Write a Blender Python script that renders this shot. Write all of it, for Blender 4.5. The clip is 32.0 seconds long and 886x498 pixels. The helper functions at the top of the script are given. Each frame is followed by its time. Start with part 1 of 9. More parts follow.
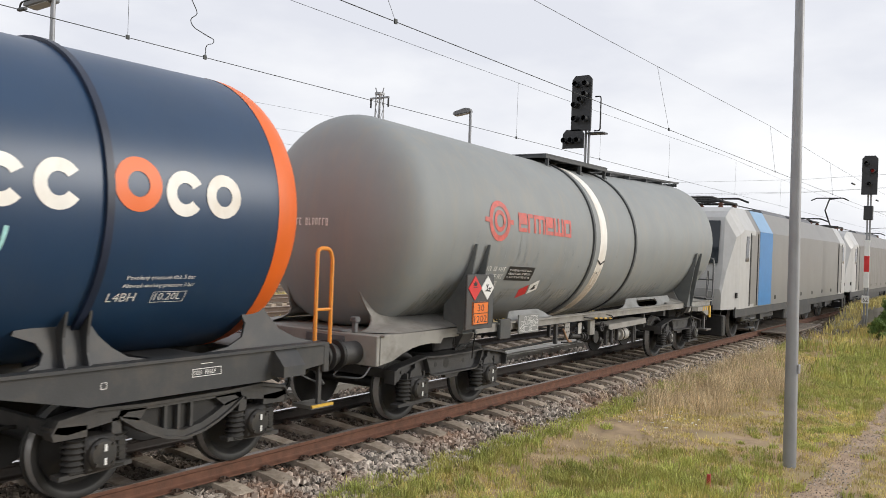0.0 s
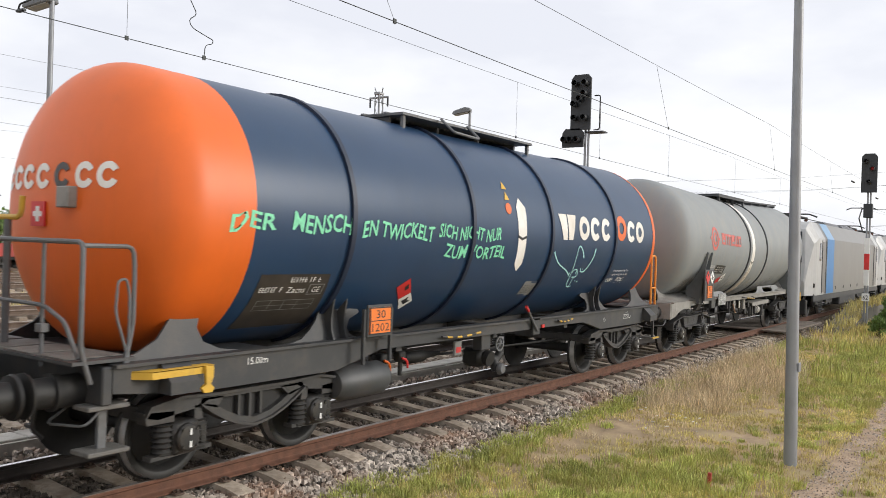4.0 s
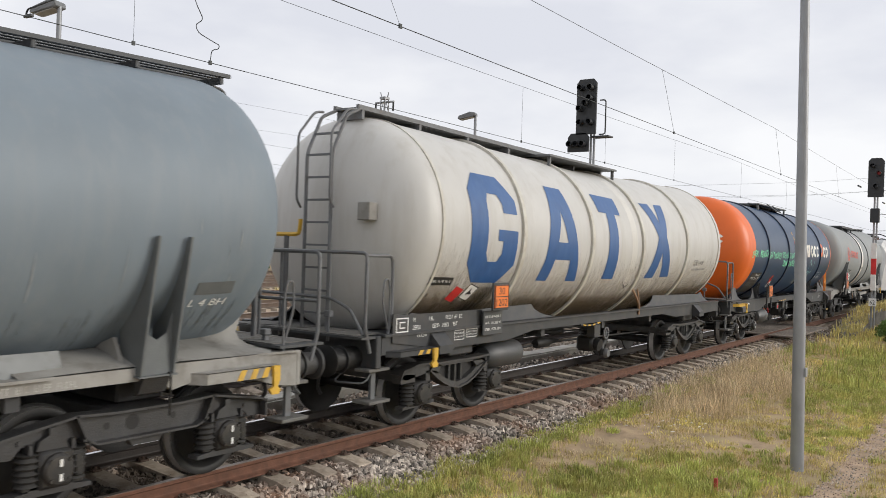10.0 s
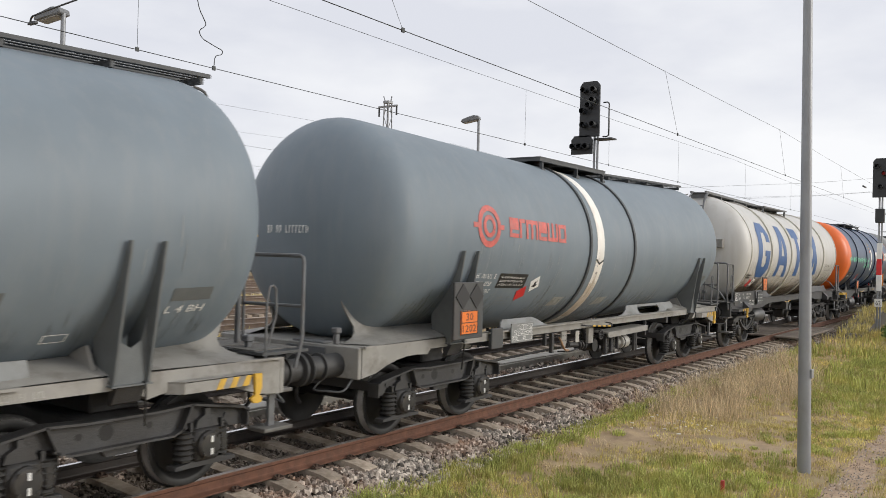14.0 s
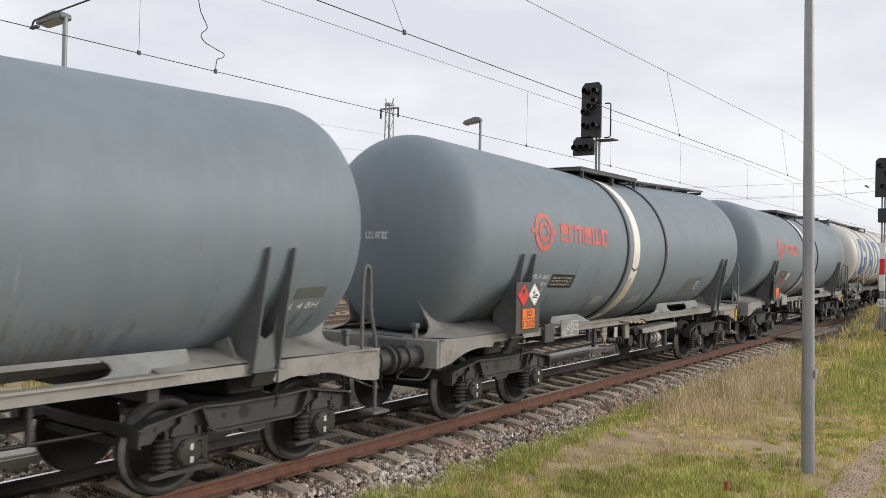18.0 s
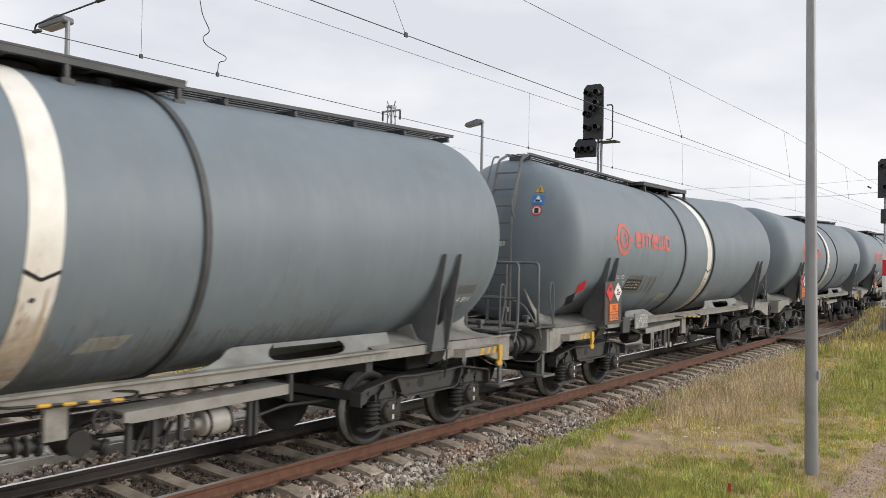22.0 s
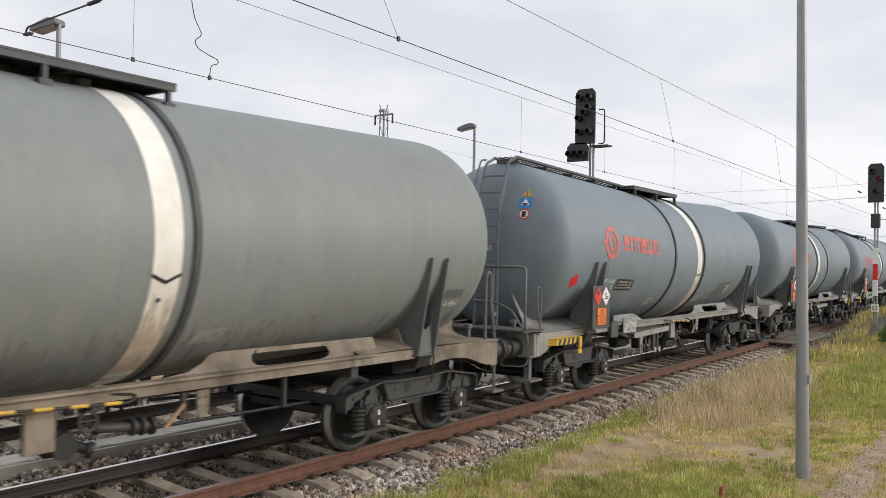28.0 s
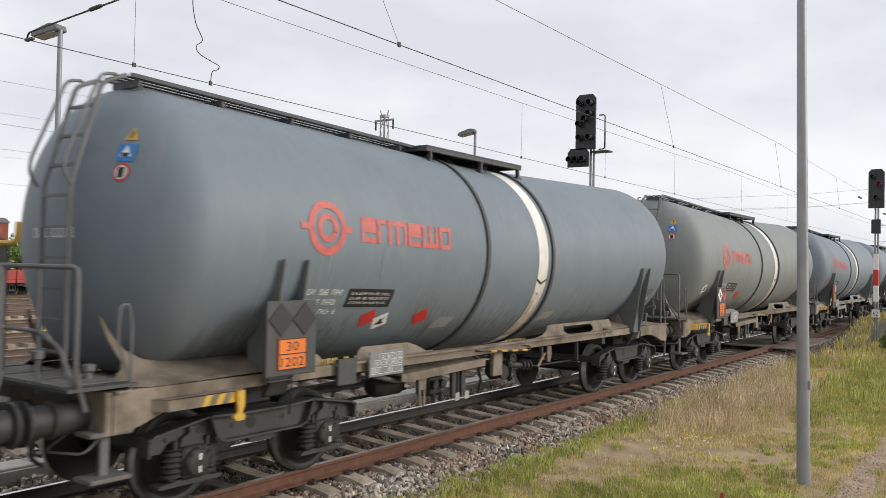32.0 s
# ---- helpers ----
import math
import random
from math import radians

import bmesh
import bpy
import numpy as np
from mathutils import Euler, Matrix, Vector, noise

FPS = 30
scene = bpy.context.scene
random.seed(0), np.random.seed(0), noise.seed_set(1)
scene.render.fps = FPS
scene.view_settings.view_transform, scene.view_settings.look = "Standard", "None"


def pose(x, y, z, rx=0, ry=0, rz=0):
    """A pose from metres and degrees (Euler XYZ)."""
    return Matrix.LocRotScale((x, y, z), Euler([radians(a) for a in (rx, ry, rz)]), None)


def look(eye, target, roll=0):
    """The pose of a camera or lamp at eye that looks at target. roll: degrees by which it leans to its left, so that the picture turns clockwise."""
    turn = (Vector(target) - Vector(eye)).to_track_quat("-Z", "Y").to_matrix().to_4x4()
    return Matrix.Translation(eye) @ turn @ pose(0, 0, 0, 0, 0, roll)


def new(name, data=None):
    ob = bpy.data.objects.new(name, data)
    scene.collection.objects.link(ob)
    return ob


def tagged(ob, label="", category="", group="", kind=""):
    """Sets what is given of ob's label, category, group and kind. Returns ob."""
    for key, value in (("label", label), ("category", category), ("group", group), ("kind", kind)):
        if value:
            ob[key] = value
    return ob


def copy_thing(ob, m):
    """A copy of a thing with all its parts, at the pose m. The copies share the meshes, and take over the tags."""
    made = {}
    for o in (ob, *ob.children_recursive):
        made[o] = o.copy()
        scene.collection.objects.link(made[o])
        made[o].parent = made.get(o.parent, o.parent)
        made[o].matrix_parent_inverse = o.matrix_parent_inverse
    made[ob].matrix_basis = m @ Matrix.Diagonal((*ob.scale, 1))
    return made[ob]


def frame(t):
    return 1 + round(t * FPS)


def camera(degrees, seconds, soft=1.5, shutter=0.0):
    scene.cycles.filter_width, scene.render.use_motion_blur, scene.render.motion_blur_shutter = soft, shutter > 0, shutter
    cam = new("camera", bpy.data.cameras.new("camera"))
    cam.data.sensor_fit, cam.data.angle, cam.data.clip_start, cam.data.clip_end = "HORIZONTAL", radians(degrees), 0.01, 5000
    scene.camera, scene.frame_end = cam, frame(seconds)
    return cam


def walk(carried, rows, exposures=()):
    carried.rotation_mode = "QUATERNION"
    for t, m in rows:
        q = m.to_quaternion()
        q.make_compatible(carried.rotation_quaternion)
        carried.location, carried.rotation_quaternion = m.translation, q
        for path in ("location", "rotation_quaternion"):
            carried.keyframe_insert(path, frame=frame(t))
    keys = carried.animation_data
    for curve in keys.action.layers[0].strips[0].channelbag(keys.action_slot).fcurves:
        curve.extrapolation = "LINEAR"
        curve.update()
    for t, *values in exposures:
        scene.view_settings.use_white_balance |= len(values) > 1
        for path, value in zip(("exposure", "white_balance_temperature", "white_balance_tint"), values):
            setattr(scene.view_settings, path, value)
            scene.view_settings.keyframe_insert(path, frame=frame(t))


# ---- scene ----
# ---------- camera ----------
cam = camera(56.27, 32.0, soft=0.6, shutter=0.25)
EYE = Vector((0.0, -7.646, 2.378))


def held(yaw, pitch, roll):
    y, p = radians(yaw), radians(pitch)
    way = Vector((math.sin(y) * math.cos(p), math.cos(y) * math.cos(p), math.sin(p)))
    return look(EYE, EYE + way, roll)


walk(cam, [(t, held(*a)) for t, *a in [(0.0, 55.3, -0.21, 2.09),
    (0.5, 55.32, -0.21, 2.09),
    (1.0, 55.39, -0.22, 2.04),
    (1.5, 55.42, -0.2, 1.97),
    (2.0, 55.41, -0.21, 1.94),
    (2.5, 55.39, -0.24, 1.89),
    (3.0, 55.39, -0.21, 1.85),
    (3.5, 55.34, -0.22, 1.86),
    (5.5, 55.22, -0.25, 1.8),
    (6.0, 55.17, -0.23, 1.75),
    (6.5, 55.1, -0.22, 1.66),
    (7.0, 55.05, -0.17, 1.61),
    (7.5, 54.98, -0.1, 1.53),
    (8.0, 54.98, -0.04, 1.58),
    (8.5, 54.93, -0.01, 1.65),
    (9.0, 54.89, 0.02, 1.74),
    (9.5, 54.9, 0.04, 1.8),
    (10.0, 54.92, 0.06, 1.89),
    (10.5, 54.93, 0.11, 1.94),
    (11.0, 54.92, 0.17, 1.85),
    (11.5, 54.81, 0.15, 1.84),
    (12.0, 54.79, 0.16, 1.84),
    (12.5, 54.77, 0.2, 1.76),
    (13.0, 54.69, 0.21, 1.68),
    (13.5, 54.62, 0.25, 1.55),
    (14.0, 54.62, 0.29, 1.49),
    (14.5, 54.66, 0.29, 1.45),
    (16.5, 54.46, 0.27, 1.39),
    (17.0, 54.45, 0.33, 1.31),
    (17.5, 54.47, 0.33, 1.27),
    (18.0, 54.46, 0.41, 1.22),
    (18.5, 54.45, 0.39, 1.18),
    (19.0, 54.44, 0.43, 1.18),
    (19.5, 54.41, 0.47, 1.17),
    (20.0, 54.41, 0.5, 1.2),
    (20.5, 54.43, 0.51, 1.19),
    (21.0, 54.37, 0.51, 1.15),
    (21.5, 54.35, 0.52, 1.03),
    (22.0, 54.3, 0.56, 1.05),
    (22.5, 54.25, 0.59, 1.01),
    (23.0, 54.29, 0.63, 0.92),
    (23.5, 54.37, 0.64, 0.84),
    (24.0, 54.42, 0.63, 0.88),
    (24.5, 54.45, 0.65, 0.97),
    (25.0, 54.47, 0.65, 1.02),
    (25.5, 54.57, 0.67, 1.08),
    (27.5, 54.82, 0.79, 1.15),
    (28.0, 54.83, 0.84, 1.1),
    (28.5, 54.89, 0.88, 1.11),
    (29.0, 54.97, 0.92, 1.16),
    (29.5, 55.02, 0.97, 1.14),
    (30.0, 55.07, 1.02, 1.1),
    (30.5, 55.07, 1.07, 1.08),
    (31.0, 54.93, 1.12, 1.09),
    (31.5, 54.83, 1.2, 1.09),
    (32.0, 54.79, 1.21, 1.14)]],
     exposures=[(0.0, 0.07), (1.0, 0.16), (3.0, 0.21), (4.2, 0.18), (5.5, 0.1), (7.0, 0.04), (9.0, 0.01), (32.0, 0.0)])

# ---------- the train's way along the track, metres at each full second ----------
WAY = [-25.52, -23.015, -20.48, -17.856, -15.026, -12.172, -9.297, -6.343, -3.263, 0.0, 3.329, 6.769, 10.346, 13.994, 17.644, 21.501, 25.546, 29.613, 33.8, 38.068, 42.421, 46.868, 51.394, 56.029, 60.778, 65.498, 70.529, 75.579, 80.624, 85.92, 91.277, 96.745, 102.23]


def gone(t):
    t = min(max(t, 0.0), 32.0)
    i = min(int(t), 31)
    u = t - i
    p1, p2 = WAY[i], WAY[i + 1]
    p0 = WAY[i - 1] if i else 2 * p1 - p2
    p3 = WAY[i + 2] if i < 31 else 2 * p2 - p1
    return p1 + 0.5 * u * (p2 - p0 + u * (2 * p0 - 5 * p1 + 4 * p2 - p3 + u * (3 * (p1 - p2) + p3 - p0)))


# ---------- sky and sun: bright overcast ----------
world = bpy.data.worlds.new("overcast_sky")
scene.world = world
world.use_nodes = True
wn, wl = world.node_tree.nodes, world.node_tree.links
wn.clear()
sky = wn.new("ShaderNodeTexSky")
sky.sky_type, sky.sun_disc = "NISHITA", False
sky.sun_elevation, sky.sun_rotation = radians(20), radians(146)
coord = wn.new("ShaderNodeTexCoord")
mapping = wn.new("ShaderNodeMapping")
mapping.inputs["Scale"].default_value = (1.0, 1.0, 2.6)
cloud = wn.new("ShaderNodeTexNoise")
cloud.inputs["Scale"].default_value, cloud.inputs["Detail"].default_value, cloud.inputs["Roughness"].default_value = 2.6, 6, 0.5
ramp = wn.new("ShaderNodeValToRGB")
ramp.color_ramp.elements[0].position, ramp.color_ramp.elements[0].color = 0.36, (0.69, 0.706, 0.768, 1)
ramp.color_ramp.elements[1].position, ramp.color_ramp.elements[1].color = 0.60, (0.885, 0.89, 0.91, 1)
dim = wn.new("ShaderNodeMixRGB")
dim.blend_type, dim.inputs[0].default_value = "MULTIPLY", 1.0
dim.inputs[2].default_value = (0.06, 0.06, 0.06, 1)
blend = wn.new("ShaderNodeMixRGB")
blend.inputs[0].default_value = 0.93
back = wn.new("ShaderNodeBackground")
back.inputs["Strength"].default_value = 1.14
wout = wn.new("ShaderNodeOutputWorld")
wl.new(coord.outputs["Generated"], mapping.inputs[0])
wl.new(mapping.outputs[0], cloud.inputs[0])
wl.new(cloud.outputs["Fac"], ramp.inputs[0])
wl.new(sky.outputs[0], dim.inputs[1])
wl.new(dim.outputs[0], blend.inputs[1])
wl.new(ramp.outputs[0], blend.inputs[2])
wl.new(blend.outputs[0], back.inputs[0])
wl.new(back.outputs[0], wout.inputs[0])
sun_data = bpy.data.lights.new("sun", "SUN")
sun_data.energy, sun_data.angle, sun_data.color = 1.9, radians(24), (1.0, 0.95, 0.87)
sun = new("sun", sun_data)
sun.matrix_world = look((28, -42, 18.4), (0, 0, 0))
scene.view_settings.exposure = 0.0


# ---------- materials ----------
def mat(name, col, rough=0.6, metal=0.0, var=0.12, scale=5.0, stain=None, amount=0.35, stain_scale=1.2, stretch=(1, 1, 1), bump=0.08, grain=60.0,
        island=0.0, own=0.0, lo=0.47):
    m = bpy.data.materials.new(name)
    m.use_nodes = True
    n, l = m.node_tree.nodes, m.node_tree.links
    b = n["Principled BSDF"]
    b.inputs["Roughness"].default_value, b.inputs["Metallic"].default_value = rough, metal
    tc = n.new("ShaderNodeTexCoord")
    n1 = n.new("ShaderNodeTexNoise")
    n1.inputs["Scale"].default_value, n1.inputs["Detail"].default_value = scale, 5
    l.new(tc.outputs["Object"], n1.inputs[0])
    r1 = n.new("ShaderNodeMapRange")
    r1.inputs[1].default_value, r1.inputs[2].default_value = 0.3, 0.7
    r1.inputs[3].default_value, r1.inputs[4].default_value = 1 - var, 1 + var
    l.new(n1.outputs["Fac"], r1.inputs[0])
    hsv = n.new("ShaderNodeHueSaturation")
    hsv.inputs["Color"].default_value = (*col, 1)
    l.new(r1.outputs[0], hsv.inputs["Value"])
    out = hsv.outputs[0]
    if island or own:
        src = n.new("ShaderNodeNewGeometry").outputs["Random Per Island"] if island else n.new("ShaderNodeObjectInfo").outputs["Random"]
        r2 = n.new("ShaderNodeMapRange")
        k = island or own
        r2.inputs[3].default_value, r2.inputs[4].default_value = 1 - k, 1 + k
        l.new(src, r2.inputs[0])
        h2 = n.new("ShaderNodeHueSaturation")
        l.new(out, h2.inputs["Color"])
        l.new(r2.outputs[0], h2.inputs["Value"])
        out = h2.outputs[0]
    if stain:
        mp = n.new("ShaderNodeMapping")
        mp.inputs["Scale"].default_value = stretch
        l.new(tc.outputs["Object"], mp.inputs[0])
        n2 = n.new("ShaderNodeTexNoise")
        n2.inputs["Scale"].default_value, n2.inputs["Detail"].default_value, n2.inputs["Roughness"].default_value = stain_scale, 8, 0.65
        l.new(mp.outputs[0], n2.inputs[0])
        r3 = n.new("ShaderNodeMapRange")
        r3.inputs[1].default_value, r3.inputs[2].default_value = lo, lo + 0.25
        r3.inputs[3].default_value, r3.inputs[4].default_value = 0.0, amount
        l.new(n2.outputs["Fac"], r3.inputs[0])
        mx = n.new("ShaderNodeMixRGB")
        mx.inputs[2].default_value = (*stain, 1)
        l.new(r3.outputs[0], mx.inputs[0])
        l.new(out, mx.inputs[1])
        out = mx.outputs[0]
    l.new(out, b.inputs["Base Color"])
    if bump:
        n3 = n.new("ShaderNodeTexNoise")
        n3.inputs["Scale"].default_value, n3.inputs["Detail"].default_value = grain, 3
        l.new(tc.outputs["Object"], n3.inputs[0])
        bp = n.new("ShaderNodeBump")
        bp.inputs["Strength"].default_value, bp.inputs["Distance"].default_value = bump, 0.02
        l.new(n3.outputs["Fac"], bp.inputs["Height"])
        l.new(bp.outputs[0], b.inputs["Normal"])
    return m


STREAK = (3.0, 3.0, 0.35)
M = {
    "cradle": mat("grey_cradle_paint", (0.205, 0.212, 0.208), 0.55, var=0.14, scale=3, stain=(0.085, 0.078, 0.068), amount=0.8, stain_scale=2.4, bump=0.05, lo=0.46),
    "bogie_dark": mat("black_cast_bogie", (0.045, 0.044, 0.043), 0.6, var=0.25, scale=6, stain=(0.085, 0.072, 0.06), amount=0.6, stain_scale=4, bump=0.15),
    "yard_bed": mat("dusty_yard_ballast", (0.38, 0.315, 0.25), 0.95, var=0.3, scale=3, stain=(0.15, 0.11, 0.075), amount=0.7, stain_scale=0.5, bump=0.4),
    "yard_rail": mat("brown_yard_rail", (0.14, 0.10, 0.075), 0.8, var=0.2, scale=4, bump=0.1),
    "planks": mat("grey_weathered_planks", (0.2, 0.165, 0.135), 0.9, var=0.25, scale=6, stain=(0.09, 0.07, 0.055), amount=0.6, stain_scale=3, bump=0.3, own=0.2),
    "rubble": mat("rough_grey_stone", (0.2, 0.185, 0.165), 0.95, var=0.35, scale=3, stain=(0.1, 0.1, 0.055), amount=0.7, stain_scale=1.5, bump=0.8, grain=9, own=0.25),
    "fin": mat("dark_fin_paint", (0.12, 0.13, 0.132), 0.55, var=0.1, stain=(0.2, 0.2, 0.19), amount=0.4),
    "grey_tank": mat("grey_tank_paint", (0.172, 0.21, 0.243), 0.58, var=0.07, scale=1.5, stain=(0.215, 0.24, 0.26), amount=0.5, stain_scale=2.2, stretch=STREAK, bump=0.02),
    "green_grey_tank": mat("greenish_grey_tank_paint", (0.215, 0.233, 0.23), 0.6, var=0.06, scale=1.5, stain=(0.28, 0.28, 0.262), amount=0.5, stain_scale=2.2, stretch=STREAK, bump=0.02),
    "pale_grey_tank": mat("faded_grey_tank_paint", (0.245, 0.262, 0.265), 0.6, var=0.06, scale=1.5, stain=(0.31, 0.285, 0.245), amount=0.5, stain_scale=1.6, stretch=STREAK, bump=0.02),
    "white_tank": mat("white_tank_paint", (0.53, 0.52, 0.495), 0.45, var=0.05, scale=1.5, stain=(0.37, 0.34, 0.285), amount=0.36, stain_scale=1.5, stretch=STREAK, bump=0.02),
    "level_paint": mat("level_strip_paint", (0.6, 0.585, 0.545), 0.5, var=0.06, scale=2, stain=(0.45, 0.41, 0.34), amount=0.5, stain_scale=2, stretch=STREAK, bump=0.02),
    "navy_tank": mat("navy_tank_paint", (0.014, 0.044, 0.102), 0.38, var=0.08, scale=1.5, stain=(0.022, 0.05, 0.1), amount=0.5, stain_scale=2.0, stretch=STREAK, bump=0.015),
    "orange": mat("orange_paint", (0.74, 0.135, 0.014), 0.45, var=0.05, scale=2, stain=(0.56, 0.12, 0.02), amount=0.3, stretch=STREAK, bump=0.02),
    "plate_orange": mat("orange_plate", (0.82, 0.2, 0.03), 0.4, var=0.05, bump=0),
    "dark_ring": mat("dark_hoop", (0.062, 0.066, 0.07), 0.6, var=0.2),
    "navy_ring": mat("navy_hoop", (0.012, 0.02, 0.045), 0.45, var=0.2),
    "cream_ring": mat("cream_hoop", (0.56, 0.54, 0.48), 0.5, var=0.08, stain=(0.3, 0.24, 0.17), amount=0.6, stain_scale=3),
    "frame_pale": mat("pale_underframe_paint", (0.275, 0.266, 0.245), 0.6, var=0.12, scale=3, stain=(0.12, 0.105, 0.088), amount=0.75, stain_scale=3.4, bump=0.06, lo=0.5),
    "frame_beige": mat("dusty_beige_underframe", (0.25, 0.205, 0.155), 0.75, var=0.16, scale=3, stain=(0.085, 0.064, 0.046), amount=0.85, stain_scale=2.2, bump=0.08, lo=0.43),
    "frame_dark": mat("dark_grey_underframe_paint", (0.042, 0.044, 0.047), 0.55, var=0.15, scale=3, stain=(0.08, 0.068, 0.055), amount=0.6, stain_scale=3, bump=0.06),
    "bogie": mat("grimy_bogie_iron", (0.050, 0.050, 0.051), 0.6, var=0.3, scale=6, stain=(0.025, 0.022, 0.02), amount=0.9, stain_scale=3, bump=0.2, lo=0.42),
    "iron": mat("black_iron", (0.012, 0.012, 0.012), 0.6, var=0.25, scale=8, stain=(0.03, 0.025, 0.02), amount=0.5, stain_scale=5, bump=0.12),
    "cylinder": mat("pale_cylinder_paint", (0.42, 0.41, 0.38), 0.55, var=0.12, scale=5, stain=(0.15, 0.13, 0.1), amount=0.7, stain_scale=4),
    "axle_box": mat("oily_axle_box", (0.024, 0.0235, 0.023), 0.45, var=0.3, scale=8, stain=(0.08, 0.065, 0.05), amount=0.5, stain_scale=6, bump=0.1),
    "spring": mat("spring_steel", (0.055, 0.053, 0.05), 0.55, 0.2, var=0.25, scale=12),
    "tread": mat("worn_wheel_rim", (0.5, 0.49, 0.48), 0.35, 0.5, var=0.2, scale=8),
    "rail_grey": mat("grey_handrail_paint", (0.13, 0.135, 0.14), 0.5, var=0.12, stain=(0.08, 0.06, 0.045), amount=0.5, stain_scale=6),
    "yellow": mat("yellow_paint", (0.66, 0.40, 0.045), 0.55, var=0.12, stain=(0.22, 0.14, 0.06), amount=0.65, stain_scale=5),
    "white": mat("white_paint", (0.78, 0.78, 0.76), 0.5, var=0.06, bump=0),
    "cream": mat("cream_band_paint", (0.82, 0.80, 0.75), 0.5, var=0.05, stain=(0.5, 0.4, 0.28), amount=0.5, stain_scale=1.6, stretch=(1, 1, 0.6), bump=0.02),
    "red": mat("faded_red_paint", (0.56, 0.115, 0.095), 0.55, var=0.2, scale=12, stain=(0.36, 0.18, 0.17), amount=0.75, stain_scale=7, bump=0),
    "sign_red": mat("red_sticker", (0.62, 0.03, 0.03), 0.45, var=0.1, bump=0),
    "blue": mat("blue_letter_paint", (0.024, 0.092, 0.26), 0.45, var=0.08, scale=4, stain=(0.08, 0.17, 0.34), amount=0.3, stain_scale=3, stretch=STREAK, bump=0),
    "sign_blue": mat("blue_sticker", (0.03, 0.2, 0.5), 0.45, var=0.08, bump=0),
    "spray": mat("green_spray_paint", (0.22, 0.68, 0.42), 0.6, var=0.15, scale=20, bump=0),
    "spray_pale": mat("pale_spray_paint", (0.36, 0.66, 0.66), 0.6, var=0.15, scale=20, bump=0),
    "black": mat("black_print", (0.02, 0.02, 0.022), 0.5, var=0.1, bump=0),
    "panel": mat("dark_steel_panel", (0.055, 0.058, 0.06), 0.5, var=0.15, scale=4, stain=(0.1, 0.08, 0.07), amount=0.5),
    "step": mat("grey_grating", (0.15, 0.145, 0.135), 0.7, var=0.2, scale=14, stain=(0.08, 0.065, 0.05), amount=0.7, stain_scale=7, bump=0.4, grain=90),
    "plate": mat("grey_data_plate", (0.22, 0.225, 0.22), 0.55, var=0.15, stain=(0.12, 0.115, 0.1), amount=0.6),
    "loco": mat("silver_grey_body_paint", (0.215, 0.21, 0.2), 0.4, 0.1, var=0.05, scale=1.2, stain=(0.2, 0.19, 0.17), amount=0.6, stretch=STREAK, bump=0.02),
    "loco_white": mat("white_cab_paint", (0.46, 0.46, 0.455), 0.35, var=0.05, stain=(0.36, 0.35, 0.32), amount=0.4, stretch=STREAK, bump=0.02),
    "loco_blue": mat("blue_stripe_paint", (0.03, 0.19, 0.46), 0.4, var=0.06, bump=0),
    "loco_blue_roof": mat("pale_blue_stripe_top", (0.2, 0.36, 0.56), 0.4, var=0.06, bump=0),
    "loco_side": mat("stained_silver_body_paint", (0.185, 0.178, 0.167), 0.45, 0.1, var=0.1, scale=1.5, stain=(0.12, 0.1, 0.085), amount=0.8, stain_scale=1.5, stretch=STREAK, bump=0.03),
    "dirt_run": mat("dark_dirt_runs", (0.165, 0.195, 0.22), 0.65, var=0.25, scale=9, bump=0),
    "rust_run": mat("brown_dirt_runs", (0.36, 0.30, 0.215), 0.7, var=0.2, scale=9, bump=0),
    # oily stones, their colour lowered further to hold the wagons' shade
    "oily_shaded_stone": mat("oily_shaded_ballast_stone", (0.125, 0.104, 0.086), 0.88, var=0.3, scale=20, stain=(0.11, 0.08, 0.058), amount=0.8, stain_scale=0.9, bump=0.2, island=0.8),
    "oily_rail": mat("oily_shaded_rail_side", (0.035, 0.026, 0.022), 0.6, var=0.25, scale=9, stain=(0.02, 0.017, 0.015), amount=0.7, stain_scale=5, bump=0.15),
    "tan_dirt": mat("tan_rail_dirt", (0.46, 0.375, 0.28), 0.75, var=0.2, scale=4, stain=(0.66, 0.6, 0.52), amount=0.8, stain_scale=3, stretch=STREAK, bump=0.02),
    "faded": mat("faded_notice_paint", (0.3, 0.3, 0.275), 0.65, var=0.12, scale=3, stain=(0.24, 0.26, 0.27), amount=0.8, stain_scale=3, bump=0),
    "pale_run": mat("pale_water_runs", (0.26, 0.285, 0.3), 0.65, var=0.2, scale=9, bump=0),
    "grimy_panel": mat("brown_grimy_panel", (0.045, 0.037, 0.03), 0.6, var=0.3, scale=4, stain=(0.02, 0.018, 0.017), amount=0.6, bump=0),
    "amber": mat("amber_handrail_paint", (0.72, 0.27, 0.03), 0.45, var=0.08, stain=(0.4, 0.17, 0.04), amount=0.3),
    "hose": mat("tan_rubber_hose", (0.33, 0.2, 0.12), 0.7, var=0.2, scale=6, bump=0.05),
    "glass": mat("dark_cab_glass", (0.02, 0.025, 0.03), 0.06, var=0.1, bump=0),
    "rust": mat("rusty_rail_side", (0.135, 0.06, 0.036), 0.85, var=0.25, scale=9, stain=(0.075, 0.04, 0.028), amount=0.6, stain_scale=7, bump=0.25),
    "polished": mat("polished_steel_with_glint", (0.62, 0.61, 0.6), 0.2, 0.9, var=0.08, scale=8, stain=(0.35, 0.3, 0.27), amount=0.35, stain_scale=4, bump=0.02),
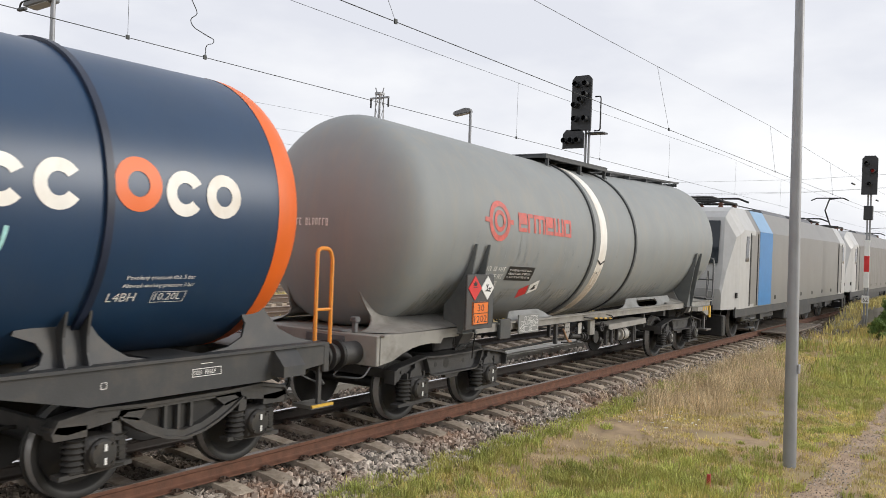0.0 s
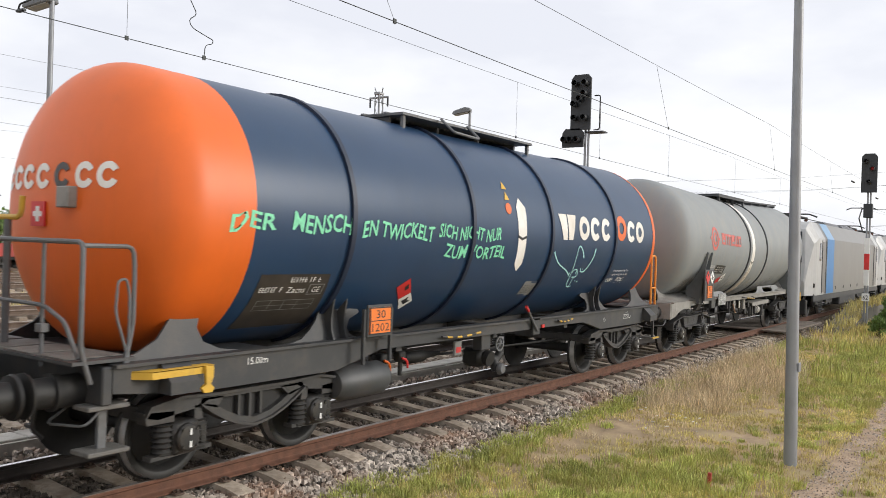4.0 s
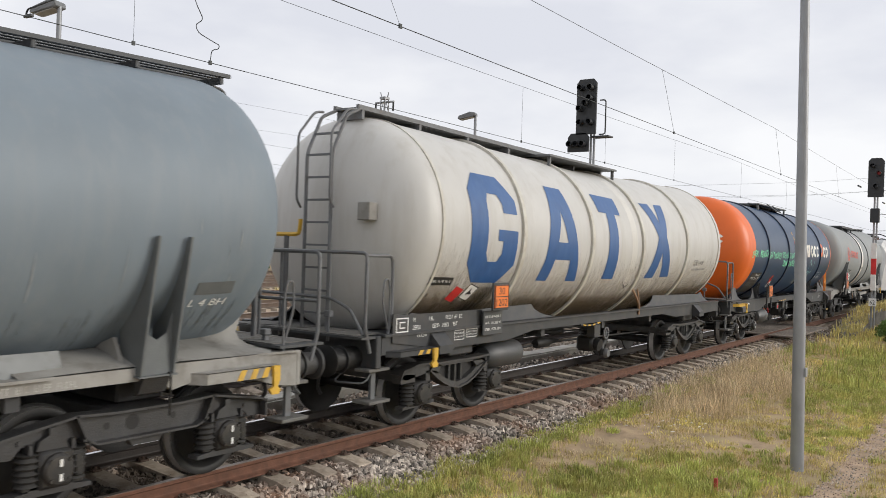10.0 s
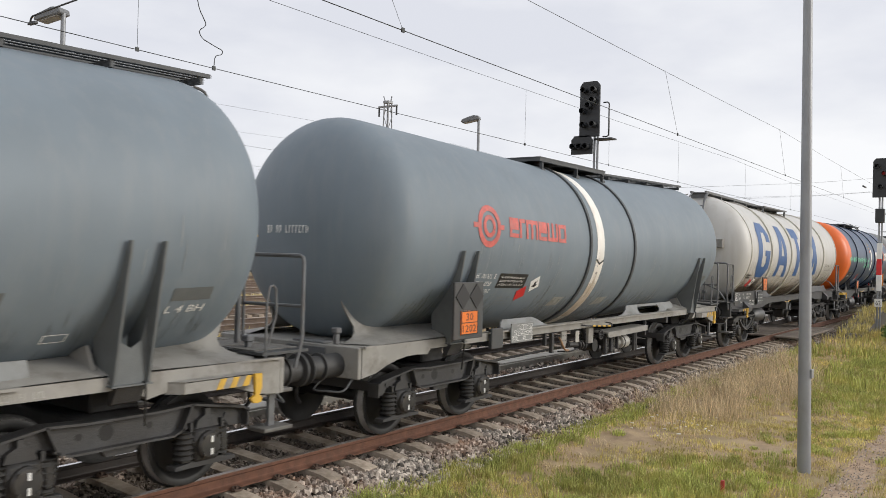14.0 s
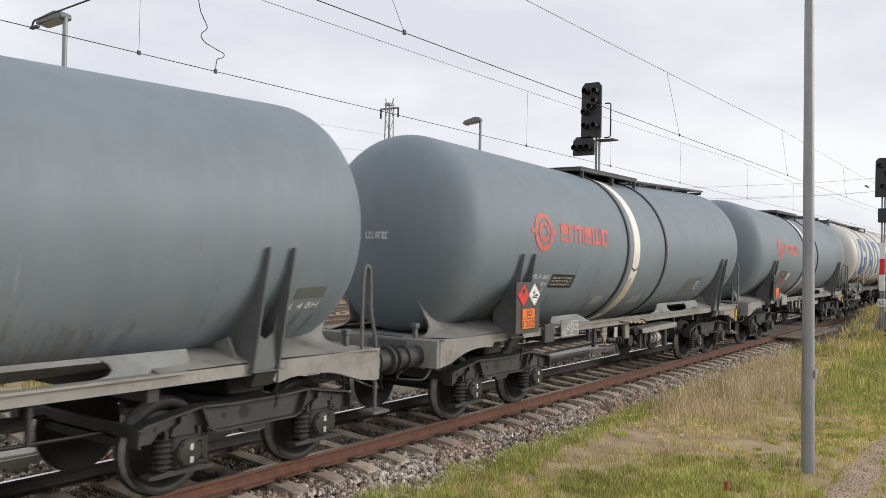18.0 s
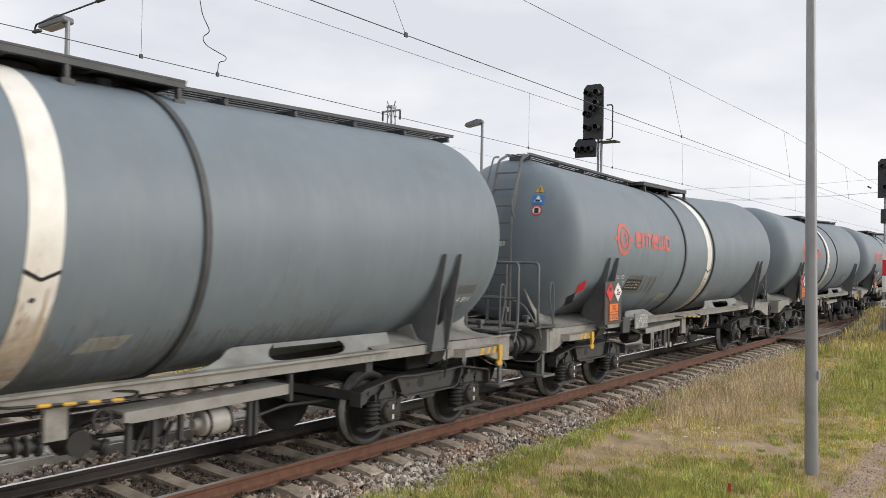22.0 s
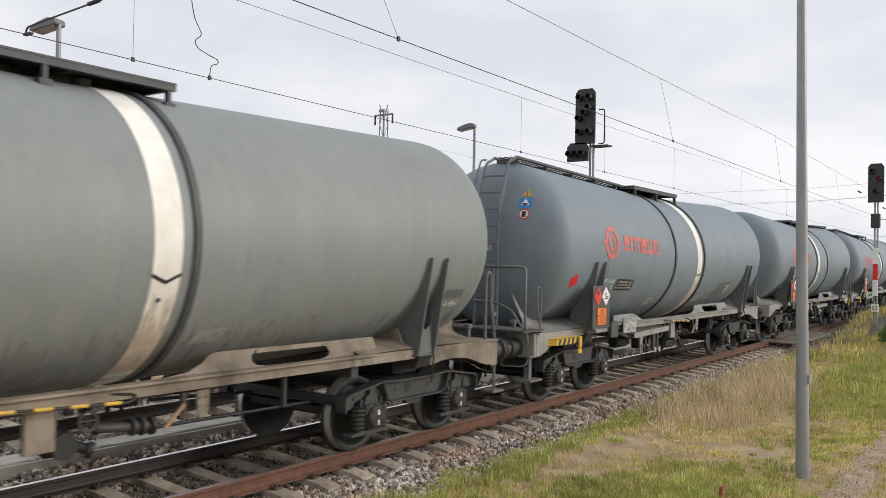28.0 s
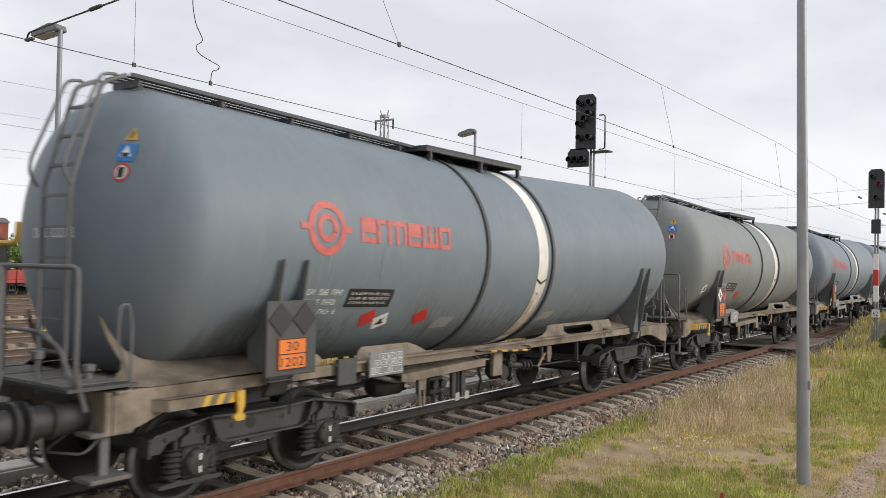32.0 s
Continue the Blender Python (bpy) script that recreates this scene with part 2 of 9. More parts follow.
    "clip": mat("dirty_rail_clip", (0.085, 0.055, 0.04), 0.8, var=0.3, scale=9, stain=(0.17, 0.13, 0.1), amount=0.5, stain_scale=7, bump=0.2),
    "railtop": mat("worn_rail_top", (0.33, 0.28, 0.25), 0.38, 0.75, var=0.15, scale=10, stain=(0.16, 0.08, 0.05), amount=0.6, stain_scale=5, bump=0.03),
    "sleeper": mat("weathered_concrete_sleeper", (0.4, 0.335, 0.265), 0.9, var=0.2, scale=9, stain=(0.15, 0.105, 0.068), amount=0.75, stain_scale=5, bump=0.25, own=0.2),
    "stone": mat("grey_ballast_stone", (0.36, 0.315, 0.27), 0.9, var=0.3, scale=20, stain=(0.29, 0.145, 0.075), amount=0.8, stain_scale=0.9, bump=0.2, island=0.8),
    # bed colour sunk far below the stones' to deepen the shade among them
    "bed": mat("shade_darkened_ballast_bed", (0.06, 0.05, 0.042), 0.95, var=0.35, scale=14, stain=(0.07, 0.04, 0.025), amount=0.6, stain_scale=0.9, bump=0.5, grain=30),
    "trough": mat("pale_concrete", (0.46, 0.44, 0.40), 0.9, var=0.14, scale=6, stain=(0.16, 0.14, 0.115), amount=0.7, stain_scale=3, bump=0.2, own=0.12),
    "pole": mat("galvanised_pole", (0.30, 0.31, 0.325), 0.5, 0.35, var=0.08, scale=3, stain=(0.2, 0.205, 0.21), amount=0.6, stain_scale=4, stretch=(1, 1, 0.3), bump=0.05),
    "lantern": mat("grey_lantern_paint", (0.16, 0.165, 0.17), 0.5, var=0.1, bump=0.03),
    "signal": mat("black_signal_housing", (0.022, 0.024, 0.027), 0.5, var=0.15, bump=0.03),
    "lens": mat("dark_signal_lens", (0.015, 0.015, 0.02), 0.12, var=0.1, bump=0),
    "wire": mat("oxidised_copper_wire", (0.05, 0.055, 0.055), 0.6, 0.4, var=0.1, bump=0),
    "soil": mat("dry_soil_with_moss", (0.4, 0.29, 0.18), 0.97, var=0.35, scale=2.6, stain=(0.25, 0.225, 0.075), amount=0.9, stain_scale=1.3, bump=0.8, grain=18),
    "path": mat("sandy_path", (0.40, 0.29, 0.20), 0.95, var=0.35, scale=6, stain=(0.24, 0.17, 0.10), amount=0.9, stain_scale=3, bump=0.6, grain=30),
    "grass": mat("spring_grass", (0.40, 0.43, 0.115), 0.75, var=0.35, scale=0.9, stain=(0.54, 0.47, 0.14), amount=0.85, stain_scale=1.3, bump=0, island=0.5),
    "yellow_grass": mat("yellowing_grass", (0.6, 0.51, 0.18), 0.8, var=0.35, scale=0.9, stain=(0.5, 0.37, 0.19), amount=0.9, stain_scale=1.1, bump=0, island=0.5),
    "dry": mat("dry_grass_stalks", (0.66, 0.53, 0.34), 0.8, var=0.25, scale=2, stain=(0.44, 0.33, 0.19), amount=0.7, bump=0, island=0.45),
    "leaf": mat("spring_leaves", (0.115, 0.19, 0.035), 0.6, var=0.3, scale=0.5, stain=(0.22, 0.27, 0.055), amount=0.75, stain_scale=0.4, bump=0, island=0.5),
    "bark": mat("brown_bark", (0.11, 0.08, 0.055), 0.9, var=0.3, scale=10, bump=0.5),
    "red_wagon": mat("red_wagon_paint", (0.40, 0.045, 0.035), 0.55, var=0.15, scale=3, stain=(0.22, 0.05, 0.035), amount=0.7, stain_scale=2, own=0.1),
    "brick": mat("dark_red_brickwork", (0.25, 0.085, 0.06), 0.9, var=0.25, scale=1.2, bump=0.2),
    "plaster": mat("pale_house_plaster", (0.55, 0.55, 0.54), 0.85, var=0.1, scale=0.5, bump=0.05),
    "roof": mat("grey_roofing", (0.16, 0.165, 0.18), 0.8, var=0.15, scale=1, bump=0.1),
    "window": mat("far_window_glass", (0.03, 0.04, 0.05), 0.1, var=0.1, bump=0),
    "lamp_glow": mat("milky_lamp_cover", (0.36, 0.36, 0.35), 0.4, var=0.05, bump=0),
}


def film(name, col, cover, lo):
    """A broken film of dried dirt through which the paint shows."""
    m = mat(name, col, 0.8, var=0.25, scale=5, bump=0)
    n, l = m.node_tree.nodes, m.node_tree.links
    tc, mp, nz, rg = n.new("ShaderNodeTexCoord"), n.new("ShaderNodeMapping"), n.new("ShaderNodeTexNoise"), n.new("ShaderNodeMapRange")
    mp.inputs["Scale"].default_value = (5.0, 1.5, 0.5)
    nz.inputs["Scale"].default_value, nz.inputs["Detail"].default_value, nz.inputs["Roughness"].default_value = 2.4, 7, 0.65
    rg.inputs[1].default_value, rg.inputs[2].default_value, rg.inputs[3].default_value, rg.inputs[4].default_value = lo, lo + 0.28, 0.0, cover
    clear, mix, end = n.new("ShaderNodeBsdfTransparent"), n.new("ShaderNodeMixShader"), n["Material Output"]
    l.new(tc.outputs["Object"], mp.inputs[0])
    l.new(mp.outputs[0], nz.inputs[0])
    l.new(nz.outputs["Fac"], rg.inputs[0])
    l.new(rg.outputs[0], mix.inputs[0])
    l.new(clear.outputs[0], mix.inputs[1])
    l.new(n["Principled BSDF"].outputs[0], mix.inputs[2])
    l.new(mix.outputs[0], end.inputs[0])
    return m


M["tan_film"] = film("tan_dirt_film", (0.29, 0.215, 0.135), 0.1, 0.22)
M["brown_film"] = film("brown_dirt_film", (0.2, 0.17, 0.125), 0.32, 0.36)
for key in ("navy_tank", "blue", "orange"):
    M[key].node_tree.nodes["Principled BSDF"].inputs["Specular IOR Level"].default_value = 0.5
M["red_lamp"] = bpy.data.materials.new("lit_red_signal_lamp")
M["red_lamp"].use_nodes = True
_b = M["red_lamp"].node_tree.nodes["Principled BSDF"]
_b.inputs["Base Color"].default_value = (0.12, 0.01, 0.01, 1)
_b.inputs["Emission Color"].default_value, _b.inputs["Emission Strength"].default_value = (1.0, 0.06, 0.05, 1), 0.06


# ---------- mesh helpers ----------
def mesh_of(bm, name, material, smooth=False):
    me = bpy.data.meshes.new(name)
    bm.to_mesh(me)
    bm.free()
    me.materials.append(material)
    if smooth:
        me.polygons.foreach_set("use_smooth", [True] * len(me.polygons))
        me.set_sharp_from_angle(angle=radians(38))
    return me


def part(name, bm, material, parent, label="", smooth=False):
    ob = new(name, mesh_of(bm, name, material, smooth) if isinstance(bm, bmesh.types.BMesh) else bm)
    ob.parent = parent
    return tagged(ob, label)


def twin(name, bm, material, parent, label="", smooth=True):
    """A part and its like on the opposite side of the vehicle."""
    a = part(name, bm, material, parent, label, smooth)
    b = part(name, a.data, material, parent, label)
    if name in ("data_print", "number_print", "pressure_note", "load_marks", "type_mark"):
        a["kind"] = b["kind"] = "stuff"
    b.matrix_basis = pose(0, 0, 0, 0, 0, 180)
    return a, b


def thing(name, label, category, group="", kind="", at=None):
    ob = new(name)
    ob.empty_display_size = 0.2
    if at is not None:
        ob.matrix_basis = at
    return tagged(ob, label, category, group, kind)


def box(bm, x0, x1, y0, y1, z0, z1, bevel=0.0):
    vs = [bm.verts.new((x, y, z)) for x in (x0, x1) for y in (y0, y1) for z in (z0, z1)]
    fs = [bm.faces.new([vs[i] for i in q]) for q in ((0, 1, 3, 2), (4, 6, 7, 5), (0, 4, 5, 1), (2, 3, 7, 6), (0, 2, 6, 4), (1, 5, 7, 3))]
    if bevel:
        bmesh.ops.bevel(bm, geom=list({e for f in fs for e in f.edges}), offset=bevel, segments=1, affect="EDGES")
    return bm


def B(*a, bevel=0.0):
    return box(bmesh.new(), *a, bevel=bevel)


def cyl(bm, p, q, r, seg=12, r2=None, caps=True):
    p, q = Vector(p), Vector(q)
    r2 = r if r2 is None else r2
    d = (q - p).normalized()
    u = d.cross((0, 0, 1) if abs(d.z) < 0.9 else (1, 0, 0)).normalized()
    w = d.cross(u)
    ring = lambda c, rr: [bm.verts.new(c + rr * (math.cos(a) * u + math.sin(a) * w)) for a in (2 * math.pi * i / seg for i in range(seg))]
    a, b = ring(p, r), ring(q, r2)
    for i in range(seg):
        bm.faces.new((a[i], a[(i + 1) % seg], b[(i + 1) % seg], b[i]))
    if caps:
        bm.faces.new(a[::-1])
        bm.faces.new(b)
    return bm


def C(*a, **k):
    return cyl(bmesh.new(), *a, **k)


def tube(bm, pts, r, seg=7):
    """A bent pipe through points, its corners rounded by one extra point each."""
    pts = [Vector(p) for p in pts]
    way = [pts[0]]
    for a, b, c in zip(pts, pts[1:], pts[2:]):
        k = min(0.06, (a - b).length * 0.4, (c - b).length * 0.4)
        way += [b + (a - b).normalized() * k, b + ((a - b).normalized() + (c - b).normalized()) * k * 0.3, b + (c - b).normalized() * k]
    way.append(pts[-1])
    last, ref = None, None
    for i, p in enumerate(way):
        d = (way[min(i + 1, len(way) - 1)] - way[max(i - 1, 0)]).normalized()
        if ref is None:
            ref = d.cross((0, 0, 1) if abs(d.z) < 0.9 else (1, 0, 0)).normalized()
        u = (ref - d * ref.dot(d)).normalized()
        ref = u
        w = d.cross(u)
        ring = [bm.verts.new(p + r * (math.cos(a) * u + math.sin(a) * w)) for a in (2 * math.pi * j / seg for j in range(seg))]
        if last:
            for j in range(seg):
                bm.faces.new((last[j], last[(j + 1) % seg], ring[(j + 1) % seg], ring[j]))
        else:
            bm.faces.new(ring[::-1])
        last = ring
    bm.faces.new(last)
    return bm


def Tb(pts, r, seg=7):
    return tube(bmesh.new(), pts, r, seg)


def slab(bm, outline, y0, y1, plane="xz"):
    """An outline drawn in a plane, given thickness across it."""
    put = {"xz": lambda a, b, c: (a, c, b), "yz": lambda a, b, c: (c, a, b), "xy": lambda a, b, c: (a, b, c)}[plane]
    a = [bm.verts.new(put(p, q, y0)) for p, q in outline]
    b = [bm.verts.new(put(p, q, y1)) for p, q in outline]
    n = len(a)
    bm.faces.new(a)
    bm.faces.new(b[::-1])
    for i in range(n):
        bm.faces.new((a[i], b[i], b[(i + 1) % n], a[(i + 1) % n]))
    bmesh.ops.recalc_face_normals(bm, faces=bm.faces)
    return bm


def lathe(bm, profile, axis="x", seg=48, at=(0, 0, 0)):
    """Turns (along, radius) points about an axis."""
    rows = []
    for s, r in profile:
        row = []
        for i in range(seg if r > 1e-6 else 1):
            a = 2 * math.pi * i / seg
            c, d = r * math.cos(a), r * math.sin(a)
            p = {"x": (s, c, d), "y": (c, s, d), "z": (c, d, s)}[axis]
            row.append(bm.verts.new(Vector(p) + Vector(at)))
        rows.append(row)
    for a, b in zip(rows, rows[1:]):
        for i in range(seg):
            j = (i + 1) % seg
            if len(a) == 1 and len(b) == 1:
                continue
            if len(a) == 1:
                bm.faces.new((a[0], b[i], b[j]))
            elif len(b) == 1:
                bm.faces.new((a[i], b[0], a[j]))
            else:
                bm.faces.new((a[i], b[i], b[j], a[j]))
    bmesh.ops.recalc_face_normals(bm, faces=bm.faces)
    return bm


RT, ZC, BULGE = 1.47, 2.70, 2.35


def wrap(bm, lift=0.006, radius=RT):
    """Lays a flat drawing (x along the tank, y up its side by arc) on the tank's side that faces -y."""
    bmesh.ops.remove_doubles(bm, verts=bm.verts, dist=0.0005)
    for k in range(-18, 19):
        geom = list(bm.verts) + list(bm.edges) + list(bm.faces)
        bmesh.ops.bisect_plane(bm, geom=geom, plane_co=(0, k * 0.11, 0), plane_no=(0, 1, 0))
    for v in bm.verts:
        a, r = v.co.y / radius, radius + lift + v.co.z
        v.co = (v.co.x, -r * math.cos(a), ZC + r * math.sin(a))
    return bm


def flat(bm, outline, z=0.0):
    bm.faces.new([bm.verts.new((x, y, z)) for x, y in outline])
    return bm


def rect(bm, x0, y0, x1, y1, z=0.0):
    return flat(bm, ((x0, y0), (x1, y0), (x1, y1), (x0, y1)), z)


def ringed(bm, cx, cy, r0, r1, seg=28, z=0.0, a0=0.0, a1=2 * math.pi):
    n = seg + 1
    p = [[bm.verts.new((cx + r * math.cos(a), cy + r * math.sin(a), z)) for a in (a0 + (a1 - a0) * i / seg for i in range(n))] for r in (r0, r1)]
    for i in range(seg):
        bm.faces.new((p[0][i], p[1][i], p[1][i + 1], p[0][i + 1]))
    return bm


def lettering(text, height, x=0.0, y=0.0, width=None, slant=0.0, bold=0.0):
    """Flat writing with the built-in font, its lower left corner at x, y."""
    cu = bpy.data.curves.new("writing", "FONT")
    cu.body, cu.resolution_u, cu.offset = text, 2, bold
    ob = bpy.data.objects.new("writing", cu)
    scene.collection.objects.link(ob)
    me = bpy.data.meshes.new_from_object(ob.evaluated_get(bpy.context.evaluated_depsgraph_get()))
    bpy.data.objects.remove(ob)
    bpy.data.curves.remove(cu)
    bm = bmesh.new()
    bm.from_mesh(me)
    bpy.data.meshes.remove(me)
    xs, ys = [v.co.x for v in bm.verts], [v.co.y for v in bm.verts]
    w, h = max(xs) - min(xs), max(ys) - min(ys)
    fx = (width / w) if width else height / h
    for v in bm.verts:
        yy = (v.co.y - min(ys)) * height / h
        v.co = (x + (v.co.x - min(xs)) * fx + slant * yy, y + yy, 0)
    return bm


def on_end(bm, e, half, head, y0=0.0, z0=0.0, lift=0.008):
    """Lays a flat drawing (x to its reader's right, y up) on a tank's domed end."""
    for k in range(-12, 13):
        bmesh.ops.bisect_plane(bm, geom=list(bm.verts) + list(bm.edges) + list(bm.faces), plane_co=(0, k * 0.06, 0), plane_no=(0, 1, 0))
        bmesh.ops.bisect_plane(bm, geom=list(bm.verts) + list(bm.edges) + list(bm.faces), plane_co=(k * 0.06, 0, 0), plane_no=(1, 0, 0))
    for v in bm.verts:
        y, z = y0 + e * v.co.x, z0 + v.co.y
        rr = min(0.999, math.hypot(y, z - ZC) / RT)
        v.co = (e * (half + head * (1 - rr ** BULGE) ** (1 / BULGE) + lift + v.co.z), y, z)
    return bm


def face_text(bm, at):
    """Stands flat writing up on a vertical plate that faces -y."""
    for v in bm.verts:
        v.co = (v.co.x + at[0], at[1], v.co.y + at[2])
    return bm


# ---------- running gear ----------
def axle_mesh():
    bm = lathe(bmesh.new(), [(-1.0, 0), (-1.0, 0.065), (-0.85, 0.07), (-0.84, 0.1), (-0.62, 0.1), (-0.55, 0.085), (0.55, 0.085), (0.62, 0.1), (0.84, 0.1), (0.85, 0.07), (1.0, 0.065), (1.0, 0)], "y", 16)
    return mesh_of(bm, "wheelset", M["iron"], True)


def wheel_mesh():
    """One wheel, flange towards +y: dished web, bright tread."""
    prof = [(-0.07, 0.12), (-0.02, 0.16), (0.03, 0.34), (-0.055, 0.385), (-0.065, 0.40), (-0.065, 0.445), (-0.062, 0.4585), (0.03, 0.462), (0.045, 0.487), (0.07, 0.485), (0.07, 0.40), (0.055, 0.37), (0.06, 0.16), (0.08, 0.12)]
    bm = lathe(bmesh.new(), prof, "y", 48)
    me = mesh_of(bm, "wheel", M["iron"], True)
    me.materials.append(M["tread"])
    for p in me.polygons:
        r, y = math.hypot(p.center.x, p.center.z), p.center.y
        if r > 0.455 and y < 0.0:
            p.material_index = 1
    return me


def spring_mesh():
    bm = bmesh.new()
    prof, n = [(0.34, 0.0)], 5
    for i in range(n * 4 + 1):
        prof.append((0.34 + 0.26 * i / (n * 4), 0.088 + 0.018 * math.cos(2 * math.pi * i / 4)))
    lathe(bm, prof + [(0.60, 0.0)], "z", 14)
    return mesh_of(bm, "spring", M["spring"], True)


def axle_box_mesh():
    bm = B(-0.15, 0.15, -1.14, -0.90, 0.30, 0.62, bevel=0.03)
    box(bm, -0.27, 0.27, -1.10, -0.94, 0.30, 0.36, bevel=0.012)
    lathe(bm, [(-1.12, 0.14), (-1.17, 0.135), (-1.19, 0.115), (-1.2, 0.0)], "y", 18, (0, 0, 0.46))
    for a in (-0.08, 0.08):
        for z in (0.38, 0.54):
            cyl(bm, (a, -1.14, z), (a, -1.205, z), 0.016, 6)
    box(bm, 0.17, 0.25, -1.13, -1.0, 0.36, 0.56, bevel=0.012)
    return mesh_of(bm, "axle_box", M["axle_box"], True)


def mark_mesh():
    return mesh_of(B(-0.012, 0.012, -1.207, -1.2, 0.49, 0.55), "mark", M["white"])


def side_frame_welded():
    """Welded frame: on each side a deep web between a cranked top flange and a bottom flange, horn guides and spring seats."""
    bm = bmesh.new()
    top = ((-1.42, 0.72), (-1.36, 0.77), (-0.72, 0.875), (-0.35, 0.855), (0.35, 0.855), (0.72, 0.875), (1.36, 0.77), (1.42, 0.72))
    low = ((1.42, 0.58), (1.24, 0.575), (1.16, 0.66), (0.66, 0.66), (0.52, 0.6), (-0.52, 0.6), (-0.66, 0.66), (-1.16, 0.66), (-1.24, 0.575), (-1.42, 0.58))
    for s in (-1, 1):
        web = sorted((s * 1.02, s * 1.045))
        wide = sorted((s * 0.96, s * 1.13))
        slab(bm, top + low, *web)
        slab(bm, top + tuple((x, z - 0.022) for x, z in top[::-1]), *wide)
        slab(bm, ((-0.66, 0.645), (-0.52, 0.585), (0.52, 0.585), (0.66, 0.645), (0.66, 0.665), (0.52, 0.605), (-0.52, 0.605), (-0.66, 0.665)), *wide)
        for x in (-1, 1):
            # end plate, knee stiffener, horn guides, spring seat and the arm that carries it
            slab(bm, sorted(((x * 1.4, 0.57), (x * 1.425, 0.57), (x * 1.425, 0.745), (x * 1.4, 0.745)), key=lambda p: math.atan2(p[1] - 0.66, p[0] - x * 1.41)), *wide)
            slab(bm, [(x * a, b) for a, b in ((0.6, 0.62), (0.622, 0.62), (0.735, 0.87), (0.713, 0.87))], *wide)
            for a in (-0.2, 0.17):
                box(bm, x * 0.92 + a, x * 0.92 + a + 0.03, *sorted((s * 0.97, s * 1.1)), 0.36, 0.68)
            slab(bm, [(x * 0.92 + a, b) for a, b in ((-0.36, 0.25), (0.36, 0.25), (0.36, 0.285), (0.2, 0.3), (0.17, 0.36), (-0.17, 0.36), (-0.2, 0.3), (-0.36, 0.285))], *sorted((s * 0.96, s * 1.1)))
            slab(bm, [(x * 0.92 + a, b) for a, b in ((-0.14, 0.62), (0.14, 0.62), (0.11, 0.7), (0.03, 0.74), (0.03, 0.8), (-0.03, 0.8), (-0.03, 0.74), (-0.11, 0.7))], *sorted((s * 1.045, s * 1.1)))
            cyl(bm, (x * 1.18, s * 1.045, 0.7), (x * 1.18, s * 1.06, 0.7), 0.022, 8)
        # flat discs, coloured black below, stand in for shaded round holes in the web
        for x, r in ((-0.14, 0.072), (-0.4, 0.032), (0.3, 0.032)):
            cyl(bm, (x, s * 1.045, 0.725), (x, s * 1.0475, 0.725), r, 16)
        slab(bm, ((-0.14, 0.51), (0.14, 0.51), (0.2, 0.585), (-0.2, 0.585)), *sorted((s * 0.98, s * 1.06)))
    box(bm, -0.32, 0.32, -0.96, 0.96, 0.62, 0.85, bevel=0.02)
    for x in (-1.36, 1.3):
        box(bm, x, x + 0.06, -1.0, 1.0, 0.62, 0.74, bevel=0.01)
    me = mesh_of(bm, "bogie", M["bogie"], True)
    me.materials.append(M["iron"])
    for p in me.polygons:
        if 1.046 < abs(p.center.y) < 1.049 and abs(p.normal.y) > 0.9 and abs(p.center.z - 0.725) < 0.02:
            p.material_index = 1
    return me


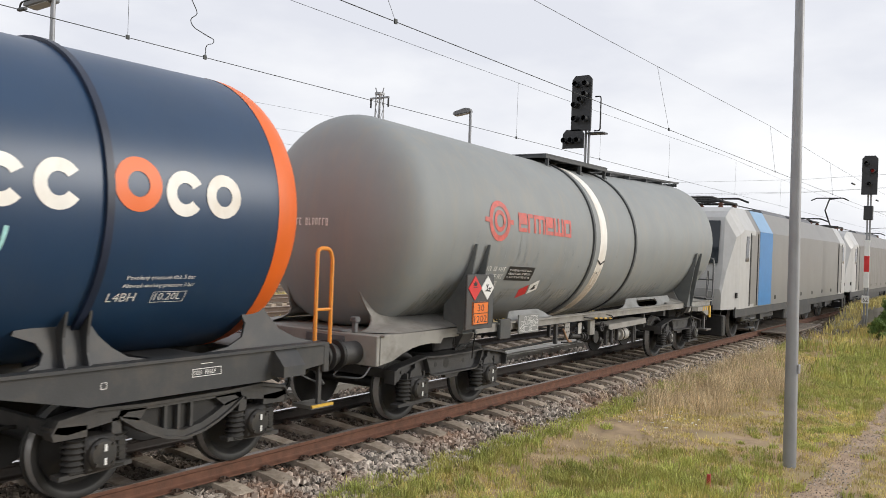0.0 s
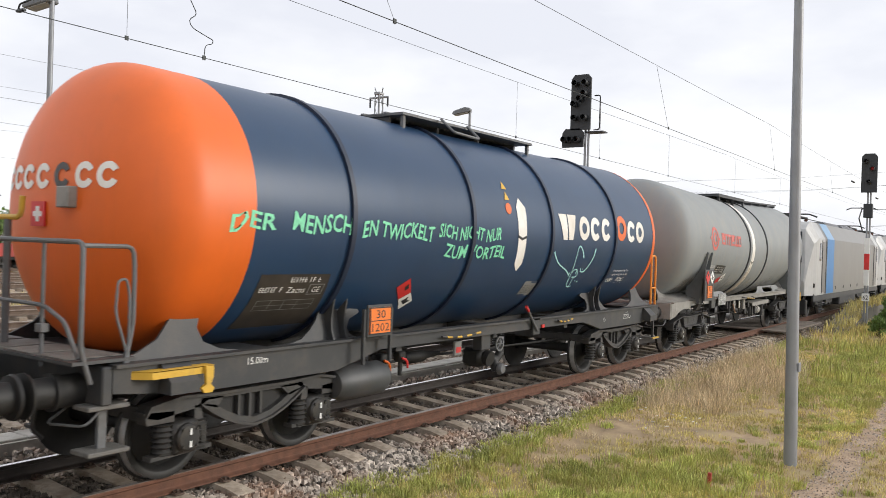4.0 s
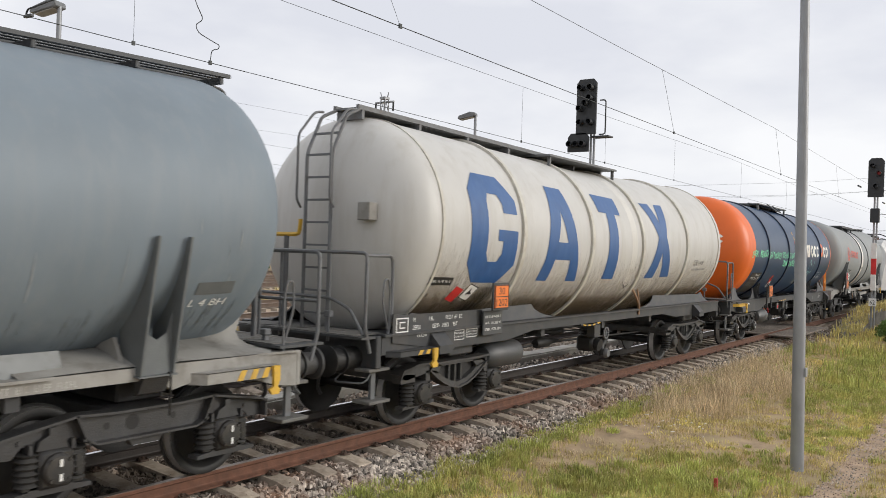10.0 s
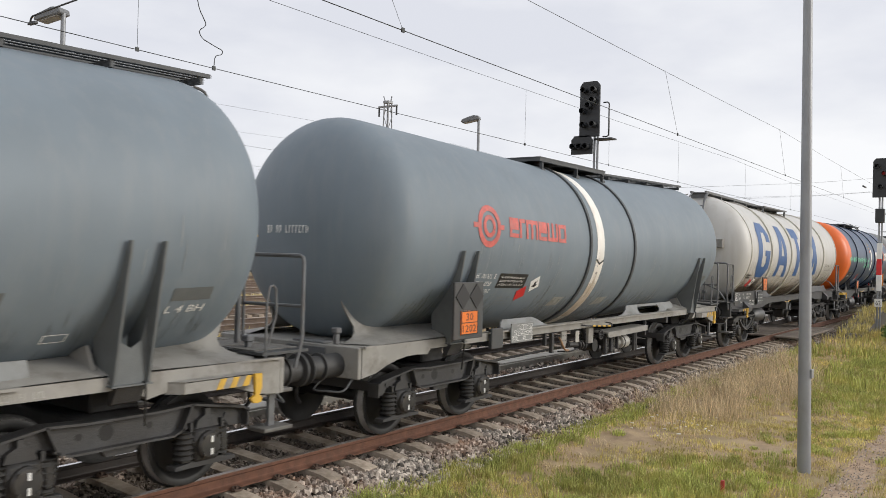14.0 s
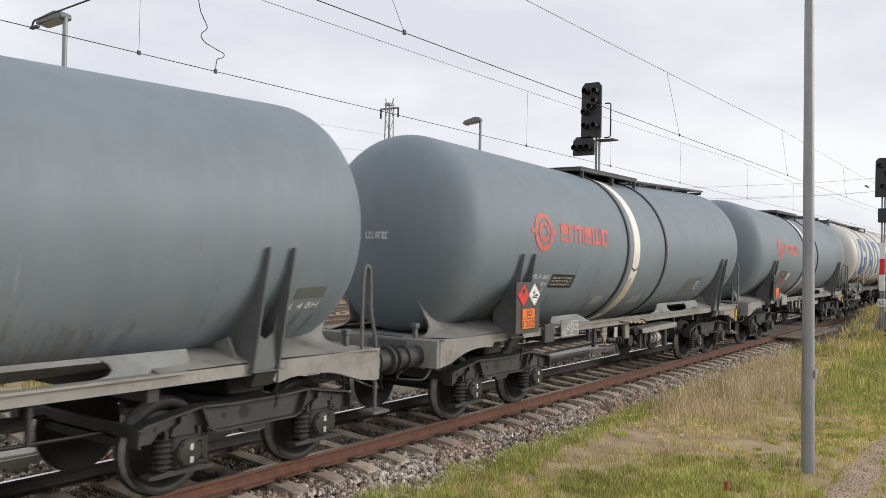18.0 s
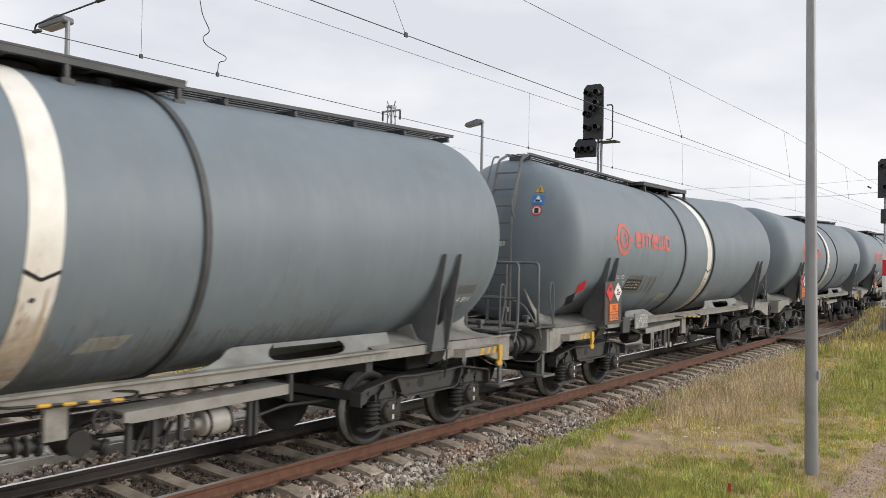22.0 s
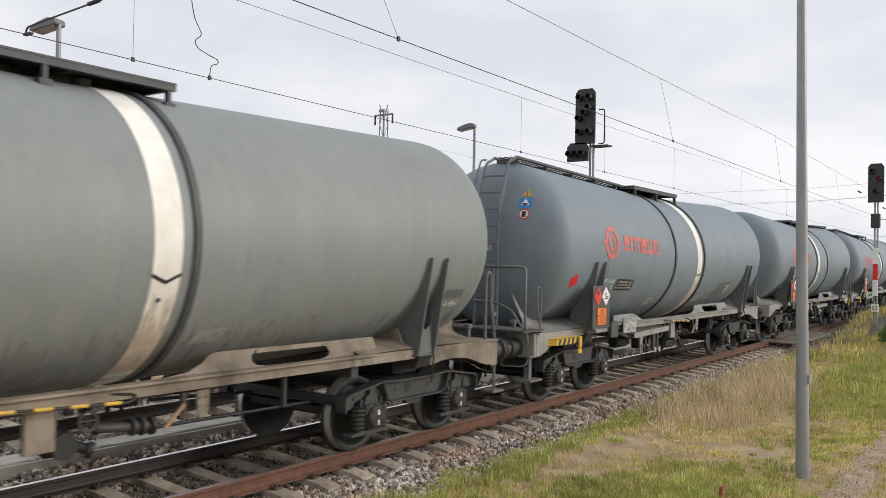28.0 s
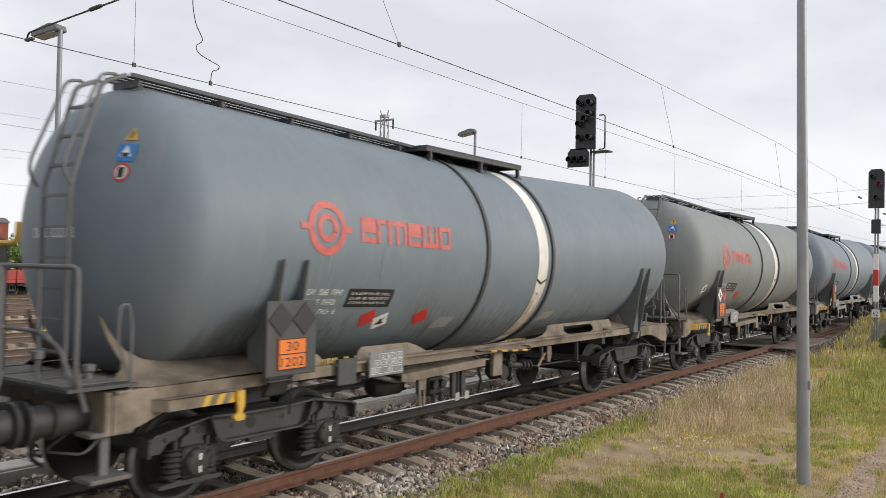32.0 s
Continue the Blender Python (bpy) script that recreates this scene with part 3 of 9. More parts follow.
def side_frame_cast():
    """Fish-bellied casting: a rim round ribbed windows, closed by added black plates for the shade behind, arms round
    the axle boxes.
    """
    bm = bmesh.new()
    top = ((-1.36, 0.70), (-1.3, 0.80), (-0.95, 0.86), (-0.5, 0.84), (0.5, 0.84), (0.95, 0.86), (1.3, 0.80), (1.36, 0.70))
    for s in (-1, 1):
        a, b = (-1.10, -0.95) if s < 0 else (0.95, 1.10)
        m0, m1 = (-1.03, -0.97) if s < 0 else (0.97, 1.03)
        slab(bm, top + ((1.2, 0.66), (0.72, 0.72), (0.62, 0.775), (-0.62, 0.775), (-0.72, 0.72), (-1.2, 0.66)), a, b)
        belly = [(x, 0.43 + 0.3 * (abs(x) / 0.72) ** 1.7) for x in (-0.72, -0.56, -0.4, -0.22, 0.0, 0.22, 0.4, 0.56, 0.72)]
        inner = [(x * 0.93, min(0.74, z + 0.085)) for x, z in belly]
        slab(bm, belly + inner[::-1], a, b)
        # added plate, blackened below, in place of the shade seen through the window
        slab(bm, inner + [(0.62, 0.78), (-0.62, 0.78)], m0, m1)
        for x in (-0.2, -0.05, 0.1):
            box(bm, x - 0.016, x + 0.016, a + 0.02 if s < 0 else a, b if s < 0 else b - 0.02, 0.5, 0.79)
        slab(bm, ((-0.72, 0.74), (-0.5, 0.68), (-0.42, 0.79), (-0.7, 0.8)), a, b)
        slab(bm, ((0.72, 0.74), (0.5, 0.68), (0.36, 0.79), (0.7, 0.8)), a, b)
        o = -1.135 if s < 0 else 1.10
        slab(bm, top + tuple((x, z - 0.028) for x, z in top[::-1]), o, o + 0.035)
        slab(bm, belly + [(x, z + 0.026) for x, z in belly[::-1]], o, o + 0.035)
        for x in (-0.9, 0.9):
            k = 1 if x > 0 else -1
            slab(bm, ((x - k * 0.2, 0.74), (x - k * 0.24, 0.5), (x - k * 0.2, 0.34), (x - k * 0.12, 0.34), (x - k * 0.12, 0.74)), a, b)
            slab(bm, ((x + k * 0.12, 0.72), (x + k * 0.12, 0.62), (x + k * 0.42, 0.62), (x + k * 0.46, 0.74)), a, b)
            slab(bm, ((x - k * 0.34, 0.30), (x + k * 0.36, 0.27), (x + k * 0.36, 0.31), (x - k * 0.34, 0.34)), a + 0.01, b - 0.01)
    box(bm, -0.32, 0.32, -0.94, 0.94, 0.60, 0.84, bevel=0.02)
    for x in (-1.32, 1.26):
        box(bm, x, x + 0.06, -1.0, 1.0, 0.64, 0.78, bevel=0.01)
    me = mesh_of(bm, "bogie", M["bogie_dark"], True)
    me.materials.append(M["iron"])
    for p in me.polygons:
        if 1.02 < abs(p.center.y) < 1.04 and abs(p.normal.y) > 0.9:
            p.material_index = 1
    return me


G = {"wheelset": axle_mesh(), "wheel": wheel_mesh(), "spring": spring_mesh(), "axle_box": axle_box_mesh(), "mark": mark_mesh(), "welded": side_frame_welded(), "cast": side_frame_cast()}


def wheels_on(wheelset):
    for y, turn in ((-0.755, 0), (0.755, 180)):
        part("wheel", G["wheel"], None, wheelset, "dark iron wheel with worn rim").matrix_basis = pose(0, y, 0, 0, 0, turn)


def bogies(wagon, pivots, frame_kind="welded", marks=True):
    for x in pivots:
        bogie = part("bogie", G[frame_kind], None, wagon, "grimy dark iron bogie frame")
        bogie.location = (x, 0, 0)
        for side in (0, 180):
            for dx in (-0.9, 0.9):
                axle_box = part("axle_box", G["axle_box"], None, bogie)
                axle_box.matrix_basis = pose(dx, 0, 0, 0, 0, side)
                if marks:
                    for dz in (0.0, -0.12):
                        mark = part("painted_mark", G["mark"], None, bogie, "white paint mark on the axle box")
                        mark.matrix_basis = pose(dx, 0, dz, 0, 0, side)
                for ddx in (-0.2, 0.2):
                    spring = part("coil_spring", G["spring"], None, bogie)
                    spring.location = (dx + ddx, -1.03 if side == 0 else 1.03, 0)
        for dx in (-0.9, 0.9):
            wheelset = part("wheelset", G["wheelset"], None, wagon, "dark wheels on one axle with worn rims")
            wheelset.location = (x + dx, 0, 0.46)
            wheels_on(wheelset)


# ---------- tank wagons ----------
def tank_body(half, head=0.72, radius=RT, seg=64):
    prof = []
    for i in range(17):
        a = math.pi / 2 * i / 16
        prof.append((-half - head * max(0.0, math.cos(a)) ** (2 / BULGE), radius * math.sin(a) ** (2 / BULGE)))
    prof[16] = (-half, radius)
    prof += [(-half * 0.98, radius), (-0.25, radius), (0.0, radius), (0.25, radius), (half * 0.98, radius)]
    prof += [(-s, r) for s, r in prof[16::-1]]
    bm = lathe(bmesh.new(), prof, "x", seg, (0, 0, ZC))
    return bm


ON_TANK = {"tank", "sheet_print", "sheet_strip", "orange_end", "hoop", "weld_seam", "white_band", "band_dirt", "level_band", "level_strip", "chevron", "drain_plug", "emblem_ring", "emblem_core", "emblem_bar", "name_shape", "name_ring", "blue_shape",
           "graffiti", "data_panel", "owner_panel", "data_print", "number_print", "inspection_sheet", "hazard_sticker", "sticker_edge", "warning_sticker", "symbol", "grime", "faded_patch", "overpainted_panel", "mark_frame",
           "pressure_mark", "pressure_note", "dark_patch", "load_marks", "date_frame", "date", "type_mark", "roof_runner", "runner_slat", "runner_leg", "catwalk_rail", "catwalk_deck", "wide_deck", "catwalk_leg"}


def sag(wagon, z0, k, girth, rise=0.0):
    """Tank and what lies on it: both halves slope down to the outlet in the middle; girth: its true radius."""
    done, f, ca, sa = set(), girth / RT, math.cos(rise / girth), math.sin(rise / girth)
    for ob in wagon.children:
        if ob.type != "MESH" or ob.name.split(".")[0] not in ON_TANK or ob.data.name in done:
            continue
        done.add(ob.data.name)
        drawn = ob.name.split(".")[0] not in ("tank", "orange_end", "hoop", "catwalk_rail", "catwalk_deck", "wide_deck", "catwalk_leg")
        for v in ob.data.vertices:
            x, y, z = v.co
            up = (z - ZC) * f
            if rise and abs(x) < 5.4 and drawn:
                y, up = y * ca + up / f * sa, up * ca - y * f * sa
            v.co = (x - max(-1.0, min(1.0, x / 0.25)) * k * up, y * f, z0 + k * abs(x) + up)


def hoop(x, width=0.06, lift=0.035, radius=RT, seg=64):
    r = radius
    return lathe(bmesh.new(), [(x - width / 2, r - 0.01), (x - width / 2, r + lift), (x + width / 2, r + lift), (x + width / 2, r - 0.01), (x - width / 2, r - 0.01)], "x", seg, (0, 0, ZC))


def band(x0, x1, lift=0.004):
    return lathe(bmesh.new(), [(x0, RT + lift), (x1, RT + lift)], "x", 64, (0, 0, ZC))


def buffers(wagon, half, material):
    for e in (-1, 1):
        for y in (-0.875, 0.875):
            bm = bmesh.new()
            x = half - 0.62
            lathe(bm, [(e * (x - 0.02), 0), (e * (x - 0.02), 0.18), (e * (x + 0.02), 0.18), (e * (x + 0.03), 0.145), (e * (x + 0.33), 0.142), (e * (x + 0.335), 0.165), (e * (x + 0.37), 0.165), (e * (x + 0.375), 0.135),
                       (e * (x + 0.555), 0.132), (e * (x + 0.57), 0.185), (e * (half - 0.02), 0.195), (e * (half - 0.001), 0.14), (e * (half - 0.001), 0)], "x", 28, (0, y, 1.01))
            for a in range(4):
                b = math.radians(45 + 90 * a)
                cyl(bm, (e * (x + 0.01), y + 0.16 * math.cos(b), 1.01 + 0.16 * math.sin(b)), (e * (x + 0.045), y + 0.16 * math.cos(b), 1.01 + 0.16 * math.sin(b)), 0.02, 6)
            part("buffer", bm, material, wagon, "dark steel buffer with round head", True)
        bm = Tb([(e * (half - 0.6), 0, 1.02), (e * (half - 0.28), 0, 1.0), (e * (half - 0.22), 0, 0.86), (e * (half - 0.3), 0, 0.72)], 0.04, 8)
        box(bm, e * (half - 0.42) - 0.05, e * (half - 0.42) + 0.05, -0.09, 0.09, 0.86, 0.98, bevel=0.02)
        part("coupling", bm, M["iron"], wagon, "hanging screw coupling", True)
        for y in (-0.45, 0.45):
            part("brake_hose", Tb([(e * (half - 0.62), y, 0.92), (e * (half - 0.4), y, 0.9), (e * (half - 0.34), y, 0.62), (e * (half - 0.5), y * 0.8, 0.5)], 0.022, 6), M["black"], wagon, smooth=True)
        # shunter's grip under each buffer
        for y in (-1, 1):
            part("grip", Tb([(e * (half - 0.64), y * 1.12, 0.9), (e * (half - 0.45), y * 1.12, 0.72), (e * (half - 0.3), y * 0.75, 0.72), (e * (half - 0.62), y * 0.7, 0.88)], 0.012, 6), M["rail_grey"], wagon, smooth=True)


def hazard_board(wagon, x0, x1, z0, z1, y, board=True, diamonds="plain"):
    """Orange number plate on its holder, with the danger diamonds above it."""
    for side in (0, 180):
        holder = part("plate_holder", B(x0, x1, y, y + 0.04, z0, z1, bevel=0.008) if board else B(x0 - 0.03, x1 + 0.03, y, y + 0.03, z0 - 0.03, z1 + 0.03, bevel=0.006), M["panel"], wagon, "dark steel plate holder")
        holder.matrix_basis = pose(0, 0, 0, 0, 0, side)
        w = x1 - x0
        pz0, pz1 = (z0 + 0.06, z0 + 0.38) if board else (z0, z1)
        px0, px1 = (x0 + 0.5 * w - 0.2, x0 + 0.5 * w + 0.2) if board else (x0, x1)
        orange_plate = part("orange_plate", B(px0, px1, y - 0.012, y - 0.002, pz0, pz1), M["plate_orange"], holder, "orange hazard plate reading 30 over 1202")
        h = (pz1 - pz0)
        bm = B(px0 + 0.012, px1 - 0.012, y - 0.016, y - 0.0125, pz0 + h * 0.485, pz0 + h * 0.515)
        for a, b, c, d in ((px0, px1, pz0, pz0 + 0.012), (px0, px1, pz1 - 0.012, pz1), (px0, px0 + 0.012, pz0 + 0.012, pz1 - 0.012), (px1 - 0.012, px1, pz0 + 0.012, pz1 - 0.012)):
            box(bm, a, b, y - 0.016, y - 0.0125, c, d)
        part("plate_border", bm, M["black"], holder)
        bm = face_text(lettering("30", h * 0.3, width=(px1 - px0) * 0.42), (px0 + (px1 - px0) * 0.29, y - 0.0135, pz0 + h * 0.59))
        part("plate_number", bm, M["black"], holder, "black digits 30")
        bm = (face_text(lettering("1202", h * 0.3, width=(px1 - px0) * 0.8), (px0 + (px1 - px0) * 0.1, y - 0.0135, pz0 + h * 0.1)))
        part("plate_number", bm, M["black"], holder, "black digits 1202")
        if board:
            for cx, m in ((x0 + w * 0.27, "sign_red" if diamonds[:3] == "red" else "white" if diamonds[:3] == "whi" else "black"), (x0 + w * 0.74, "white" if diamonds[:3] == "red" else "sign_red" if diamonds[:3] == "whi" else "black")):
                r, cz = 0.168, z1 - 0.19
                part("danger_diamond", slab(bmesh.new(), ((cx - r, cz), (cx, cz - r), (cx + r, cz), (cx, cz + r)), y - 0.012, y - 0.002), M[m], holder, {"sign_red": "red flammable-liquid diamond", "white": "white environment-hazard diamond", "black": "blank dark diamond"}[m])
                if m != "black":
                    bm = bmesh.new()
                    if m == "sign_red":
                        shapes = (((-0.035, 0.03), (0.03, 0.03), (0.045, 0.06), (0.03, 0.085), (0.012, 0.07), (0.005, 0.105), (-0.02, 0.08), (-0.045, 0.075)), ((-0.05, 0.008), (0.05, 0.008), (0.05, 0.016), (-0.05, 0.016)))
                    else:
                        shapes = (((-0.03, -0.03), (-0.01, -0.03), (-0.012, 0.02), (-0.02, 0.075), (-0.028, 0.02)), ((-0.024, 0.01), (-0.018, 0.02), (-0.055, 0.05), (-0.06, 0.045)), ((-0.016, 0.005), (0.02, 0.05), (0.014, 0.056), (-0.018, 0.02)),
                                  ((-0.09, -0.045), (0.095, -0.055), (0.05, -0.03), (-0.05, -0.028)), ((0.0, -0.015), (0.03, 0.008), (0.065, -0.002), (0.09, 0.015), (0.085, -0.02), (0.04, -0.024)))
                    for shape in shapes:
                        slab(bm, [(cx + a, cz + b) for a, b in shape], y - 0.016, y - 0.0125)
                    part("symbol", bm, M["black"], holder)


def text_bars(x0, y0, x1, y1, lines, seed=1, gap=0.45):
    """Rows of thin upright bars that stand for small print."""
    rng = random.Random(seed)
    bm = bmesh.new()
    h = (y1 - y0) / lines
    for i in range(lines):
        x, yb, g = x0, y1 - (i + 1) * h + h * gap * 0.5, h * (1 - gap)
        while x < x1 - g * 0.5:
            for _ in range(rng.randint(2, 6)):
                if x > x1 - g * 0.5:
                    break
                rect(bm, x, yb, x + g * 0.17, yb + g)
                for level in (0.0, 0.42, 0.84):
                    if rng.random() < 0.45:
                        rect(bm, x + g * 0.17, yb + g * level, x + g * 0.48, yb + g * (level + 0.16))
                x += g * 0.66
            x += g * 0.7
    return bm


def dirt_runs(wagon, material, count, reach, seed, spots=(), high=-0.86, low=-1.12):
    """Narrow tapering runs of dirt that water has left on the tank's flank."""
    rng = random.Random(seed)
    for side in (0, 180):
        bm = bmesh.new()
        for i in range(count):
            x = rng.gauss(rng.choice(spots), 0.22) if spots and rng.random() < 0.6 else rng.uniform(-reach, reach)
            top, long, w = rng.uniform(low, high), rng.uniform(0.1, 0.55), rng.uniform(0.002, 0.01)
            flat(bm, ((x - w * 0.3, top), (x - w, top - long * 0.5), (x - w * 0.6, top - long), (x + w * 0.6, top - long), (x + w, top - long * 0.5), (x + w * 0.3, top)))
        runs = part("grime", wrap(bm, 0.003), M[material], wagon, "dried runs of dirt")
        runs.matrix_basis = pose(0, 0, 0, 0, 0, side)
        tagged(runs, kind="stuff")


def dirt_film(wagon, material, x0, x1, top, seed, rough=0.1, step=0.03):
    """Dried dirt along the tank's lower flank, its upper edge frayed into fine runs."""
    rng = random.Random(seed)
    bm, x = bmesh.new(), x0
    while x < x1:
        b = top + rng.gauss(0.0, rough)
        rows = [b + (-1.72 - b) * k / 9 for k in range(10)]
        for u, v in zip(rows, rows[1:]):
            flat(bm, ((x, u), (x, v), (x + step, v), (x + step, u)))
        x += step
    for v in bm.verts:
        v.co.z = 0.0016 + 0.0006 * (seed % 8)
    for v in bm.verts:
        a, r = v.co.y / RT, RT + v.co.z
        v.co = (v.co.x, -r * math.cos(a), ZC + r * math.sin(a))
    tagged(part("grime", bm, M[material], wagon, "dried film of dirt"), kind="stuff")


def ladder(wagon, e, xo, xt, zb, drop, z1, material, y):
    """Ladder before the tank's end: upright to its bend at zb, then leaning in to the roof; a grab hoop beside each rail."""
    z0 = 1.32
    for yy in (y - 0.22, y + 0.22):
        part("ladder_rail", Tb([(e * (xt - 0.25), yy, z1 + 0.03), (e * xt, yy, z1 - 0.08), (e * xo, yy, zb), (e * xo, yy, z0)], 0.024), material, wagon, smooth=True)
    for yy in (y - 0.29, y + 0.29):
        part("safety_hoop", Tb([(e * (xt - 0.1), yy, z1 + 0.0), (e * (xt + 0.06), yy, z1 - 0.02), (e * (xo + 0.1), yy, zb + 0.25), (e * (xo + 0.1), yy, zb - drop + 0.1), (e * (xo + 0.02), yy, zb - drop)], 0.017), material, wagon, "bent grab hoop beside the ladder", True)
    z = z0 + 0.2
    while z < z1 - 0.12:
        x = xo if z < zb else xo + (xt - xo) * (z - zb) / (z1 - 0.08 - zb)
        part("rung", B(e * x - 0.02, e * x + 0.02, y - 0.22, y + 0.22, z - 0.013, z + 0.013), material, wagon)
        z += 0.29


def platform(wagon, e, x0, x1, material, side_rails=True):
    """Brake platform at one end with the portal of rails across it."""
    part("platform_floor", B(min(e * x0, e * x1), max(e * x0, e * x1), -1.22, 1.22, 1.27, 1.30), M["panel"], wagon, "dark grated platform floor")
    for y0 in (-1.1, -0.55, 0.0, 0.55):
        part("floor_grid", B(min(e * x0, e * x1) + 0.03, max(e * x0, e * x1) - 0.03, y0 + 0.03, y0 + 0.5, 1.302, 1.312), M["step"], wagon)
    x, q = e * (x1 - 0.08), -e
    part("portal_rail", Tb([(x - e * 0.1, -1.2, 1.1), (x, -1.2, 1.4), (x, -1.2, 2.31), (x, 1.2, 2.31), (x, 1.2, 1.4), (x - e * 0.1, 1.2, 1.1)], 0.023, 8), material, wagon, "bent tubular rail across the platform", True)
    part("middle_rail", Tb([(x, 1.2 * q, 1.76), (x, -0.62 * q, 1.74), (x, -0.95 * q, 1.62), (x, -1.17 * q, 1.32)], 0.02, 8), material, wagon, "bent middle rail", True)
    for y in (-0.6, 0.25):
        part("rail_post", Tb([(x, y * q, 1.2), (x, y * q, 2.3)], 0.019, 8), material, wagon, smooth=True)
    part("post_clamp", B(x - 0.04, x + 0.04, -0.6 * q - 0.05, -0.6 * q + 0.05, 1.5, 1.58, bevel=0.008), material, wagon)
    for s in (-1, 1):
        y = s * 1.2
        if side_rails:
            part("handrail", Tb([(x, y, 2.28), (e * (x0 + 0.04), y, 2.28), (e * (x0 + 0.02), y, 2.1), (e * (x0 + 0.02), y, 1.6), (e * (x0 + 0.1), y, 1.2)], 0.021, 8), material, wagon, "bent tubular side rail", True)
        g = e * (x0 + 0.06)
        part("grab_iron", Tb([(g, y, 1.15), (g, y, 1.85), (g + e * 0.04, y, 2.0), (g + e * 0.12, y, 1.98), (g + e * 0.14, y, 1.7), (g + e * 0.02, y, 1.35)], 0.013), material, wagon, "thin bent grab iron", True)
    # steps below
    for s in (-1, 1):
        x = e * (x0 + 0.24)
        part("step", B(x - 0.2, x + 0.2, s * 1.1 - 0.14, s * 1.1 + 0.14, 0.47, 0.51, bevel=0.008), M["step"], wagon, "grey grated step")
        part("step", B(x - 0.2, x + 0.2, s * 1.1 - 0.12, s * 1.1 + 0.12, 0.86, 0.90, bevel=0.008), M["step"], wagon, "grey grated step")
        part("step_hanger", B(x - 0.04, x + 0.04, s * 1.1 - 0.02, s * 1.1 + 0.02, 0.5, 1.15), material, wagon)
    # brake column
    part("brake_column", C((e * (x1 - 0.25), -e * 0.35, 1.3), (e * (x1 - 0.25), -e * 0.35, 2.5), 0.035, 10), M["rail_grey"], wagon, "grey hand-brake column", True)
    part("brake_crank", Tb([(e * (x1 - 0.25), -e * 0.62, 2.52), (e * (x1 - 0.25), -e * 0.12, 2.52), (e * (x1 - 0.25), -e * 0.1, 2.72)], 0.028), M["yellow"], wagon, "yellow hand-brake crank", True)


def stripes_bar(wagon, x0, x1, y, z0, z1, dark, plain=None):
    """Shunting-hook bracket on the frame's corner; plain: worn to its ground paint, with stripes at one end only."""
    for side in (0, 180):
        bm = slab(bmesh.new(), ((x0, y + 0.04), (x0 + 0.12, y - 0.1), (x1, y - 0.1), (x1, y - 0.06), (x0 + 0.14, y - 0.06), (x0 + 0.05, y + 0.04)), z0, z1, "xy")
        slab(bm, ((x0, y + 0.04), (x0 + 0.12, y - 0.1), (x1, y - 0.1), (x1, y + 0.02)), z1 - 0.008, z1 + 0.004, "xy")
        bar = part("warning_bar", bm, plain or M["yellow"], wagon, "worn pale bracket with yellow stripes" if plain else "yellow warning bracket")
        bar.matrix_basis = pose(0, 0, 0, 0, 0, side)
        hook = slab(bmesh.new(), ((x1 - 0.12, z1), (x1 - 0.03, z1), (x1 - 0.03, z0 - 0.04), (x1 - 0.06, z0 - 0.1), (x1 - 0.02, z0 - 0.14), (x1 - 0.04, z0 - 0.18), (x1 - 0.13, z0 - 0.18), (x1 - 0.17, z0 - 0.13), (x1 - 0.11, z0 - 0.1)), y - 0.14, y - 0.105)
        part("pull_hook", hook, M["yellow"], bar, "yellow rope hook")
        if dark:
            n = int((x1 - x0 - 0.14) / 0.16)
            for i in range(n // 2 if plain else 0, n):
                x = x0 + 0.16 + i * 0.16
                part("stripe", slab(bmesh.new(), ((x, z0), (x + 0.075, z0), (x + 0.125, z1 - 0.01), (x + 0.05, z1 - 0.01)), y - 0.104, y - 0.1005), M["yellow" if plain else "black"], bar)


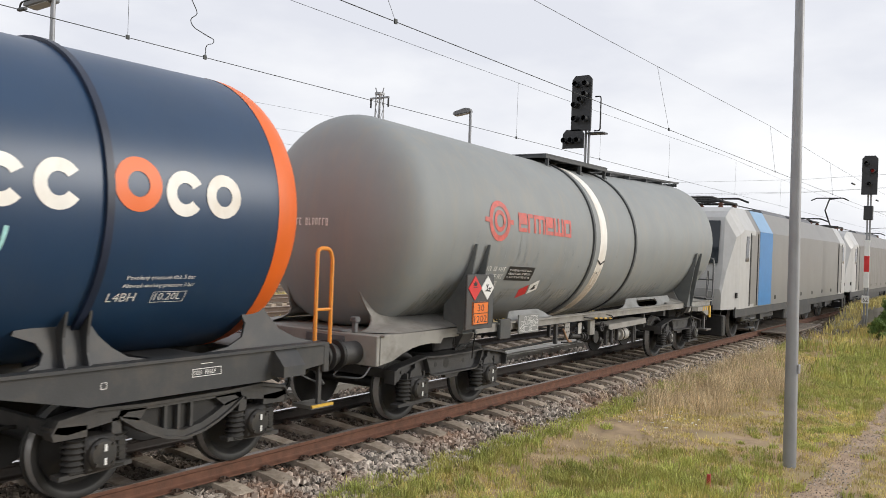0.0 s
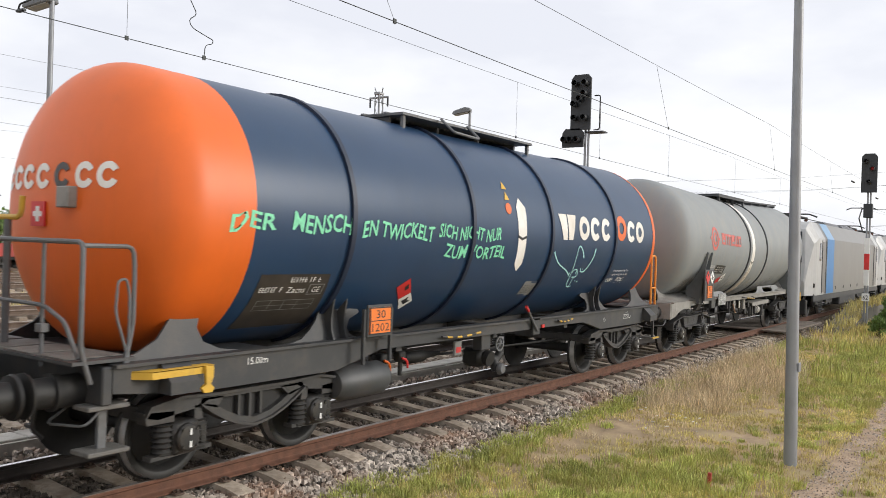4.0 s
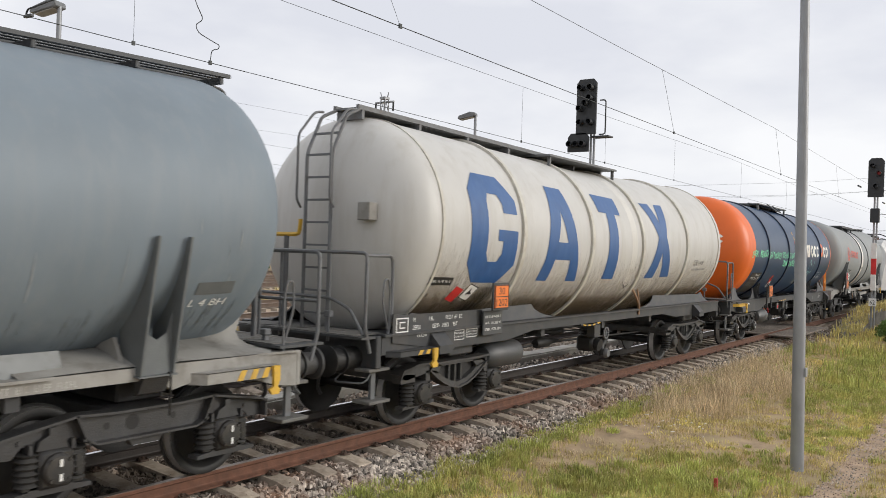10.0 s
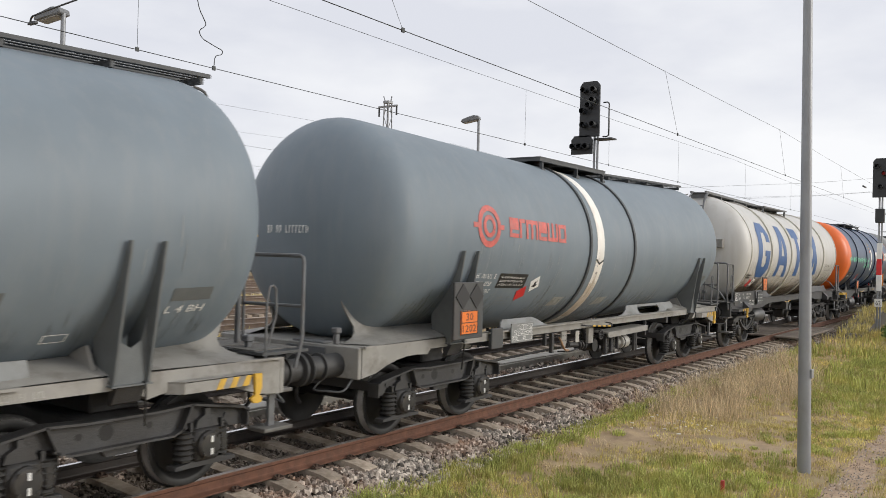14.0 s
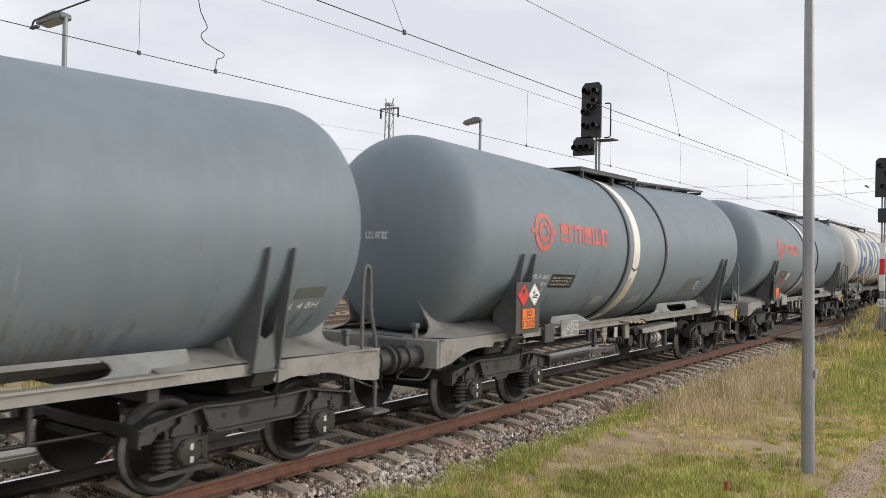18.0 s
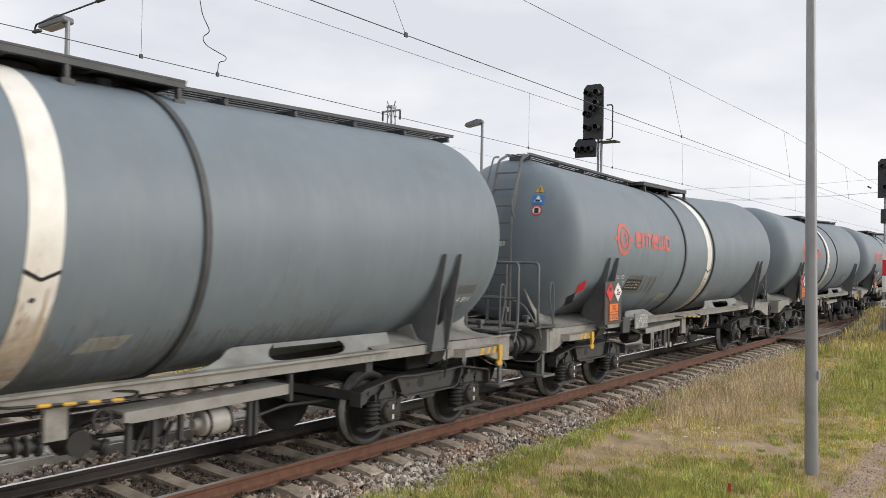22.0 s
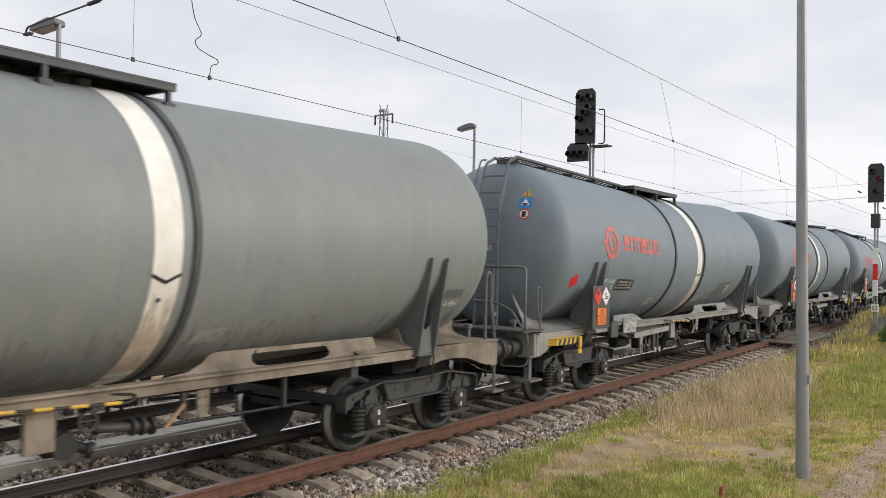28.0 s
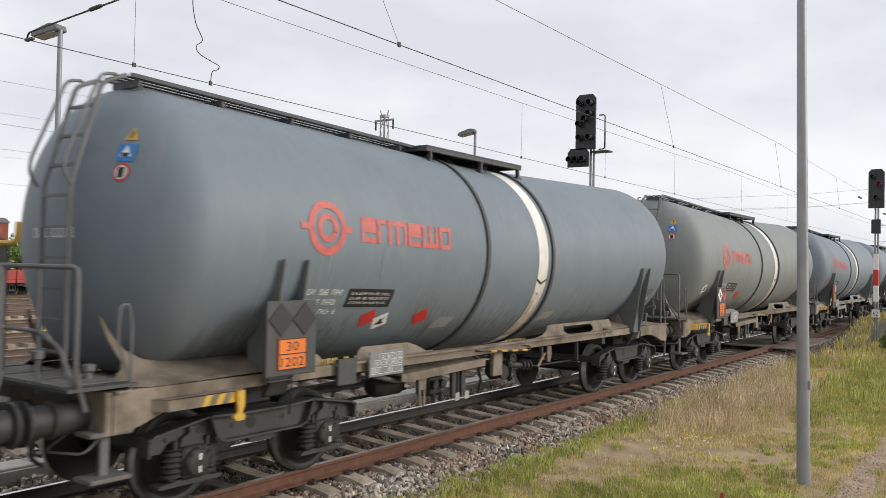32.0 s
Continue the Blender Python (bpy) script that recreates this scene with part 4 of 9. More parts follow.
def underneath(wagon, material, e):
    """Brake gear, outlet valves and hangers under the frame; the two sides of the wagon carry different sets."""
    iron, grey = M["iron"], M["bogie"]
    part("brake_pipe", Tb([(-6.2, 0.9, 1.0), (-3, 0.95, 0.98), (3, 0.95, 0.98), (6.2, 0.9, 1.0)], 0.02), iron, wagon, smooth=True)
    for side in (0, 180):
        turn = pose(0, 0, 0, 0, 0, side)

        def hang(name, bm, m, label="", smooth=False):
            part(name, bm, m, wagon, label, smooth).matrix_basis = turn

        def post(x, z0, z1, y=-1.14, wide=0.05, m=None):
            hang("hanger", B(x - wide / 2, x + wide / 2, y - 0.03, y + 0.03, z0, z1, bevel=0.006), m or grey)

        def hand_wheel(x, z):
            bm = lathe(bmesh.new(), [(-0.012, 0.07), (-0.012, 0.092), (0.012, 0.092), (0.012, 0.07), (-0.012, 0.07)], "y", 18, (x, -1.18, z))
            for a in range(3):
                c, d = 0.08 * math.cos(a * 2.1), 0.08 * math.sin(a * 2.1)
                cyl(bm, (x - c, -1.18, z - d), (x + c, -1.18, z + d), 0.008, 6)
            cyl(bm, (x, -1.18, z), (x - 0.05, -0.85, z - 0.12), 0.014, 6)
            hang("hand_wheel", bm, grey, "small iron hand-wheel", True)

        def grip(x0, x1, z0, z1):
            hang("grip_rod", Tb([(x0, -1.24, z0 + 0.01), (x0 + 0.06, -1.31, z0), (x1 - 0.1, -1.31, z1), (x1 + 0.02, -1.24, z1 + 0.05), (x1 - 0.25, -1.22, z1 + 0.08)], 0.013), iron, "dark grip rod", True)
            for k in range(7):
                a, b = x0 + 0.3 + (x1 - x0 - 0.5) * k / 7, x0 + 0.3 + (x1 - x0 - 0.5) * (k + 1) / 7
                f = lambda v: z0 + (z1 - z0) * (v - x0) / (x1 - x0)
                if k % 2 == 0:
                    hang("grip_sleeve", C((a, -1.31, f(a)), (b, -1.31, f(b)), 0.017, 8), M["yellow"], "yellow sleeve on the grip rod", True)

        def outlet(x, z):
            bm = lathe(bmesh.new(), [(x - 0.13, 0), (x - 0.13, 0.1), (x - 0.09, 0.13), (x + 0.07, 0.13), (x + 0.1, 0.1), (x + 0.1, 0)], "x", 16, (0, -0.98, z))
            cyl(bm, (x, -0.98, z), (x, -1.12, z - 0.02), 0.09, 14)
            cyl(bm, (x, -1.12, z - 0.02), (x, -1.15, z - 0.02), 0.115, 14)
            cyl(bm, (x + 0.1, -1.0, z - 0.03), (x + 0.26, -1.08, z - 0.1), 0.05, 10)
            cyl(bm, (x + 0.24, -1.07, z - 0.09), (x + 0.28, -1.09, z - 0.11), 0.075, 12)
            cyl(bm, (x - 0.02, -0.98, z + 0.1), (x - 0.02, -0.9, z + 0.3), 0.05, 10)
            hang("bottom_outlet", bm, iron, "black outlet valve with round flanges", True)

        def branch(x0, x1, z):
            bm = C((x0, -1.0, z), (x1, -1.06, z - 0.05), 0.045, 12)
            for u in (0.05, 0.62, 0.78, 0.95):
                p = Vector((x0, -1.0, z)).lerp(Vector((x1, -1.06, z - 0.05)), u)
                cyl(bm, p, p + Vector((0.03, 0, 0)), 0.085 if u > 0.5 else 0.06, 14)
            hang("outlet_pipe", bm, grey, "grimy outlet pipe with flanges", True)

        def bracket(x, z0, z1, wide=0.19):
            bm = slab(bmesh.new(), ((x - wide / 2, z1), (x + wide / 2, z1), (x + wide / 2, z0 + 0.1), (x + wide * 0.2, z0), (x - wide * 0.3, z0), (x - wide / 2, z0 + 0.12)), -1.19, -1.165)
            for dz in (0.07, 0.15):
                cyl(bm, (x - 0.04, -1.19, z1 - dz), (x - 0.04, -1.205, z1 - dz), 0.013, 6)
                cyl(bm, (x + 0.04, -1.19, z1 - dz), (x + 0.04, -1.205, z1 - dz), 0.013, 6)
            hang("bracket", bm, material, "bolted hanging bracket")

        def tray(x0, x1, z0, z1):
            bm = slab(bmesh.new(), ((x0, z0), (x1, z1), (x1, z1 + 0.025), (x0, z0 + 0.025)), -1.26, -0.92)
            slab(bm, ((x0, z0 - 0.06), (x0 + 0.1, z0 - 0.08), (x1, z1 - 0.08), (x1, z1), (x0, z0)), -1.26, -1.24)
            hang("tray", bm, material, "slanting steel channel below the sill")

        if e > 0:
            post(-2.13, 0.9, 1.1)
            post(-1.88, 0.76, 1.1, wide=0.07)
            bracket(-1.52, 0.82, 1.1)
            hang("lever", Tb([(-1.71, -1.2, 1.01), (-1.5, -1.2, 0.78), (-1.3, -1.16, 0.76)], 0.018), M["hose"], "rusty bent lever", True)
            hang("low_rod", Tb([(-1.6, -1.12, 0.76), (-1.1, -1.1, 0.72), (-0.7, -1.06, 0.74)], 0.014), iron, smooth=True)
            tagpl = B(-1.08, -0.94, -1.19, -1.18, 0.88, 1.08, bevel=0.004)
            hang("tag", tagpl, M["cylinder"], "pale tag plate")
            branch(-1.07, -0.5, 0.83)
            outlet(-0.2, 0.78)
            post(-0.42, 0.82, 1.1, wide=0.2, m=material)
            hand_wheel(-0.02, 0.95)
            grip(-0.96, 0.29, 1.17, 1.1)
            tray(0.14, 2.07, 0.96, 0.99)
            for x, z0, z1 in ((0.26, 0.57, 0.92), (0.52, 0.6, 0.93), (0.81, 0.62, 0.93), (1.64, 0.52, 0.95), (1.72, 0.52, 0.95), (2.2, 0.8, 1.1)):
                post(x, z0, z1)
            for x in (0.36, 0.64):
                hang("linkage", Tb([(x - 0.06, -1.1, 0.62), (x, -1.12, 0.56), (x + 0.04, -1.08, 0.66), (x + 0.1, -1.1, 0.8)], 0.024), iron, "dark brake linkage", True)
            hang("weight_valve", B(0.4, 0.72, -1.06, -0.86, 0.66, 0.86, bevel=0.03), iron, "dark brake valve block", True)
            hang("brake_cylinder", lathe(bmesh.new(), [(1.02, 0), (1.02, 0.05), (1.08, 0.07), (1.1, 0.12), (1.14, 0.132), (1.42, 0.132), (1.46, 0.1), (1.47, 0)], "x", 18, (0, -1.04, 0.72)), M["cylinder"], "pale brake cylinder", True)
            for x in (1.15, 1.4):
                hang("strap", lathe(bmesh.new(), [(x - 0.012, 0.132), (x - 0.012, 0.142), (x + 0.012, 0.142), (x + 0.012, 0.132)], "x", 18, (0, -1.04, 0.72)), iron, smooth=True)
            hang("brake_rod", Tb([(1.75, -1.0, 0.66), (2.3, -0.95, 0.72), (3.4, -0.6, 0.6)], 0.02), iron, smooth=True)
            hang("brake_rod", Tb([(-3.5, -0.55, 0.64), (-0.6, -0.6, 0.7), (0.4, -0.9, 0.72)], 0.02), iron, smooth=True)
        else:
            hang("air_pipe", Tb([(-3.3, -1.1, 1.06), (-3.1, -1.12, 1.0), (-2.75, -1.12, 0.92), (-2.5, -1.1, 0.9)], 0.03, 8), M["rail_grey"], "bent grey air pipe", True)
            hang("air_tank", lathe(bmesh.new(), [(-2.95, 0), (-2.93, 0.1), (-2.85, 0.14), (-2.4, 0.14), (-2.33, 0.1), (-2.32, 0)], "x", 16, (0, -0.85, 0.83)), iron, "dark air reservoir", True)
            tray(-2.8, -0.85, 0.99, 1.04)
            bm = slab(bmesh.new(), ((-2.38, 1.0), (-2.18, 1.0), (-2.2, 0.86), (-2.22, 0.55), (-2.25, 0.55), (-2.25, 0.76), (-2.31, 0.76), (-2.31, 0.55), (-2.34, 0.55), (-2.36, 0.86)), -1.2, -1.175)
            hang("bracket", bm, material, "slotted hanging bracket")
            bm = B(-1.98, -1.64, -1.08, -0.84, 0.62, 0.9, bevel=0.03)
            for x in (-1.9, -1.72):
                cyl(bm, (x, -1.08, 0.78), (x, -1.15, 0.78), 0.06, 10)
                cyl(bm, (x, -1.1, 0.66), (x, -1.1, 0.54), 0.03, 8)
            hang("weight_valve", bm, iron, "dark brake valve block", True)
            for x, wide in ((-1.5, 0.09), (-1.27, 0.1), (-1.4, 0.03)):
                post(x, 0.57, 1.02, wide=wide)
            for x in (-1.44, -1.2):
                hang("tag", B(x - 0.05, x + 0.05, -1.185, -1.178, 0.52, 0.63, bevel=0.003), M["cylinder"], "small pale tag")
            hang("air_hose", Tb([(-1.05, -1.2, 1.1), (-0.94, -1.22, 1.06), (-0.96, -1.22, 0.86), (-0.86, -1.2, 0.76), (-0.88, -1.18, 0.6)], 0.022), iron, "dark hanging hose", True)
            hang("link_rod", Tb([(-1.2, -1.1, 0.84), (-0.9, -1.08, 0.8), (-0.55, -1.0, 0.86)], 0.018), grey, smooth=True)
            post(-0.35, 0.76, 1.12, wide=0.26, m=material)
            outlet(-0.12, 0.8)
            hand_wheel(0.06, 0.97)
            branch(0.2, 0.78, 0.86)
            grip(-1.09, 0.48, 1.18, 1.1)
            hang("lever", Tb([(0.99, -1.24, 1.0), (0.8, -1.22, 0.8)], 0.02), M["hose"], "rusty bent lever", True)
            bracket(1.25, 0.84, 1.1, 0.14)
            post(1.05, 0.9, 1.1)
            post(2.35, 0.78, 1.1, wide=0.04)
            hang("brake_rod", Tb([(-3.5, -0.55, 0.64), (-2.0, -0.7, 0.7)], 0.02), iron, smooth=True)
            hang("brake_rod", Tb([(1.0, -0.6, 0.68), (3.5, -0.55, 0.64)], 0.02), iron, smooth=True)
    part("brake_beam", B(-3.56, -3.48, -0.8, 0.8, 0.5, 0.58), iron, wagon)
    part("brake_beam", B(3.48, 3.56, -0.8, 0.8, 0.5, 0.58), iron, wagon)


def load_table(plate, x, y, z):
    """White load-limit table: four classes, their tonnes, and the speed line."""
    bm = bmesh.new()
    for a in ((0.18, 0.265, 0.62, 0.27), (0.08, 0.19, 0.62, 0.195), (0.03, 0.105, 0.62, 0.11), (0.03, 0.03, 0.62, 0.035), (0.08, 0.11, 0.085, 0.19), (0.03, 0.035, 0.035, 0.105), (0.615, 0.035, 0.62, 0.265),
              *((0.18 + 0.11 * i, 0.11 if i else 0.035, 0.185 + 0.11 * i, 0.265) for i in range(4))):
        rect(bm, *a)
    tagged(part("table_lines", face_text(bm, (x, y, z)), M["white"], plate, "thin white table lines"), kind="stuff")
    if "table" not in G:
        words = [("A", 0.225, 0.2), ("B", 0.335, 0.2), ("C", 0.445, 0.2), ("D", 0.555, 0.2), ("S", 0.115, 0.12), ("43.2", 0.195, 0.125), ("51.2", 0.305, 0.125), ("59.2", 0.415, 0.125), ("69.2", 0.525, 0.125),
                 ("120", 0.05, 0.045), ("00.0", 0.34, 0.045)]
        G["table"] = [mesh_of(face_text(lettering(text, 0.055, a, b, width={1: 0.035, 3: 0.11, 4: 0.08}[len(text)]), (0, 0, 0)), "table_word", M["white"]) for text, a, b in words]
    for me in G["table"]:
        part("table_word", me, None, plate).location = (x, y - 0.0005, z)


def grey_wagon(tank_key="grey_tank", diamonds="red", seed=3, extra=(), e=1, paint="frame_pale", panel=False, ring=0.0, level=-0.36, bold=False, smeared=False):
    """The long grey wagon; e: the end that carries platform and ladder."""
    w = thing("tank_wagon", "grey cylindrical tank wagon with white band and red emblem", "tank wagon", "wagons of the train")
    hub = -0.15 if e > 0 else -0.08
    body = tank_body(5.87 if e > 0 else 5.80)
    bmesh.ops.translate(body, vec=(hub, 0, 0), verts=body.verts)
    tail = 6.02 if e > 0 else 5.88
    part("tank", body, M[tank_key], w, "smooth grey tank with rounded ends", True)
    part("hoop", hoop(-1.15 + ring, 0.07, 0.03), M["dark_ring"], w, "dark hoop round the tank", True)
    part("hoop", hoop(0.79 + ring, 0.07, 0.03), M["dark_ring"], w, "dark hoop round the tank", True)
    b0, b1 = (-0.87 + ring, -0.58 + ring) if e > 0 else (0.335 + ring, 0.635 + ring)
    part("white_band", band(b0, b1), M["cream"], w, "cream white band stained below", True)
    chev, mid, cz = bmesh.new(), (b0 + b1) / 2, level
    flat(chev, ((b0, cz), (mid, cz - 0.07), (mid, cz - 0.035), (b0, cz + 0.035)))
    flat(chev, ((mid, cz - 0.07), (b1, cz), (b1, cz + 0.035), (mid, cz - 0.035)))
    twin("chevron", wrap(chev, 0.009), M["black"], w, "thin black level mark")
    twin("drain_plug", wrap(ringed(bmesh.new(), b0 + 0.11, level - 0.22, 0.0, 0.024, 10), 0.01), M["dark_ring"], w, "small dark plug in the band")
    stain = bmesh.new()
    rng = random.Random(seed + 70)
    for i in range(22):
        a, b = b0 + (b1 - b0) * i / 22, b0 + (b1 - b0) * (i + 1) / 22
        top = rng.uniform(-1.0, -0.5) if i % 3 else rng.uniform(-0.75, -0.5)
        flat(stain, ((a, top), (b, top + rng.uniform(-0.1, 0.1)), (b, -1.5), (a, -1.5)))
    twin("band_dirt", wrap(stain, 0.006), M["tan_dirt"], w, "tan dirt over the foot of the band")
    twin("faded_patch", wrap(flat(bmesh.new(), ((b1 + 0.33, -1.16), (b1 + 0.72, -1.13), (b1 + 0.8, -0.96), (b1 + 0.42, -0.97))), 0.003), M["faded"], w, "faded rectangle where a notice was")
    twin("faded_patch", wrap(flat(bmesh.new(), ((-1.95, -1.16), (-1.58, -1.14), (-1.5, -0.95), (-1.86, -0.95))), 0.003), M["faded"], w, "faded rectangle where a notice was")
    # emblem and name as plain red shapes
    ex, ey = -4.42, 0.125
    twin("emblem_ring", wrap(ringed(bmesh.new(), ex, ey, 0.215, 0.30)), M["red"], w, "faded red ring emblem")
    twin("emblem_core", wrap(ringed(bmesh.new(), ex, ey, 0.095, 0.16, a0=-0.3, a1=5.9)), M["red"], w)
    for a, b, c, d in ((-0.41, -0.035, -0.3, 0.035), (0.3, -0.035, 0.39, 0.035)):
        twin("emblem_bar", wrap(rect(bmesh.new(), ex + a, ey + b, ex + c, ey + d)), M["red"], w)
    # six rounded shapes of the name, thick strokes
    x, mid_y, tall = -3.87, 0.15, 0.145
    for i, wd in enumerate((0.26, 0.17, 0.36, 0.26, 0.34, 0.26)):
        bm, q = bmesh.new(), 0.06
        if i in (0, 3):
            rect(bm, x, mid_y - tall, x + q, mid_y + tall)
            rect(bm, x + q, mid_y - tall, x + wd, mid_y - tall + q)
            rect(bm, x + q, mid_y - 0.03, x + wd, mid_y + tall)
        elif i == 5:
            rect(bm, x, mid_y - tall, x + q, mid_y + tall)
            rect(bm, x + wd - q, mid_y - tall, x + wd, mid_y + tall)
            for z in (-tall, tall - q):
                rect(bm, x + q, mid_y + z, x + wd - q, mid_y + z + q)
        else:
            z = mid_y - tall if i == 4 else mid_y + tall - q
            rect(bm, x, z, x + wd, z + q)
            y0, y1 = (mid_y - tall + q, mid_y + tall) if i == 4 else (mid_y - tall, mid_y + tall - q)
            for a in ((0.0,) if i == 1 else (0.0, wd / 2 - q / 2, wd - q)):
                rect(bm, x + a, y0, x + a + q, y1)
        twin("name_shape", wrap(bm), M["red"], w, "faded red rounded shape")
        x += wd + 0.028
    px, py = (-3.2, -0.09) if smeared else (-3.1, 0.0)
    twin("data_panel", wrap(rect(bmesh.new(), -3.92, -0.78 + py, px, -0.54 + py), 0.004), M["black"], w, "black owner panel")
    twin("data_print", wrap(text_bars(-3.87, -0.75 + py, px - 0.05, -0.57 + py, 3, seed), 0.007), M["white"], w)
    if smeared:
        rng, bm, x = random.Random(seed), bmesh.new(), -3.99
        while x < -2.5:
            wd = rng.uniform(0.02, 0.07)
            if -3.92 < x < -3.2 or rng.random() < 0.72:
                flat(bm, ((x, -0.93 + rng.gauss(0, 0.02)), (x + wd, -0.93 + rng.gauss(0, 0.02)), (x + wd, -0.55 + rng.gauss(0, 0.015)), (x, -0.55 + rng.gauss(0, 0.015))))
            x += wd + 0.002
        twin("dark_patch", wrap(bm, 0.002), M["fin"], w, "dark brush strokes round the owner panel")
        twin("dark_patch", wrap(flat(bmesh.new(), ((-5.96, -1.04), (-5.74, -1.28), (-5.58, -1.17), (-5.77, -0.95))), 0.004), M["black"], w, "black overpainted patch")
    twin("number_print", wrap(text_bars(-4.58, -0.90, -4.0, -0.53, 3, seed + 1, 0.42), 0.005), M["white"], w, "rows of small white marks")
    twin("number_print", wrap(text_bars(-4.4, -1.12, -4.05, -0.96, 2, seed + 2, 0.5), 0.005), M["plate"], w, "rows of small pale marks")
    twin("number_print", wrap(text_bars(-3.7, -1.12, -3.3, -0.92, 3, seed + 3, 0.6), 0.005), M["plate"], w, "rows of small pale marks")
    for cx, cy, m in tuple(extra):
        r = 0.15
        twin("hazard_sticker", wrap(flat(bmesh.new(), [(cx + a * 0.9 - b * 0.42, cy + a * 0.42 + b * 0.9) for a, b in ((-0.12, -0.105), (0.12, -0.105), (0.12, 0.105), (-0.12, 0.105))]), 0.005), M[m], w, {"sign_red": "red hazard sticker", "white": "white hazard sticker"}[m])
        if m == "white":
            twin("symbol", wrap(flat(bmesh.new(), ((cx - 0.08, cy - 0.05), (cx + 0.02, cy - 0.05), (cx + 0.09, cy - 0.01), (cx + 0.02, cy + 0.0), (cx + 0.05, cy + 0.08), (cx, cy + 0.03), (cx - 0.03, cy + 0.06), (cx - 0.03, cy - 0.01))), 0.008), M["black"], w)
    dirt_film(w, "brown_film", -2.6, 2.9, -1.02, seed + 50)
    dirt_film(w, "brown_film", -5.8, -3.6, -1.1, seed + 51)
    dirt_runs(w, "pale_run", 60, 5.6, seed + 20, (-4.6, -3.4, -2.2, 2.0), 0.0, -0.7)
    dirt_runs(w, "dirt_run", 110, 5.6, seed, (-1.25, 0.85, 3.1, 4.3, 5.3, -5.4))
    if panel:
        twin("overpainted_panel", wrap(flat(bmesh.new(), ((2.32, -1.1), (3.5, -1.07), (3.58, -0.66), (2.58, -0.66))), 0.0035), M["fin"], w, "dark overpainted data panel")
        twin("data_print", wrap(text_bars(2.62, -1.06, 3.2, -0.92, 2, seed + 9, 0.5), 0.007), M["plate"], w)
        bm = rect(bmesh.new(), 3.24, -0.90, 3.5, -0.888)
        for a, b, c, d in ((3.24, -0.772, 3.5, -0.76), (3.24, -0.888, 3.252, -0.772), (3.488, -0.888, 3.5, -0.772), (4.02, -1.24, 4.24, -1.23), (4.02, -1.14, 4.24, -1.13), (4.02, -1.23, 4.03, -1.14), (4.23, -1.23, 4.24, -1.14)):
            rect(bm, a, b, c, d)
        twin("mark_frame", wrap(bm, 0.0075), M["white"], w, "thin white frames round small marks")
        twin("pressure_mark", wrap(lettering("21", 0.085, 3.29, -0.875, width=0.15), 0.0075), M["white"], w, "white digits 21")
        twin("pressure_mark", wrap(lettering("bar", 0.075, 3.34, -1.0, width=0.14), 0.0075), M["white"], w, "white letters bar")
    twin("dark_patch", wrap(rect(bmesh.new(), 5.12, -0.84, 5.56, -0.70), 0.004), M["fin"], w, "dark overpainted patch")
    twin("load_marks", wrap(lettering("L 4 BH", 0.085, 5.1, -0.98, width=0.42, slant=0.15), 0.005), M["white"], w, "white letters L 4 BH")
    # underframe
    for s in (-1, 1):
        y0, y1 = (-1.23, -1.15) if s < 0 else (1.15, 1.23)
        bm = slab(bmesh.new(), ((-6.66, 0.87), (-6.66, 1.24), (6.66, 1.24), (6.66, 0.86), (6.4, 0.89), (6.2, 0.945), (6.02, 1.0), (5.84, 1.035), (5.5, 1.055), (5.25, 1.04), (5.06, 1.0), (4.98, 1.06), (4.9, 1.12), (3.7, 1.12), (-3.7, 1.12),
                                (-5.3, 1.12), (-5.36, 1.05), (-5.6, 1.068), (-5.82, 1.06), (-6.0, 1.035), (-6.2, 0.985), (-6.4, 0.91)), y0, y1)
        lip = (1.23, 1.285) if s > 0 else (-1.285, -1.23)
        for x0, x1 in ((-6.66, -6.48), (6.08, 6.66)):
            k = 1 if x0 > 0 else -1
            slab(bm, ((k * 6.66, lip[0]), (k * 6.66, lip[1]), ((x0 if k > 0 else x1), (lip[0] if s > 0 else lip[1]))), 1.226, 1.248, "xy")
        slab(bm, ((-3.9, 1.225), (3.9, 1.225), (3.9, 1.25), (-3.9, 1.25)), y0 - 0.05 if s < 0 else y0, y1 if s < 0 else y1 + 0.05)
        part("solebar", bm, M[paint], w, "pale dirty side sill")
